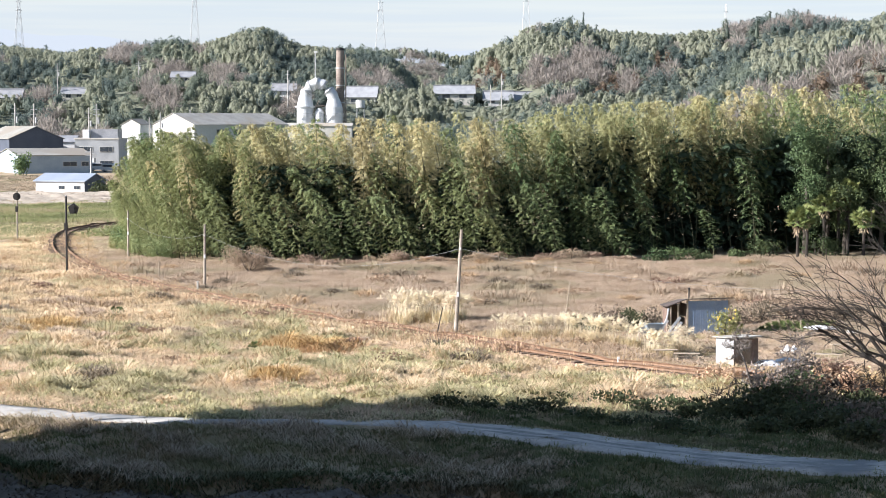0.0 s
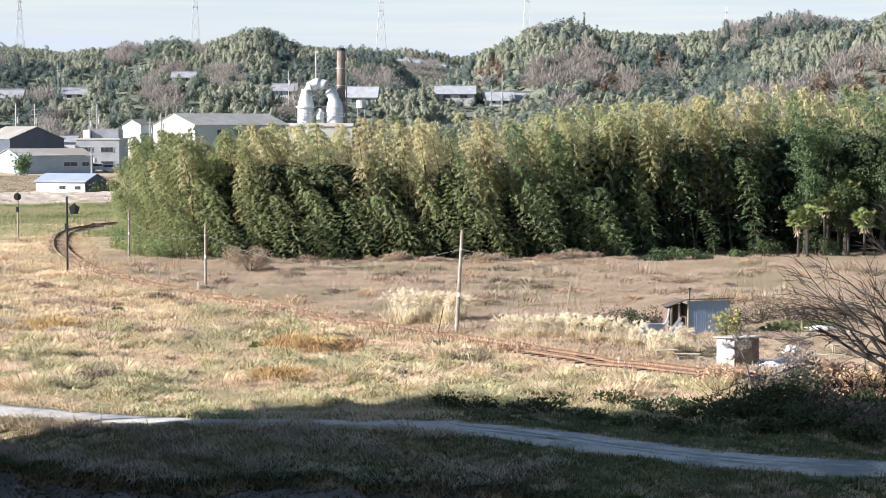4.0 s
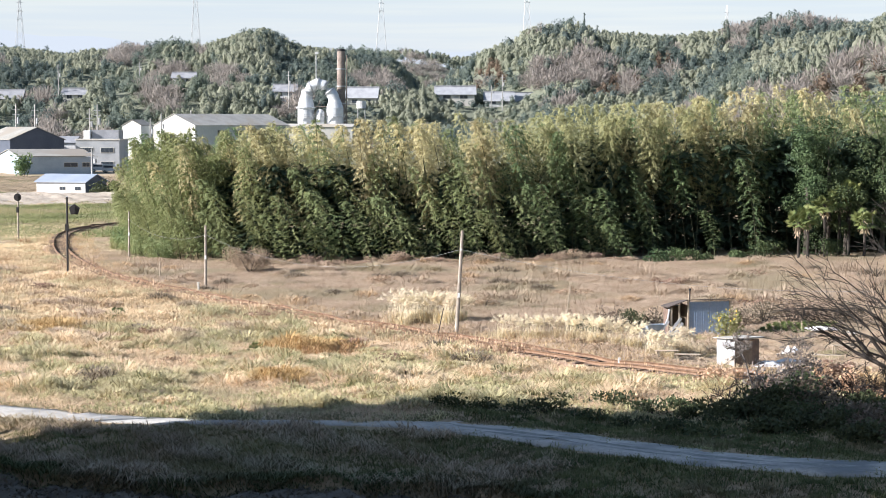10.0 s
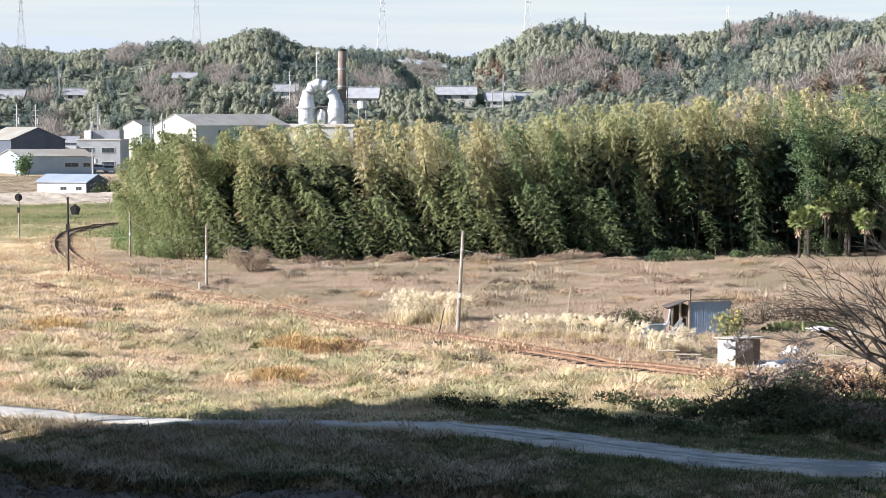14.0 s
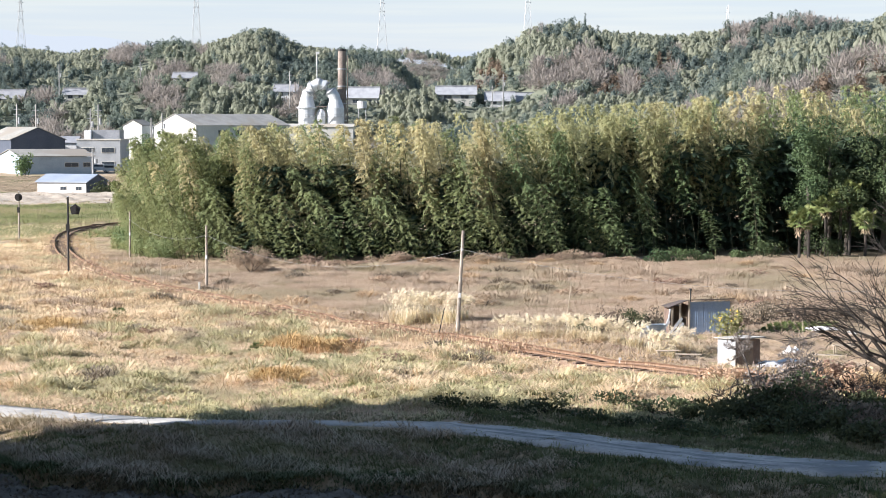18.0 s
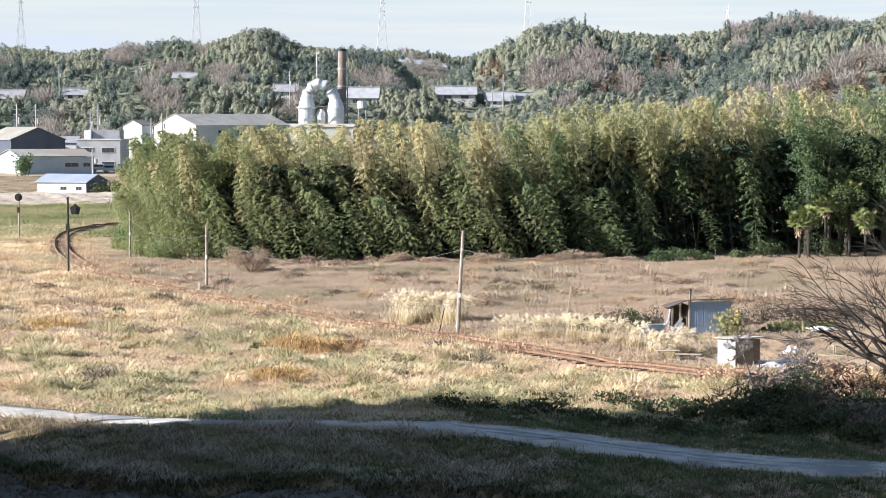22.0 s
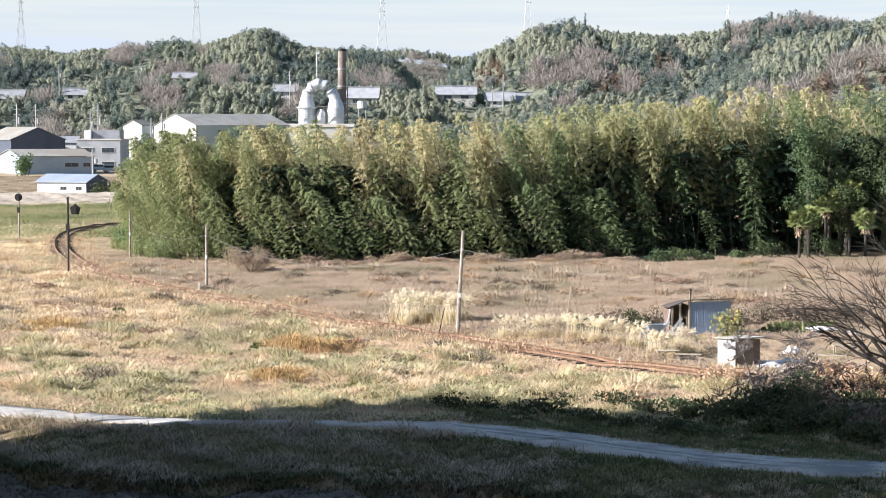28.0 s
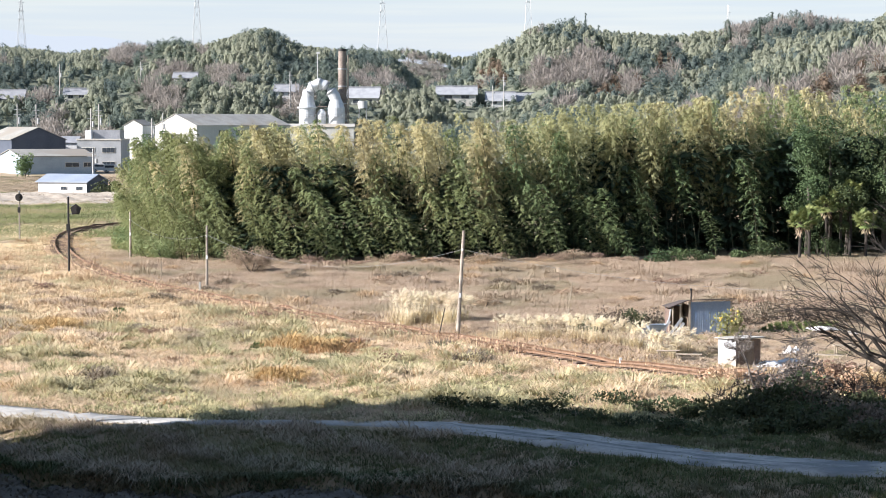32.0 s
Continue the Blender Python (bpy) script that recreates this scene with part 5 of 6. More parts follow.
    part("pole", tubes(([(0, 0, 0), (0, 0, 37.0 - on(-46.8, 740))], 0.2), sides=7), M_WHITE, mast)
    part("head", boxes((-0.4, 0.9, -0.3, 0.3, 36.8 - on(-46.8, 740), 37.6 - on(-46.8, 740)), bevel=0.1), M_WHITE, mast)


works()


# ---- hillside houses ----
def house(x, y, z, w, d, eave, ridge, wall, roof, label, turn=0):
    ob = gable_building(x, y, turn, w, d, eave, ridge, wall, roof, label, [("front", -w * 0.22, 0.8, w * 0.2, 1.2), ("front", w * 0.22, 0.8, w * 0.2, 1.2)], over=0.7, name="house", category="house", z=z, deep=2.5)
    part("ridge_cap", boxes((-w / 2 - 0.6, w / 2 + 0.6, -0.25, 0.25, ridge + 0.1, ridge + 0.45)), M_TILE, ob)
    return ob


house(4.5, 735, 19.5, 14, 8, 2.6, 5.2, M_CREAM, M_PALETILE, "hillside house with a hipped grey tiled roof")
house(20.5, 735, 17.6, 10, 7, 2.2, 5.0, M_WHITE, M_PALETILE, "white hillside house with a pale grey tiled roof")
house(31, 738, 17.4, 10, 7, 2.2, 5.0, M_CREAM, M_PALETILE, "cream hillside house with a tiled roof", 8)
house(-29.5, 738, 18.0, 11, 8, 3.0, 6.4, M_CREAM, M_PALETILE, "large hillside house with a broad grey roof", -6)
house(-58, 738, 20.6, 8, 7, 2.6, 4.8, M_WHITE, M_TILE, "small white hillside house with a tiled roof")
house(-135, 738, 19.6, 9, 7, 2.4, 4.4, M_CREAM, M_TILE, "cream house among trees on the hillside")
house(-160, 738, 17.6, 11, 8, 3.0, 5.8, M_GREY, M_TILE, "grey house among trees on the hillside")
house(-96, 745, 25.8, 8, 7, 2.4, 4.2, M_CREAM, M_TILE, "small house high among the trees")


def utility_pole(x, y, z0, z1, r=0.16):
    ob = thing("utility_pole", pose(x, y, z0), "pale concrete utility pole in the town", "pole", "utility poles of the town")
    part("shaft", tubes(([(0, 0, -2), (0, 0, z1 - z0)], [r * 1.25, r * 0.8]), sides=8), M_CONCRETE, ob)
    for up in (0.9, 0.82):
        part("crossarm", boxes((-0.9, 0.9, -0.08, 0.08, (z1 - z0) * up, (z1 - z0) * up + 0.14)), M_STEEL, ob)
    part("transformer", tubes(([(0.5, 0, (z1 - z0) * 0.68), (0.5, 0, (z1 - z0) * 0.78)], 0.3), sides=8), M_STEEL, ob)


for x, y, z0, z1 in ((-113, 530, 0, 16.4), (-108, 530, 0, 16.2), (-90, 510, 0, 15), (-88, 510, 0, 16.0), (-54.8, 312, 0, 7.2), (-77, 612, 0, 15.2), (-83, 590, 0, 14.2), (21.5, 725, 16, 29), (17.6, 728, 16, 25), (38, 735, 16, 25.5), (-55.4, 720, 14, 30), (-141, 735, 18, 33), (-76, 520, 0, 12.5), (-112, 740, 24, 34)):
    utility_pole(x, y, z0, z1, 0.15 if y < 400 else 0.2)


# ---- pylons ----
def pylon(x, y, tall, label="pale lattice power pylon behind the ridge"):
    ob = thing("power_pylon", pose(x, y, on(x, y)), label, "pylon", "pylons on the skyline")
    levels = [0, 0.2, 0.38, 0.54, 0.68, 0.8, 0.9, 1.0]
    half = lambda t: 3.6 * (1 - t) ** 1.1 + 0.5
    for sx in (-1, 1):
        for sy in (-1, 1):
            part("leg", tubes(([(sx * half(t), sy * half(t), tall * t) for t in levels], 0.12), sides=4), M_STEEL, ob)
    for a, b in zip(levels, levels[1:]):
        ha, hb = half(a), half(b)
        for s in (-1, 1):
            for foot, head in (((-ha, s * ha), (hb, s * hb)), ((ha, s * ha), (-hb, s * hb)), ((s * ha, -ha), (s * hb, hb))):
                part("brace", tubes(([(*foot, tall * a), (*head, tall * b)], 0.05), sides=4), M_STEEL, ob)
    for t in (0.7, 0.82, 0.94):
        part("crossarm", tubes(([(-2.2, 0, tall * t), (0, 0, tall * t + 0.9), (2.2, 0, tall * t)], [0.12, 0.25, 0.12]), ([(-2.2, 0, tall * t), (2.2, 0, tall * t)], 0.15), sides=4), M_STEEL, ob)


for x, y, tall in ((-295, 1400, 49), (-172.5, 1400, 58), (-43, 1400, 47), (58.5, 1400, 62), (243, 1720, 112)):
    pylon(x, y, tall)


# ---- faint mountains beyond ----
def mountains():
    x = np.linspace(-2600, 2600, 240)
    top = 150 + 45 * wave(x, x * 0, 1500, 2) + 14 * wave(x, x * 0, 330, 1) + 40 * smooth_step(300, -900, x)
    v = np.concatenate([np.stack([x, 4700 - 0.00005 * x * x, np.full(240, -20.0)], 1), np.stack([x, 4700 - 0.00005 * x * x, top], 1)])
    i = np.arange(239)
    f = np.concatenate([np.stack([i, i + 1, i + 241], 1), np.stack([i, i + 241, i + 240], 1)])
    # distance haze is painted in: a flat pale glow, unlit by the sun
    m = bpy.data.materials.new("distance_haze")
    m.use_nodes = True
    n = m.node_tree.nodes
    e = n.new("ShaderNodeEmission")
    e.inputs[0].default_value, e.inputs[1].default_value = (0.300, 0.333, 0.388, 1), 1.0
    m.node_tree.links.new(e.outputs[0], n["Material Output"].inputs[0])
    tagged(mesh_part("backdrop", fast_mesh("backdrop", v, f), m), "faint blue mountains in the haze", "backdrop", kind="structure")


mountains()


# ---- unseen hillside trees that shade the foreground ----
def hillside_wood():
    """Tall trees on the spur, added out of view to cast the foreground's shade: x, y, foot and top of the crown."""
    rows = ((-30, 47, 12, 24), (-22, 48.5, 8, 24), (-22, 67, 5, 15), (-23.5, 65, 7, 14), (-28.5, 69.2, 10, 14.5), (-25.8, 68.6, 9.5, 15.2), (-24.5, 66.4, 3, 16.4), (-23.0, 66.6, 2, 9), (-22.5, 63.8, 7, 23.5), (-26.5, 66.8, 9, 18), (-25.5, 63.2, 9, 23.5), (-21, 61.6, 1, 26.5), (-21.5, 57.6, 9, 25), (-20.5, 56.2, 9, 24), (-28.5, 63, 4, 14), (-33, 61.5, 3, 12), (-37, 60.5, 3, 14), (-25, 61.1, 3, 24), (-19.6, 58.5, 1, 26), (-24, 58.5, 2, 22), (-41, 58.5, 3, 16), (-18.2, 54.5, 1, 25), (-22.5, 54, 2, 22), (-28, 57, 2, 18), (-33, 56.5, 3, 16), (-38, 54, 3, 16), (-17.2, 50, 1, 23), (-21.5, 49, 2, 20), (-26.5, 51, 2, 18), (-16.4, 45, 1, 20), (-21, 44, 2, 17), (-28, 45, 2, 16), (-45, 56, 4, 18), (-32, 51, 3, 17), (-15.8, 41, 1, 18))
    r = np.random.default_rng(9)
    sets = []
    for x, y, lo, hi in rows:
        v, f = FULL_CROWNS[r.integers(3)]
        b = (hi - lo) / 2.0
        sets.append((v * [3.3, 3.3, b] + [x, y, lo + 0.1 * b], f))
        tree = thing("tree_trunk", pose(x, y, on(x, y)), "dark tree trunk on the wooded hillside", "tree", "hillside trunks")
        part("trunk", tubes(([(0, 0, -0.3), (0.1, 0, 3), (0, 0.1, max(4, lo + 3 - on(x, y)))], [0.28, 0.2, 0.1]), sides=7), M_BARK, tree)
    tagged(mesh_part("hillside_wood", fast_mesh("hillside_wood", *merged(sets)), M_EVERGREEN), "dense evergreen trees on the hillside", "woods", kind="stuff")


hillside_wood()


# ---- shrubs ----
def leaf_heap(name, x, y, wide, deep, tall, material, label, seed, n=500, leaf=0.16, twigs=6, category="shrub", parent_group="", turn=0.0, z=None):
    """A bush: a heap of leaves in uneven lobes over a few twigs."""
    r = np.random.default_rng(seed)
    ob = thing(name, pose(x, y, on(x, y) if z is None else z, 0, 0, turn), label, category, parent_group)
    lobes = 9
    c = np.stack([r.uniform(-0.36, 0.36, lobes) * wide, r.uniform(-0.36, 0.36, lobes) * deep, r.uniform(0.15, 0.62, lobes) * tall], 1)
    k = r.integers(0, lobes, n)
    out = unit(r.normal(size=(n, 3)) + [0, 0, 0.2])
    rad = np.array([wide * 0.26, deep * 0.26, tall * 0.36]) * r.uniform(0.55, 1.1, (lobes, 1))
    p = c[k] + out * rad[k] * r.uniform(0.6, 1.12, (n, 1))
    p[:, 2] = np.maximum(p[:, 2], 0.03)
    u = unit(np.cross(out, r.normal(size=(n, 3))) + out * r.uniform(0, 1, (n, 1))) * (leaf * r.uniform(0.7, 1.5, n))[:, None]
    w = unit(np.cross(out + 0.6 * r.normal(size=(n, 3)), u)) * (leaf * 0.33 * r.uniform(0.7, 1.3, n))[:, None]
    mesh_part("foliage", fast_mesh("foliage", *diamonds(p, u, w)), material, ob)
    for i in range(twigs):
        e = c[i % lobes] + r.normal(size=3) * 0.1 * tall
        part("stem", tubes(([(r.uniform(-.1, .1), r.uniform(-.1, .1), -0.1), (e[0] * 0.5, e[1] * 0.5, e[2] * 0.6), (e[0], e[1], max(0.2, e[2] + 0.1 * tall))], [0.035, 0.02, 0.008]), sides=5), M_BARK, ob)
    return ob


def branching(name, x, y, label, category, seed, length, radius, spread, start, levels=5, turn_bias=(0, 0, 0.15), shrink=0.74, z=None, kids=(2, 4), bark=None):
    """A bare tree or shrub: limbs that fork into ever finer twigs."""
    r = random.Random(seed)
    ob = thing(name, pose(x, y, on(x, y) if z is None else z), label, category)
    fine = bmesh.new()

    def grow(p, d, ln, rad, lv):
        pts, rr, q, dd = [p.copy()], [rad], p.copy(), d.copy()
        for s in range(3):
            dd = (dd + Vector((r.gauss(0, .16), r.gauss(0, .16), r.gauss(0, .12))) + Vector(turn_bias) * 0.35).normalized()
            q = q + dd * ln / 3
            pts.append(q.copy())
            rr.append(rad * (1 - 0.13 * (s + 1)))
        if lv < 2:
            part("limb" if lv == 0 else "branch", tubes((pts, rr), sides=7), bark or M_TWIG, ob)
        else:
            tube(fine, pts, rr, 4, False)
        if lv + 1 < levels:
            for _ in range(r.randint(*kids)):
                t = r.uniform(0.35, 1.0)
                at = pts[min(3, int(t * 3) + (1 if t > 0.9 else 0))]
                side = Vector((r.gauss(0, 1), r.gauss(0, 0.8), r.gauss(0.1, 0.7))).normalized()
                grow(at, (dd + side * spread).normalized(), ln * shrink * r.uniform(0.7, 1.15), max(0.013, rad * r.uniform(0.48, 0.65)), lv + 1)

    for d in start:
        grow(Vector((0, 0, -0.1)), Vector(d).normalized(), length, radius, 0)
    tagged(part("twig", fine, bark or M_TWIG, ob), "fine leafless twigs", kind="stuff")
    return ob


branching("bare_tree", 19.7, 80, "leafless dark tree reaching over the garden", "tree", 12, 3.5, 0.12, 0.6, [(-0.72, 0.1, 0.75), (-0.5, 0.1, 0.95), (-0.85, 0, 0.55)], 6, (-0.22, 0, 0.02), 0.76, kids=(2, 3))
branching("bare_tree", 21.2, 84, "leafless dark tree reaching over the garden", "tree", 31, 3.4, 0.11, 0.62, [(-0.6, 0, 0.95), (-0.35, 0.1, 1.0), (-0.8, 0.2, 0.7)], 6, (-0.2, 0, 0.04), 0.76, kids=(2, 3))
branching("dead_tree", 12.15, 75.4, "small dead tree with a tangled grey crown beside the lane", "tree", 5, 2.35, 0.05, 1.3, [(0.02, 0, 1)], 5, (0.10, 0, 0.0), 0.5, kids=(5, 7), bark=M_DEADBARK)
branching("dead_tree", 12.9, 75.9, "small dead tree with a tangled grey crown beside the lane", "tree", 9, 2.2, 0.045, 1.3, [(0.1, 0, 1)], 5, (0.12, 0, 0.0), 0.5, kids=(5, 7), bark=M_DEADBARK)
leaf_heap("dead_bush", 13.0, 76.2, 3.0, 1.8, 2.75, M_DEADVINE, "tall tangle of dead grey-brown vines beside the lane", 340, 1700, 0.13, 9)
branching("bare_shrub", 14.6, 76.5, "tangled dead shrub at the edge of the lane", "shrub", 8, 0.9, 0.05, 1.0, [(0.2, 0, 1), (0.6, 0, 0.6), (-0.3, 0, 0.9)], 5, (0.1, 0, 0.0), 0.74, kids=(3, 4))
for i, (x, y) in enumerate(((13.7, 76.9), (15.9, 76.4), (17.0, 77.2), (11.4, 76.2))):
    branching("bare_shrub", x, y, "tangled dead shrub at the edge of the lane", "shrub", 20 + i, 0.95, 0.04, 1.0, [(0.2, 0, 1), (0.6, 0, 0.7), (-0.4, 0, 0.9)], 5, (0.05, 0, 0.0), 0.76, kids=(3, 4))
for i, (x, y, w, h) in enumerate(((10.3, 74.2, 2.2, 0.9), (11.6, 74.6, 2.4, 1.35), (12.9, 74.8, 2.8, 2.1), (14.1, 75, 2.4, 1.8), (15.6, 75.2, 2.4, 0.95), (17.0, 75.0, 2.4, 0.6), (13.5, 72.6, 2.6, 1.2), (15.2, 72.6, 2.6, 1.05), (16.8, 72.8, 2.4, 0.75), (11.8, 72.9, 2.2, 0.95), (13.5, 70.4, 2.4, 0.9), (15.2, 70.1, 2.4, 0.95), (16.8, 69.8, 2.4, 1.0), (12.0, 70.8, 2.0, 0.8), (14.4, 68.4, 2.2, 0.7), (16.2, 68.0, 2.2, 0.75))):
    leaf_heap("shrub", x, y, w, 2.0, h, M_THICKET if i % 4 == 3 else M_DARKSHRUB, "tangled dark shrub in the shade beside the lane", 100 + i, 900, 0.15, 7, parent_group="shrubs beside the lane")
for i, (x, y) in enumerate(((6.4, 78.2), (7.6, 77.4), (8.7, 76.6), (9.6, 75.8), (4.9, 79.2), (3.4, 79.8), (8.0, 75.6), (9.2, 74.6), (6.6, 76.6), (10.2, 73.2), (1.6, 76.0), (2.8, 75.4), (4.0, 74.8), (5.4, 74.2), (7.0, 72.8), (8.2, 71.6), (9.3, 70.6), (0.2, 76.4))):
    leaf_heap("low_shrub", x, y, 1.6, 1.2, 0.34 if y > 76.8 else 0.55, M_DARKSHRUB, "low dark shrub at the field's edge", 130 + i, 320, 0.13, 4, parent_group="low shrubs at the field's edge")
leaf_heap("withered_bush", -14.3, 147.5, 3.4, 3.0, 2.1, M_VINE, "dome of withered brown vines before the grove", 150, 5200, 0.09, 8)
for i, (x, y, w, h) in enumerate(((17.4, 160, 2.6, 1.2), (19.2, 160.3, 2.8, 1.4), (21.0, 160.6, 2.0, 1.0), (26.6, 163.2, 3.0, 1.7), (24.4, 163, 1.8, 0.8), (30.8, 164.6, 2.8, 2.4), (32.4, 164.6, 2.4, 1.8))):
    leaf_heap("green_shrub", x, y, w, 1.8, h, M_IVY, "rounded green shrub at the foot of the grove", 160 + i, 700, 0.16, 4, parent_group="shrubs at the foot of the grove")
edge_line = even(GROVE_EDGE, 1.5)
for i, (x, y) in enumerate(edge_line[(edge_line[:, 0] < -21.5) & (edge_line[:, 1] < 187)]):
    leaf_heap("dwarf_bamboo", float(x) - 0.3 - 0.4 * math.sin(i * 2.3), float(y) - 0.8, 2.4, 2.0, 1.7 + 0.5 * math.sin(i * 1.9), M_BAMBOO if i % 3 or x > -21 else M_BAMBOO_LIT, "low dwarf bamboo at the foot of the grove", 600 + i, 900, 0.15, 3, parent_group="dwarf bamboo along the grove")
for i, x in enumerate(np.arange(-12.5, 16, 1.9)):
    leaf_heap("withered_vine", float(x), float(np.interp(x, GROVE_EDGE[:, 0], GROVE_EDGE[:, 1])) - 1.8 + 0.6 * math.sin(i * 2.1), 2.6, 1.4, 0.75 + 0.35 * math.sin(i * 1.7), M_VINE, "heap of withered brown vines at the foot of the bamboo", 180 + i, 1300, 0.085, 3, parent_group="withered vines along the grove")
for i, (x, y, w, h) in enumerate(((-23.5, 123, 2.2, 0.4), (-15.2, 103, 1.6, 0.4), (-4.6, 97.6, 1.4, 0.45), (-12.5, 92.5, 1.6, 0.35), (7.2, 97.5, 1.3, 0.35), (-10.4, 113, 1.8, 0.4), (-26.5, 133, 2.4, 0.5), (-2.4, 92.2, 1.5, 0.35), (-17.5, 128, 2.0, 0.45), (2.5, 120, 2.0, 0.5), (8.4, 128, 2.6, 0.5), (15.5, 136, 2.6, 0.55), (22, 145, 2.8, 0.6), (-4, 138, 2.4, 0.5), (19, 122, 2.4, 0.6))):
    leaf_heap("withered_bramble", x, y, w, w * 0.8, h, M_BRAMBLE, "low heap of dark withered brambles in the dry field", 500 + i, 420, 0.11, 4, parent_group="withered brambles in the field")
leaf_heap("green_bush", -18.3, 111.6, 1.3, 0.9, 0.55, M_SHRUB, "small green bush in the dry field", 210, 380, 0.14, 4)
leaf_heap("green_bush", -9.0, 96.2, 0.8, 0.7, 0.4, M_SHRUB, "small green bush in the dry field", 211, 240, 0.12, 3)
for i, (x, y, w, h) in enumerate(((7.4, 105.6, 2.0, 1.2), (8.7, 105.8, 2.1, 1.5), (9.9, 106.2, 2.1, 1.4), (11.1, 106.6, 1.8, 1.3), (16.2, 109.5, 2.0, 1.3), (17.7, 110, 2.2, 1.35), (19.3, 110.4, 2.2, 1.25), (20.9, 110.6, 2.2, 1.3), (22.4, 110.8, 2.0, 1.2))):
    leaf_heap("hedge_shrub", x, y, w, 1.6, h, M_THICKET if i > 3 or i % 2 else M_DARKSHRUB, "brown half-bare shrub round the garden" if i > 3 or i % 2 else "dark green shrub beside the garden shed", 220 + i, 800, 0.12, 7, parent_group="shrubs round the garden")
leaf_heap("roadside_bush", -51.6, 306, 5.0, 3.0, 2.4, M_DARKSHRUB, "dark bush beside the white hall", 240, 700, 0.35, 5)
leaf_heap("roadside_tree", -88.0, 420, 4.6, 3.4, 5.4, M_BAMBOO, "dull green young tree before the long hall", 241, 700, 0.5, 5, category="tree")


# ---- palms and broad-leaved trees at the edge of the grove ----
def palm(x, y, tall, seed, label):
    r = np.random.default_rng(seed)
    ob = thing("fan_palm", pose(x, y, on(x, y)), label, "palm", "palms at the grove's edge")
    part("trunk", tubes(([(0, 0, -0.2), (0.04, 0, tall * 0.5), (0, 0, tall)], [0.13, 0.12, 0.14]), sides=9), M_TWIG, ob)
    n = 70
    p = np.stack([r.normal(size=n) * 0.14, r.normal(size=n) * 0.14, tall - r.uniform(0, 0.9, n)], 1)
    u = np.stack([r.normal(size=n) * 0.18, r.normal(size=n) * 0.18, -r.uniform(0.3, 0.6, n)], 1)
    mesh_part("dead_skirt", fast_mesh("dead_skirt", *diamonds(p, u, unit(np.cross(u, r.normal(size=(n, 3)))) * 0.05)), M_DEAD, ob, "hanging dead brown fronds")
    for i in range(36):
        a, e = i * 2.399, r.uniform(-0.75, 1.1)
        d = np.array([math.cos(a) * math.cos(e), math.sin(a) * math.cos(e), math.sin(e)])
        tip = np.array([0, 0, tall]) + d * r.uniform(0.5, 0.9)
        side = unit(np.cross(d, [[0, 0, 1.0]]))[0]
        up = np.cross(side, d)
        t = np.linspace(-1.9, 1.9, 15)
        u = (np.cos(t)[:, None] * d + np.sin(t)[:, None] * side - 0.25 * np.abs(t)[:, None] * up + [0, 0, -0.2]) * 0.52
        w = unit(np.cross(u, np.tile(up, (15, 1)))) * 0.045
        v, f = diamonds(np.tile(tip, (15, 1)), u, w)
        leaf = mesh_part("fan_leaf", fast_mesh("fan_leaf", v, f), M_PALM, ob)
        part("leaf_stalk", tubes(([(0, 0, tall - 0.05), tuple(tip)], 0.012), sides=3), M_PALM, leaf)


SHAGGY = "fan palm with a shaggy trunk at the grove's edge"
palm(28.9, 162.3, 3.1, 1, SHAGGY)
palm(29.9, 163.6, 3.5, 5, SHAGGY)
palm(31.6, 165.3, 4.4, 2, SHAGGY)
palm(32.9, 165.8, 4.8, 4, SHAGGY)
palm(33.8, 166.3, 5.6, 7, SHAGGY)
palm(34.5, 163.4, 3.1, 3, "slender fan palm standing free before the grove")


def broad_tree(x, y, tall, wide, seed, label="ivy-clad broad-leaved evergreen tree at the grove's edge"):
    ob = thing("evergreen_tree", pose(x, y, on(x, y)), label, "tree", "evergreen trees in the grove")
    part("trunk", tubes(([(0, 0, -0.3), (0.2, 0, tall * 0.4), (0.1, 0.2, tall * 0.75)], [0.24, 0.18, 0.08]), sides=8), M_BARK, ob)
    r = np.random.default_rng(seed)
    n, lobes = 4600, 18
    c = np.stack([r.normal(size=lobes) * wide * 0.27, r.normal(size=lobes) * wide * 0.27, np.linspace(0.3, 0.9, lobes) * tall], 1)
    k = r.integers(0, lobes, n)
    out = unit(r.normal(size=(n, 3)) + [0, 0, 0.3])
    p = c[k] + out * (r.uniform(0.7, 1.05, n) * r.uniform(0.16, 0.28, lobes)[k] * wide)[:, None]
    u = unit(np.cross(out, r.normal(size=(n, 3))) + out * 0.4 + [0, 0, -0.4]) * r.uniform(0.14, 0.30, (n, 1))
    w = unit(np.cross(out + 0.4 * r.normal(size=(n, 3)), u)) * 0.06
    mesh_part("crown", fast_mesh("crown", *diamonds(p, u, w)), M_IVY, ob)


broad_tree(30.3, 167.0, 11.2, 3.6, 1)
broad_tree(33.6, 166.8, 7.6, 3.4, 2)
broad_tree(32.6, 169.5, 12.4, 3.6, 3)
broad_tree(36.8, 167.5, 11.0, 4.0, 4)
broad_tree(38.6, 167, 7.5, 4.0, 5)


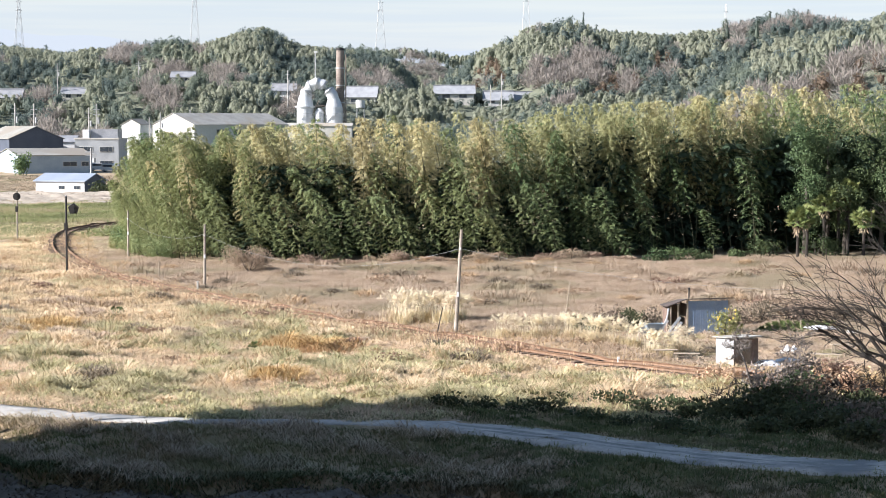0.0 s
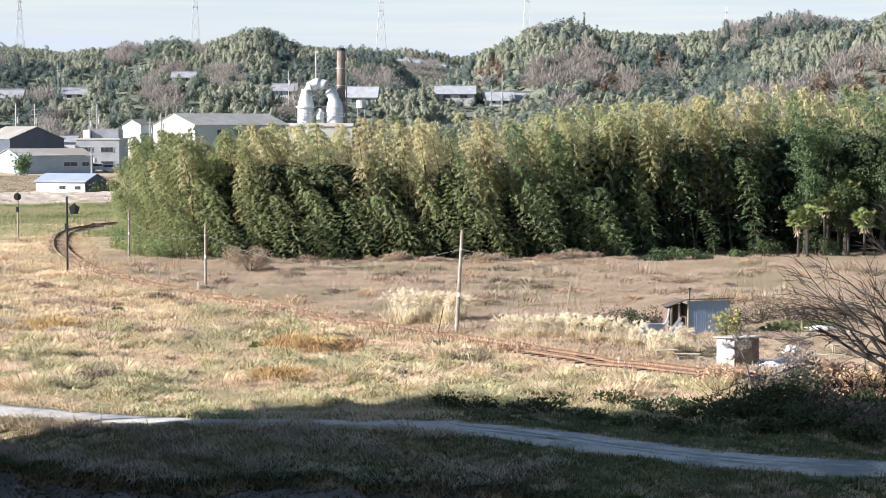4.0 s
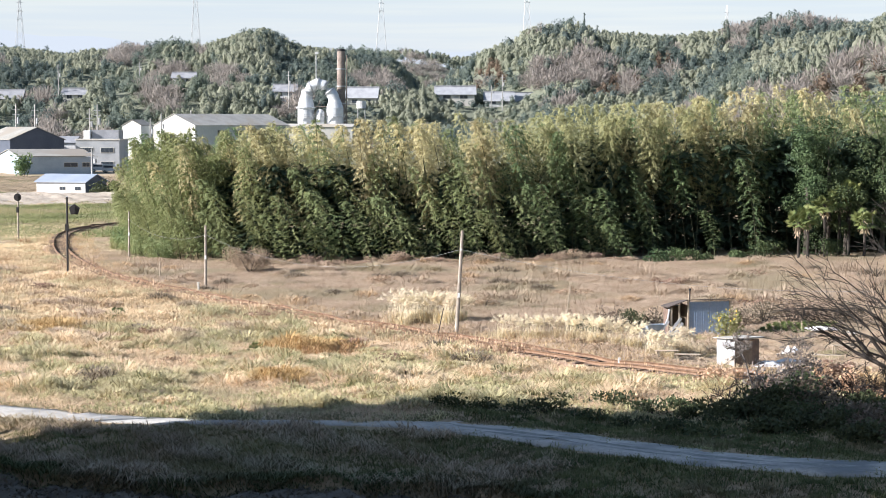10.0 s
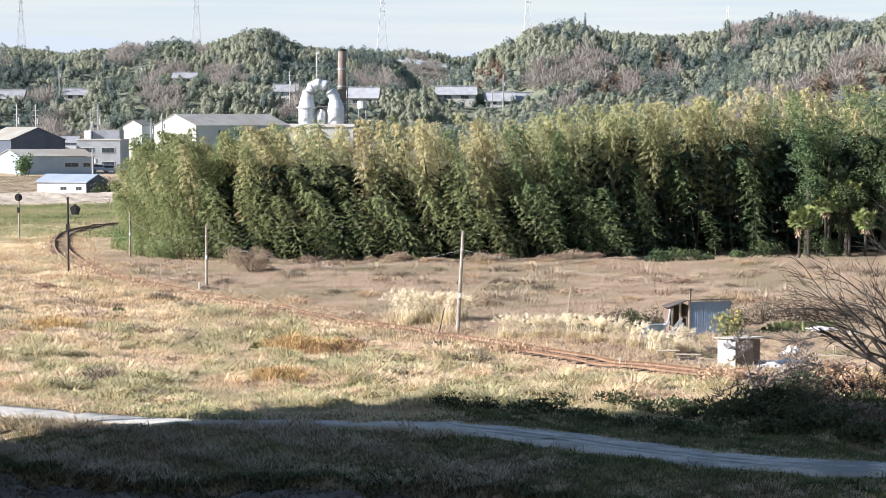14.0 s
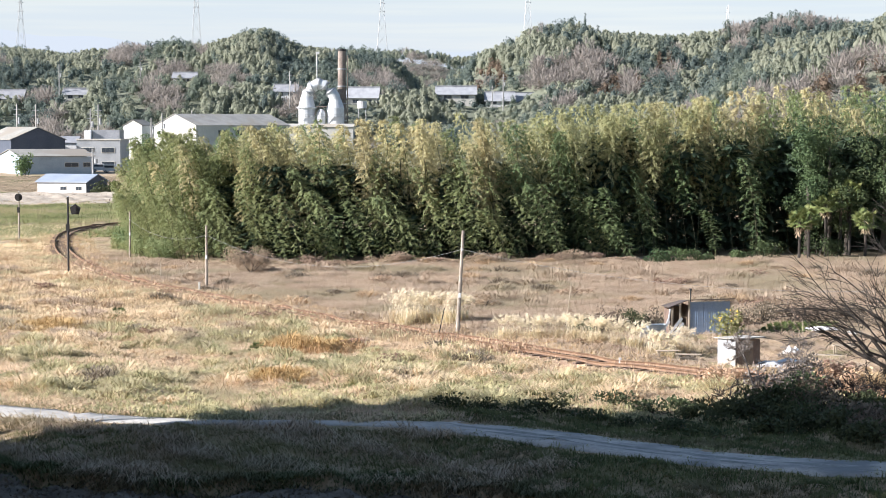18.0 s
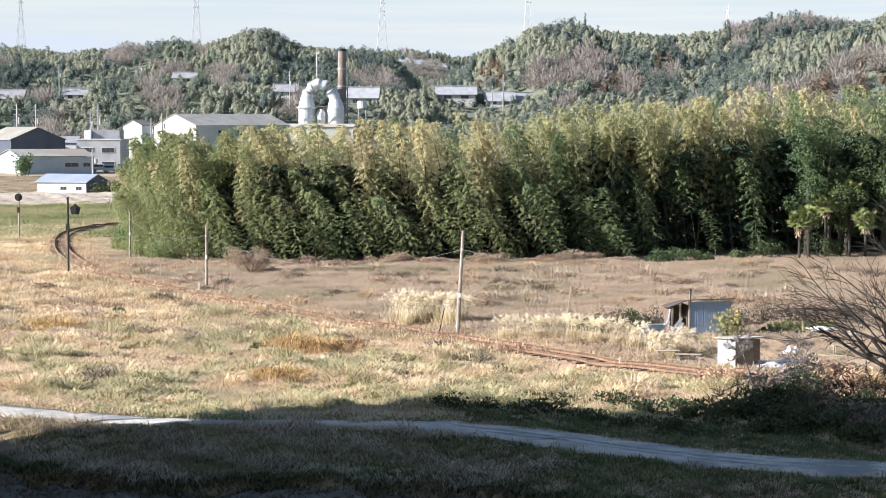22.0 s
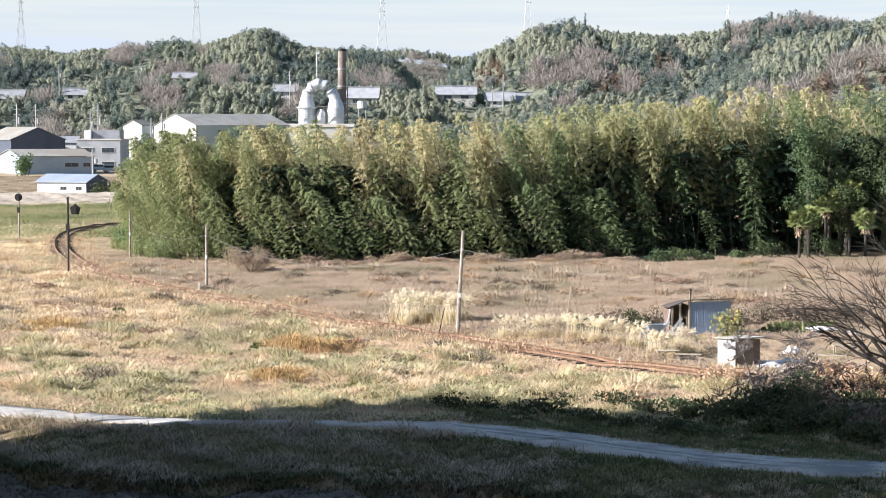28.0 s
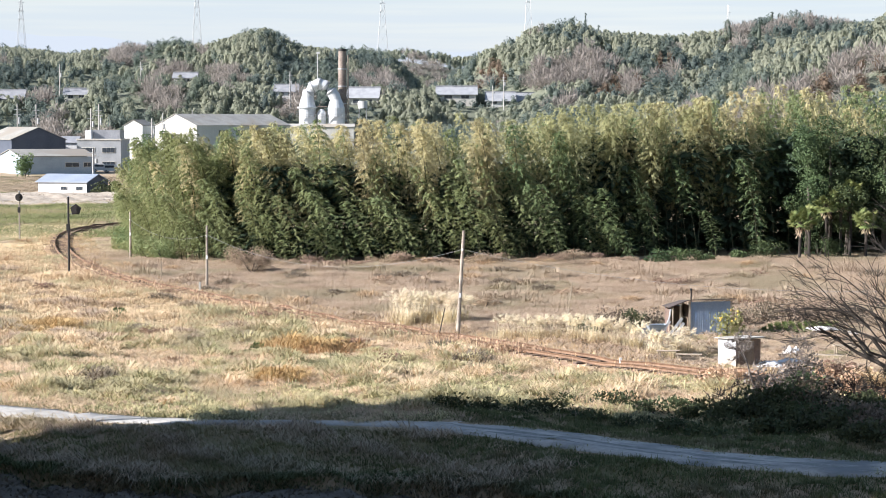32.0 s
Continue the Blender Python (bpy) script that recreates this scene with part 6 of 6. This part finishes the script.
def dug_soil():
    """Rough tilled soil below the lip of the bank."""
    r = np.random.default_rng(55)
    n = 9000
    x = r.uniform(-17, 17, n)
    y = lane_y(x) - 8.3 - r.uniform(0, 6.5, n)
    ok = lane_y(x) - y + 0.5 * wave(x, y, 9) > 9.2
    x, y = x[ok], y[ok]
    n = len(x)
    p = np.stack([x, y, height(x, y) + 0.2], 1)
    u = unit(r.normal(size=(n, 3)) * [1, 1, 0.35]) * r.uniform(0.05, 0.16, (n, 1))
    w = unit(np.cross(u, r.normal(size=(n, 3)))) * r.uniform(0.03, 0.09, (n, 1))
    gx, gq = np.meshgrid(np.linspace(-20, 20, 161), np.linspace(0, 9, 46))
    gy = lane_y(gx) - 8.0 - gq
    sunk = np.where(lane_y(gx) - gy + 0.5 * wave(gx, gy, 9) < 9.3, 0.9, 0)
    gv = np.stack([gx, gy, height(gx, gy) - sunk + 0.17 + 0.04 * wave(gx, gy, 1.7)], 2).reshape(-1, 3)
    i = (np.arange(45)[:, None] * 161 + np.arange(160)).ravel()
    tagged(mesh_part("soil_bed", fast_mesh("soil_bed", gv, np.concatenate([np.stack([i, i + 1, i + 162], 1), np.stack([i, i + 162, i + 161], 1)])), M_SOIL), "dark tilled soil below the bank", "soil", kind="structure")
    tagged(mesh_part("soil_clods", fast_mesh("soil_clods", *diamonds(p - u * 0.5, u, w)), M_SOIL), "dark crumbly tilled soil below the bank", "soil", kind="stuff")


dug_soil()


# ---- garden ----
def tool_shed():
    ob = thing("tool_shed", pose(12.66, 102.9, on(12.7, 103), 0, 0, 6), "blue-grey corrugated tin shed with one open side", "shed")
    # front wall of ribbed sheets
    for i in range(6):
        x0 = 0.06 + i * 0.36
        bm = boxes((x0, x0 + 0.352, -0.012, 0.012, 0.0, 1.80))
        for k in range(3):
            box(bm, x0 + 0.04 + k * 0.12, x0 + 0.075 + k * 0.12, -0.028, -0.008, 0.0, 1.80)
        part("sheet", bm, M_SHED, ob)
    part("back_wall", boxes((-0.9, 2.22, 1.66, 1.70, 0, 1.50)), M_SHED, ob)
    part("side_wall", boxes((2.19, 2.22, 0.03, 1.66, 0, 1.7)), M_SHED, ob)
    # bay walls in dark sleeper timber: the interior's shade is painted in
    part("side_wall", boxes((-0.92, -0.89, 0.35, 1.66, 0, 1.35)), M_SLEEPER, ob, "timber wall darkened for the shade in the open bay")
    part("partition", boxes((0.0, 0.03, 0.03, 1.66, 0, 1.6)), M_SLEEPER, ob)
    part("back_panel", boxes((-0.88, -0.01, 1.60, 1.65, 0, 1.45)), M_SLEEPER, ob)
    for x, y, h in ((0.02, -0.02, 1.82), (2.2, 0.0, 1.82), (0.02, 1.62, 1.6), (2.2, 1.62, 1.6), (-0.82, 0.12, 1.48), (-0.45, 0.05, 1.62)):
        part("post", boxes((x - 0.04, x + 0.04, y - 0.04, y + 0.04, -0.1, h)), M_WOOD, ob, "pale weathered post")
    for q, nm in (([(-0.06, -0.22, 1.88), (2.4, -0.22, 1.93), (2.4, 1.9, 1.72), (-0.06, 1.9, 1.68)], "dark flat tin roof"), ([(-1.05, -0.1, 1.50), (-0.07, -0.2, 1.88), (-0.07, 1.9, 1.68), (-1.05, 1.8, 1.42)], "sloping tin roof of the open bay")):
        bm = bmesh.new()
        lo, hi = [bm.verts.new(p) for p in q], [bm.verts.new((a, b, c + 0.045)) for a, b, c in q]
        bm.faces.new(lo[::-1])
        bm.faces.new(hi)
        for k in range(4):
            bm.faces.new((lo[k], lo[(k + 1) % 4], hi[(k + 1) % 4], hi[k]))
        part("roof", bm, M_RUSTROOF, ob, nm)
    part("stove_pipe", tubes(([(0.5, 1.75, 1.4), (0.5, 1.75, 2.25)], 0.035), ([(0.5, 1.75, 2.23), (0.5, 1.75, 2.34)], 0.07), sides=7), M_BLACK, ob)
    for a, b, h in ((-1.0, -0.2, 1.3), (-0.75, -0.35, 1.0), (-1.5, -0.1, 1.1)):
        t = thing("leaning_plank", pose(12.66 + a - 0.2, 102.6 + b, on(12.2, 102.6), 0, 38, 0), "pale plank leaning at the open side of the shed", "plank", "planks beside the shed")
        part("board", boxes((-0.07, 0.07, -0.015, 0.015, 0.0, h), bevel=0.004), M_WASH, t)


tool_shed()


def storage_box():
    ob = thing("storage_hut", pose(13.45, 90.6, on(13.5, 90.6), 0, 0, 30), "small white-washed hut with a grey board roof", "hut")
    # dark boards put the shade of the sunless front into its colour
    for i in range(7):
        part("front_board", boxes((-0.7 + i * 0.2, -0.51 + i * 0.2, -0.65, -0.62, 0, 1.22)), M_SLEEPER, ob, "weathered board, darkened for the hut's shaded front")
    for i in range(6):
        part("side_board", boxes((-0.72, -0.70, -0.65 + i * 0.217, -0.44 + i * 0.217, 0, 1.22)), M_WASH, ob, "white-washed board")
    part("back_wall", boxes((-0.69, 0.69, 0.62, 0.65, 0, 1.15)), M_GREY, ob)
    part("right_wall", boxes((0.67, 0.70, -0.61, 0.61, 0, 1.18)), M_GREY, ob)
    bm = boxes((-0.85, 0.85, -0.8, 0.78, 0, 0.04))
    bmesh.ops.rotate(bm, verts=bm.verts, matrix=Matrix.Rotation(radians(-3), 3, "X"))
    bmesh.ops.translate(bm, verts=bm.verts, vec=(0, 0, 1.25))
    part("roof", bm, M_ROOF, ob, "weathered grey board roof")


storage_box()


def wash_tub(x, y):
    """A pale blue tub on a stand with a board behind it."""
    ob = thing("wash_tub", pose(x, y, on(x, y), 0, 0, 12), "pale blue plastic tub on a low stand beside the shed", "tub")
    bm = bmesh.new()
    rings = []
    for grow, z in ((0.8, 0.42), (1.0, 0.72), (1.05, 0.72), (0.98, 0.70), (0.78, 0.46)):
        rings.append([bm.verts.new((sx * 0.52 * grow, sy * 0.3 * grow, z)) for sx, sy in ((-1, -1), (1, -1), (1, 1), (-1, 1))])
    for a, b in zip(rings, rings[1:]):
        for k in range(4):
            bm.faces.new((a[k], a[(k + 1) % 4], b[(k + 1) % 4], b[k]))
    bm.faces.new(rings[0][::-1])
    bm.faces.new(rings[-1])
    part("tub", bm, M_PALEBLUE, ob)
    for sx in (-1, 1):
        for sy in (-1, 1):
            part("leg", boxes((sx * 0.36 - 0.03, sx * 0.36 + 0.03, sy * 0.2 - 0.03, sy * 0.2 + 0.03, -0.05, 0.42)), M_WOOD, ob)
    sheet = thing("white_panel", pose(x - 0.62, y - 0.15, on(x - 0.6, y), -14, 8, 20), "white panel leaning against the tub", "panel")
    part("board", boxes((-0.22, 0.22, -0.015, 0.015, 0, 0.75), bevel=0.005), M_WASH, sheet)
    prop = thing("bent_rail", pose(x + 0.45, y + 0.1, on(x, y)), "pale bent rail standing beside the shed", "rail")
    part("rail", tubes(([(0, 0, 0), (0.05, 0, 0.6), (0.22, 0, 1.0), (0.3, 0, 1.5)], 0.05), sides=6), M_WASH, prop)
    for dx, dy, w, h in ((1.2, 0.1, 0.3, 0.3), (1.45, 0.35, 0.24, 0.36)):
        crate = thing("crate", pose(x + dx, y + dy, on(x + dx, y + dy), 0, 0, 15), "pale plastic crate in the open side of the shed", "crate", "crates in the shed")
        part("body", boxes((-w / 2, w / 2, -0.15, 0.15, 0, h), bevel=0.02), M_SHEET, crate)
        part("rim", boxes((-w / 2 - 0.015, w / 2 + 0.015, -0.165, 0.165, h, h + 0.03), bevel=0.008), M_WHITE, crate)


wash_tub(10.95, 102.7)


def bench(x, y, turn, w, label):
    ob = thing("plank_bench", pose(x, y, on(x, y), 0, 0, turn), label, "bench", "benches in the garden")
    for k in range(3):
        part("plank", boxes((-w / 2, w / 2, -0.2 + k * 0.14, -0.08 + k * 0.14, 0.42, 0.455), bevel=0.006), M_WOOD, ob)
    for sx in (-1, 1):
        for sy in (-1, 1):
            part("leg", boxes((sx * (w / 2 - 0.12) - 0.03, sx * (w / 2 - 0.12) + 0.03, sy * 0.14 - 0.03, sy * 0.14 + 0.03, -0.05, 0.42)), M_WOOD, ob)


bench(10.5, 93.2, 8, 1.1, "low weathered plank bench in dry grass")
bench(11.4, 92.6, -6, 1.2, "low weathered plank bench in dry grass")
bench(17.8, 92.4, -12, 1.4, "pale plank bench beside the bushes")
bench(19.2, 94.2, 10, 1.6, "pale plank bench beside the bushes")


def crumpled_sheet(x, y, w, d, h, seed, label, turn=0):
    n = 14
    g = np.linspace(-0.5, 0.5, n)
    a, b = np.meshgrid(g, g)
    r2 = np.clip(1 - (np.abs(a) ** 3 + np.abs(b) ** 3) * 8, 0, 1)
    z = h * r2 * (0.6 + 0.4 * wave(a * 10, b * 10, 4, seed)) + 0.03 + 0.04 * wave(a * 10, b * 10, 1.6, seed + 2)
    v = np.stack([a * w, b * d, np.maximum(z, 0.01)], 2).reshape(-1, 3)
    i = (np.arange(n - 1)[:, None] * n + np.arange(n - 1)).ravel()
    f = np.concatenate([np.stack([i, i + 1, i + n + 1], 1), np.stack([i, i + n + 1, i + n], 1)])
    ob = mesh_part("plastic_sheet", fast_mesh("plastic_sheet", v, f), M_SHEET)
    ob.matrix_world = pose(x, y, on(x, y) + 0.02, 0, 0, turn)
    sol = ob.modifiers.new("thickness", "SOLIDIFY")
    sol.thickness = 0.02
    return tagged(ob, label, "sheet", "sheets in the garden")


crumpled_sheet(19.9, 104.5, 1.5, 1.2, 0.16, 1, "white plastic sheet laid over a vegetable bed", 10)
crumpled_sheet(16.9, 96.6, 1.1, 0.9, 0.4, 6, "crumpled white plastic sheet over a garden heap", 50)
crumpled_sheet(11.2, 103.4, 1.2, 0.6, 0.4, 4, "pale plastic sheet over tools beside the shed", 5)
crumpled_sheet(21.4, 103.6, 0.8, 0.8, 0.15, 5, "white plastic sheet on the garden soil", 5)


def citrus():
    ob = leaf_heap("citrus_tree", 14.35, 101.0, 2.3, 1.4, 1.75, M_CITRUS, "small citrus tree with yellow fruit beside the shed", 300, 760, 0.13, 5, "tree")
    r = random.Random(4)
    m = surface("citrus_peel", (0.75, 0.52, 0.06), (0.85, 0.64, 0.12), 0.5, 4.0, 30.0, 0.1)
    for k in range(12):
        bm = bmesh.new()
        bmesh.ops.create_icosphere(bm, subdivisions=1, radius=0.042)
        fruit = part("fruit", bm, m, ob, "yellow citrus fruit")
        fruit.location = (r.uniform(-0.65, 0.6), r.uniform(-0.6, -0.2), r.uniform(0.8, 1.6))


citrus()


crumpled_sheet(14.75, 90.3, 1.5, 1.1, 0.32, 8, "pale blue-grey tarpaulin heaped beside the hut", 20)
crumpled_sheet(15.9, 91.2, 1.2, 0.9, 0.2, 9, "pale blue-grey tarpaulin heaped beside the hut", -15)
for i, (x, y) in enumerate(((16.3, 82.6), (17.4, 83.4), (18.2, 82.4), (15.6, 84.2), (17.0, 85.6), (12.3, 83.2), (11.6, 84.0))):
    leaf_heap("russet_weeds", x, y, 1.7, 1.3, 0.95, M_RUSTY if i != 4 else M_BRAMBLE, "russet heap of dead weeds at the garden's edge", 330 + i, 700, 0.13, 4, "weeds", "russet weeds round the garden")


def vegetable_beds():
    for i in range(4):
        x0, y0 = 16.4 + 0.5 * i, 104.2 + 1.0 * i
        ob = thing("vegetable_bed", pose(x0 + 1.6, y0, on(x0 + 1.6, y0), 0, 0, 4), "row of green vegetables in dark soil", "vegetables", "vegetable beds")
        part("soil", tubes(([(-1.7, 0, -0.05), (1.7, 0, -0.05)], 0.16), sides=8), M_EARTH, ob, "dark earth ridge")
        r = np.random.default_rng(400 + i)
        for k in range(9):
            n = 40
            p = np.zeros((n, 3)) + [-1.6 + k * 0.4, 0, 0.1]
            u = unit(r.normal(size=(n, 3)) * [1, 1, 0.6] + [0, 0, 0.7]) * r.uniform(0.14, 0.3, (n, 1))
            mesh_part("plant", fast_mesh("plant", *diamonds(p, u, unit(np.cross(u, r.normal(size=(n, 3)))) * 0.05)), M_PALM if i % 2 else M_SHRUB, ob)


vegetable_beds()


def stake(x, y, tall, lean, material=M_WOOD, label="thin wooden stake in the grass", r=0.02):
    ob = thing("stake", pose(x, y, on(x, y), 0, lean, 0), label, "stake", "stakes in the field")
    part("shaft", tubes(([(0, 0, -0.15), (0, 0, tall)], [r, r * 0.8]), sides=6), material, ob)


stake(6.2, 102.1, 2.9, 7, label="tall thin bamboo pole leaning in the pampas", r=0.03)
stake(-0.25, 104.6, 1.35, 12, M_BLACK, "thin black stake in the dry grass", 0.03)
stake(-20.3, 142.9, 1.2, 0, label="short wooden stake beside the track", r=0.04)
stake(-38.2, 150, 2.0, 3)
for x, y, h in ((9.9, 99.5, 1.0), (11.3, 100.4, 0.8), (12.0, 100.2, 0.75), (12.7, 100.6, 0.8), (13.6, 100.6, 0.7), (18.6, 103, 0.9), (21, 101, 0.8)):
    stake(x, y, h, 4 * math.sin(x * 3))


def marker_post(x, y, tall, material, label):
    ob = thing("marker_post", pose(x, y, on(x, y)), label, "post", "marker posts along the railway")
    part("shaft", boxes((-0.06, 0.06, -0.06, 0.06, -0.1, tall), bevel=0.012), material, ob)
    part("cap", boxes((-0.065, 0.065, -0.065, 0.065, tall, tall + 0.05), bevel=0.012), M_WHITE, ob)


marker_post(-16.3, 132.8, 0.55, M_CREAM, "squat pale concrete marker post beside the track")
marker_post(8.1, 91.3, 0.3, M_WHITE, "short white marker post beside the rail")
marker_post(11.55, 86.4, 0.3, M_WHITE, "short white marker post beside the rail")
marker_post(-44.5, 190, 1.0, M_CREAM, "pale concrete marker post at the field's edge")


# ---- parked vehicles before the office ----
def van(x, y, z, turn, paint, label):
    ob = thing("van", pose(x, y, z, 0, 0, turn), label, "van", "vans at the office")
    bm = bmesh.new()
    prof = [(-1.7, 0.35), (1.7, 0.35), (1.72, 0.95), (1.25, 1.15), (0.85, 1.85), (-1.6, 1.9), (-1.72, 1.2)]
    a, b = [bm.verts.new((p, -0.75, q)) for p, q in prof], [bm.verts.new((p, 0.75, q)) for p, q in prof]
    bm.faces.new(a)
    bm.faces.new(b[::-1])
    for k in range(7):
        bm.faces.new((a[k], b[k], b[(k + 1) % 7], a[(k + 1) % 7]))
    bmesh.ops.recalc_face_normals(bm, faces=bm.faces)
    body = part("body", bm, paint, ob)
    part("side_window", boxes((-1.4, 0.8, -0.772, -0.755, 1.2, 1.68)), M_PANE, body)
    for px in (-1.1, 1.1):
        for py in (-0.66, 0.66):
            w = part("wheel", tubes(([(px, py - 0.1, 0.3), (px, py + 0.1, 0.3)], 0.3), sides=14), M_BLACK, ob)
            part("rim", tubes(([(px, py - 0.115, 0.3), (px, py - 0.1, 0.3)], 0.17), sides=12), M_STEEL, w)


van(-79.5, 462, 0, 8, M_WHITE, "small white van parked before the office")
van(-75.2, 452, 0, -5, M_WHITE, "small white van parked before the office")
van(-83.6, 466, 0, 4, M_WHITE, "small white van parked before the office")


# ---- motions ----
def motions():
    """The wind in the bamboo: each plant rocks about its foot."""
    for n, (ob, x, y, lean, turn, size) in enumerate(SWAYING):
        r = random.Random(n)
        amp = r.uniform(0.45, 1.1)
        f1, f2, p1, p2 = r.uniform(0.22, 0.36), r.uniform(0.55, 0.85), r.uniform(0, 1.2), r.uniform(0, 6.28)
        rows = []
        for i in range(41):
            t = i * 0.8
            gust = 0.6 + 0.4 * math.sin(t * 0.45 - x * 0.06)
            a = amp * gust * (math.sin(6.283 * f1 * t - x * 0.12 + p1) + 0.45 * math.sin(6.283 * f2 * t + p2))
            b = 0.5 * amp * gust * math.sin(6.283 * f2 * t + p1 * 3)
            rows.append((t, pose(x, y, on(x, y) - 0.05, b, a, 0) @ pose(0, 0, 0, 0, 0, turn) @ pose(0, 0, 0, 0, lean, 0)))
        walk(ob, rows)
    for n, (ob, m) in enumerate(PAMPAS):
        r = random.Random(900 + n)
        f, p = r.uniform(0.4, 0.7), r.uniform(0, 6.28)
        walk(ob, [(i * 0.8, m @ pose(0, 0, 0, 0, 1.6 * math.sin(6.283 * f * i * 0.8 + p) * (0.6 + 0.4 * math.sin(i * 0.36)), 0)) for i in range(41)])


motions()
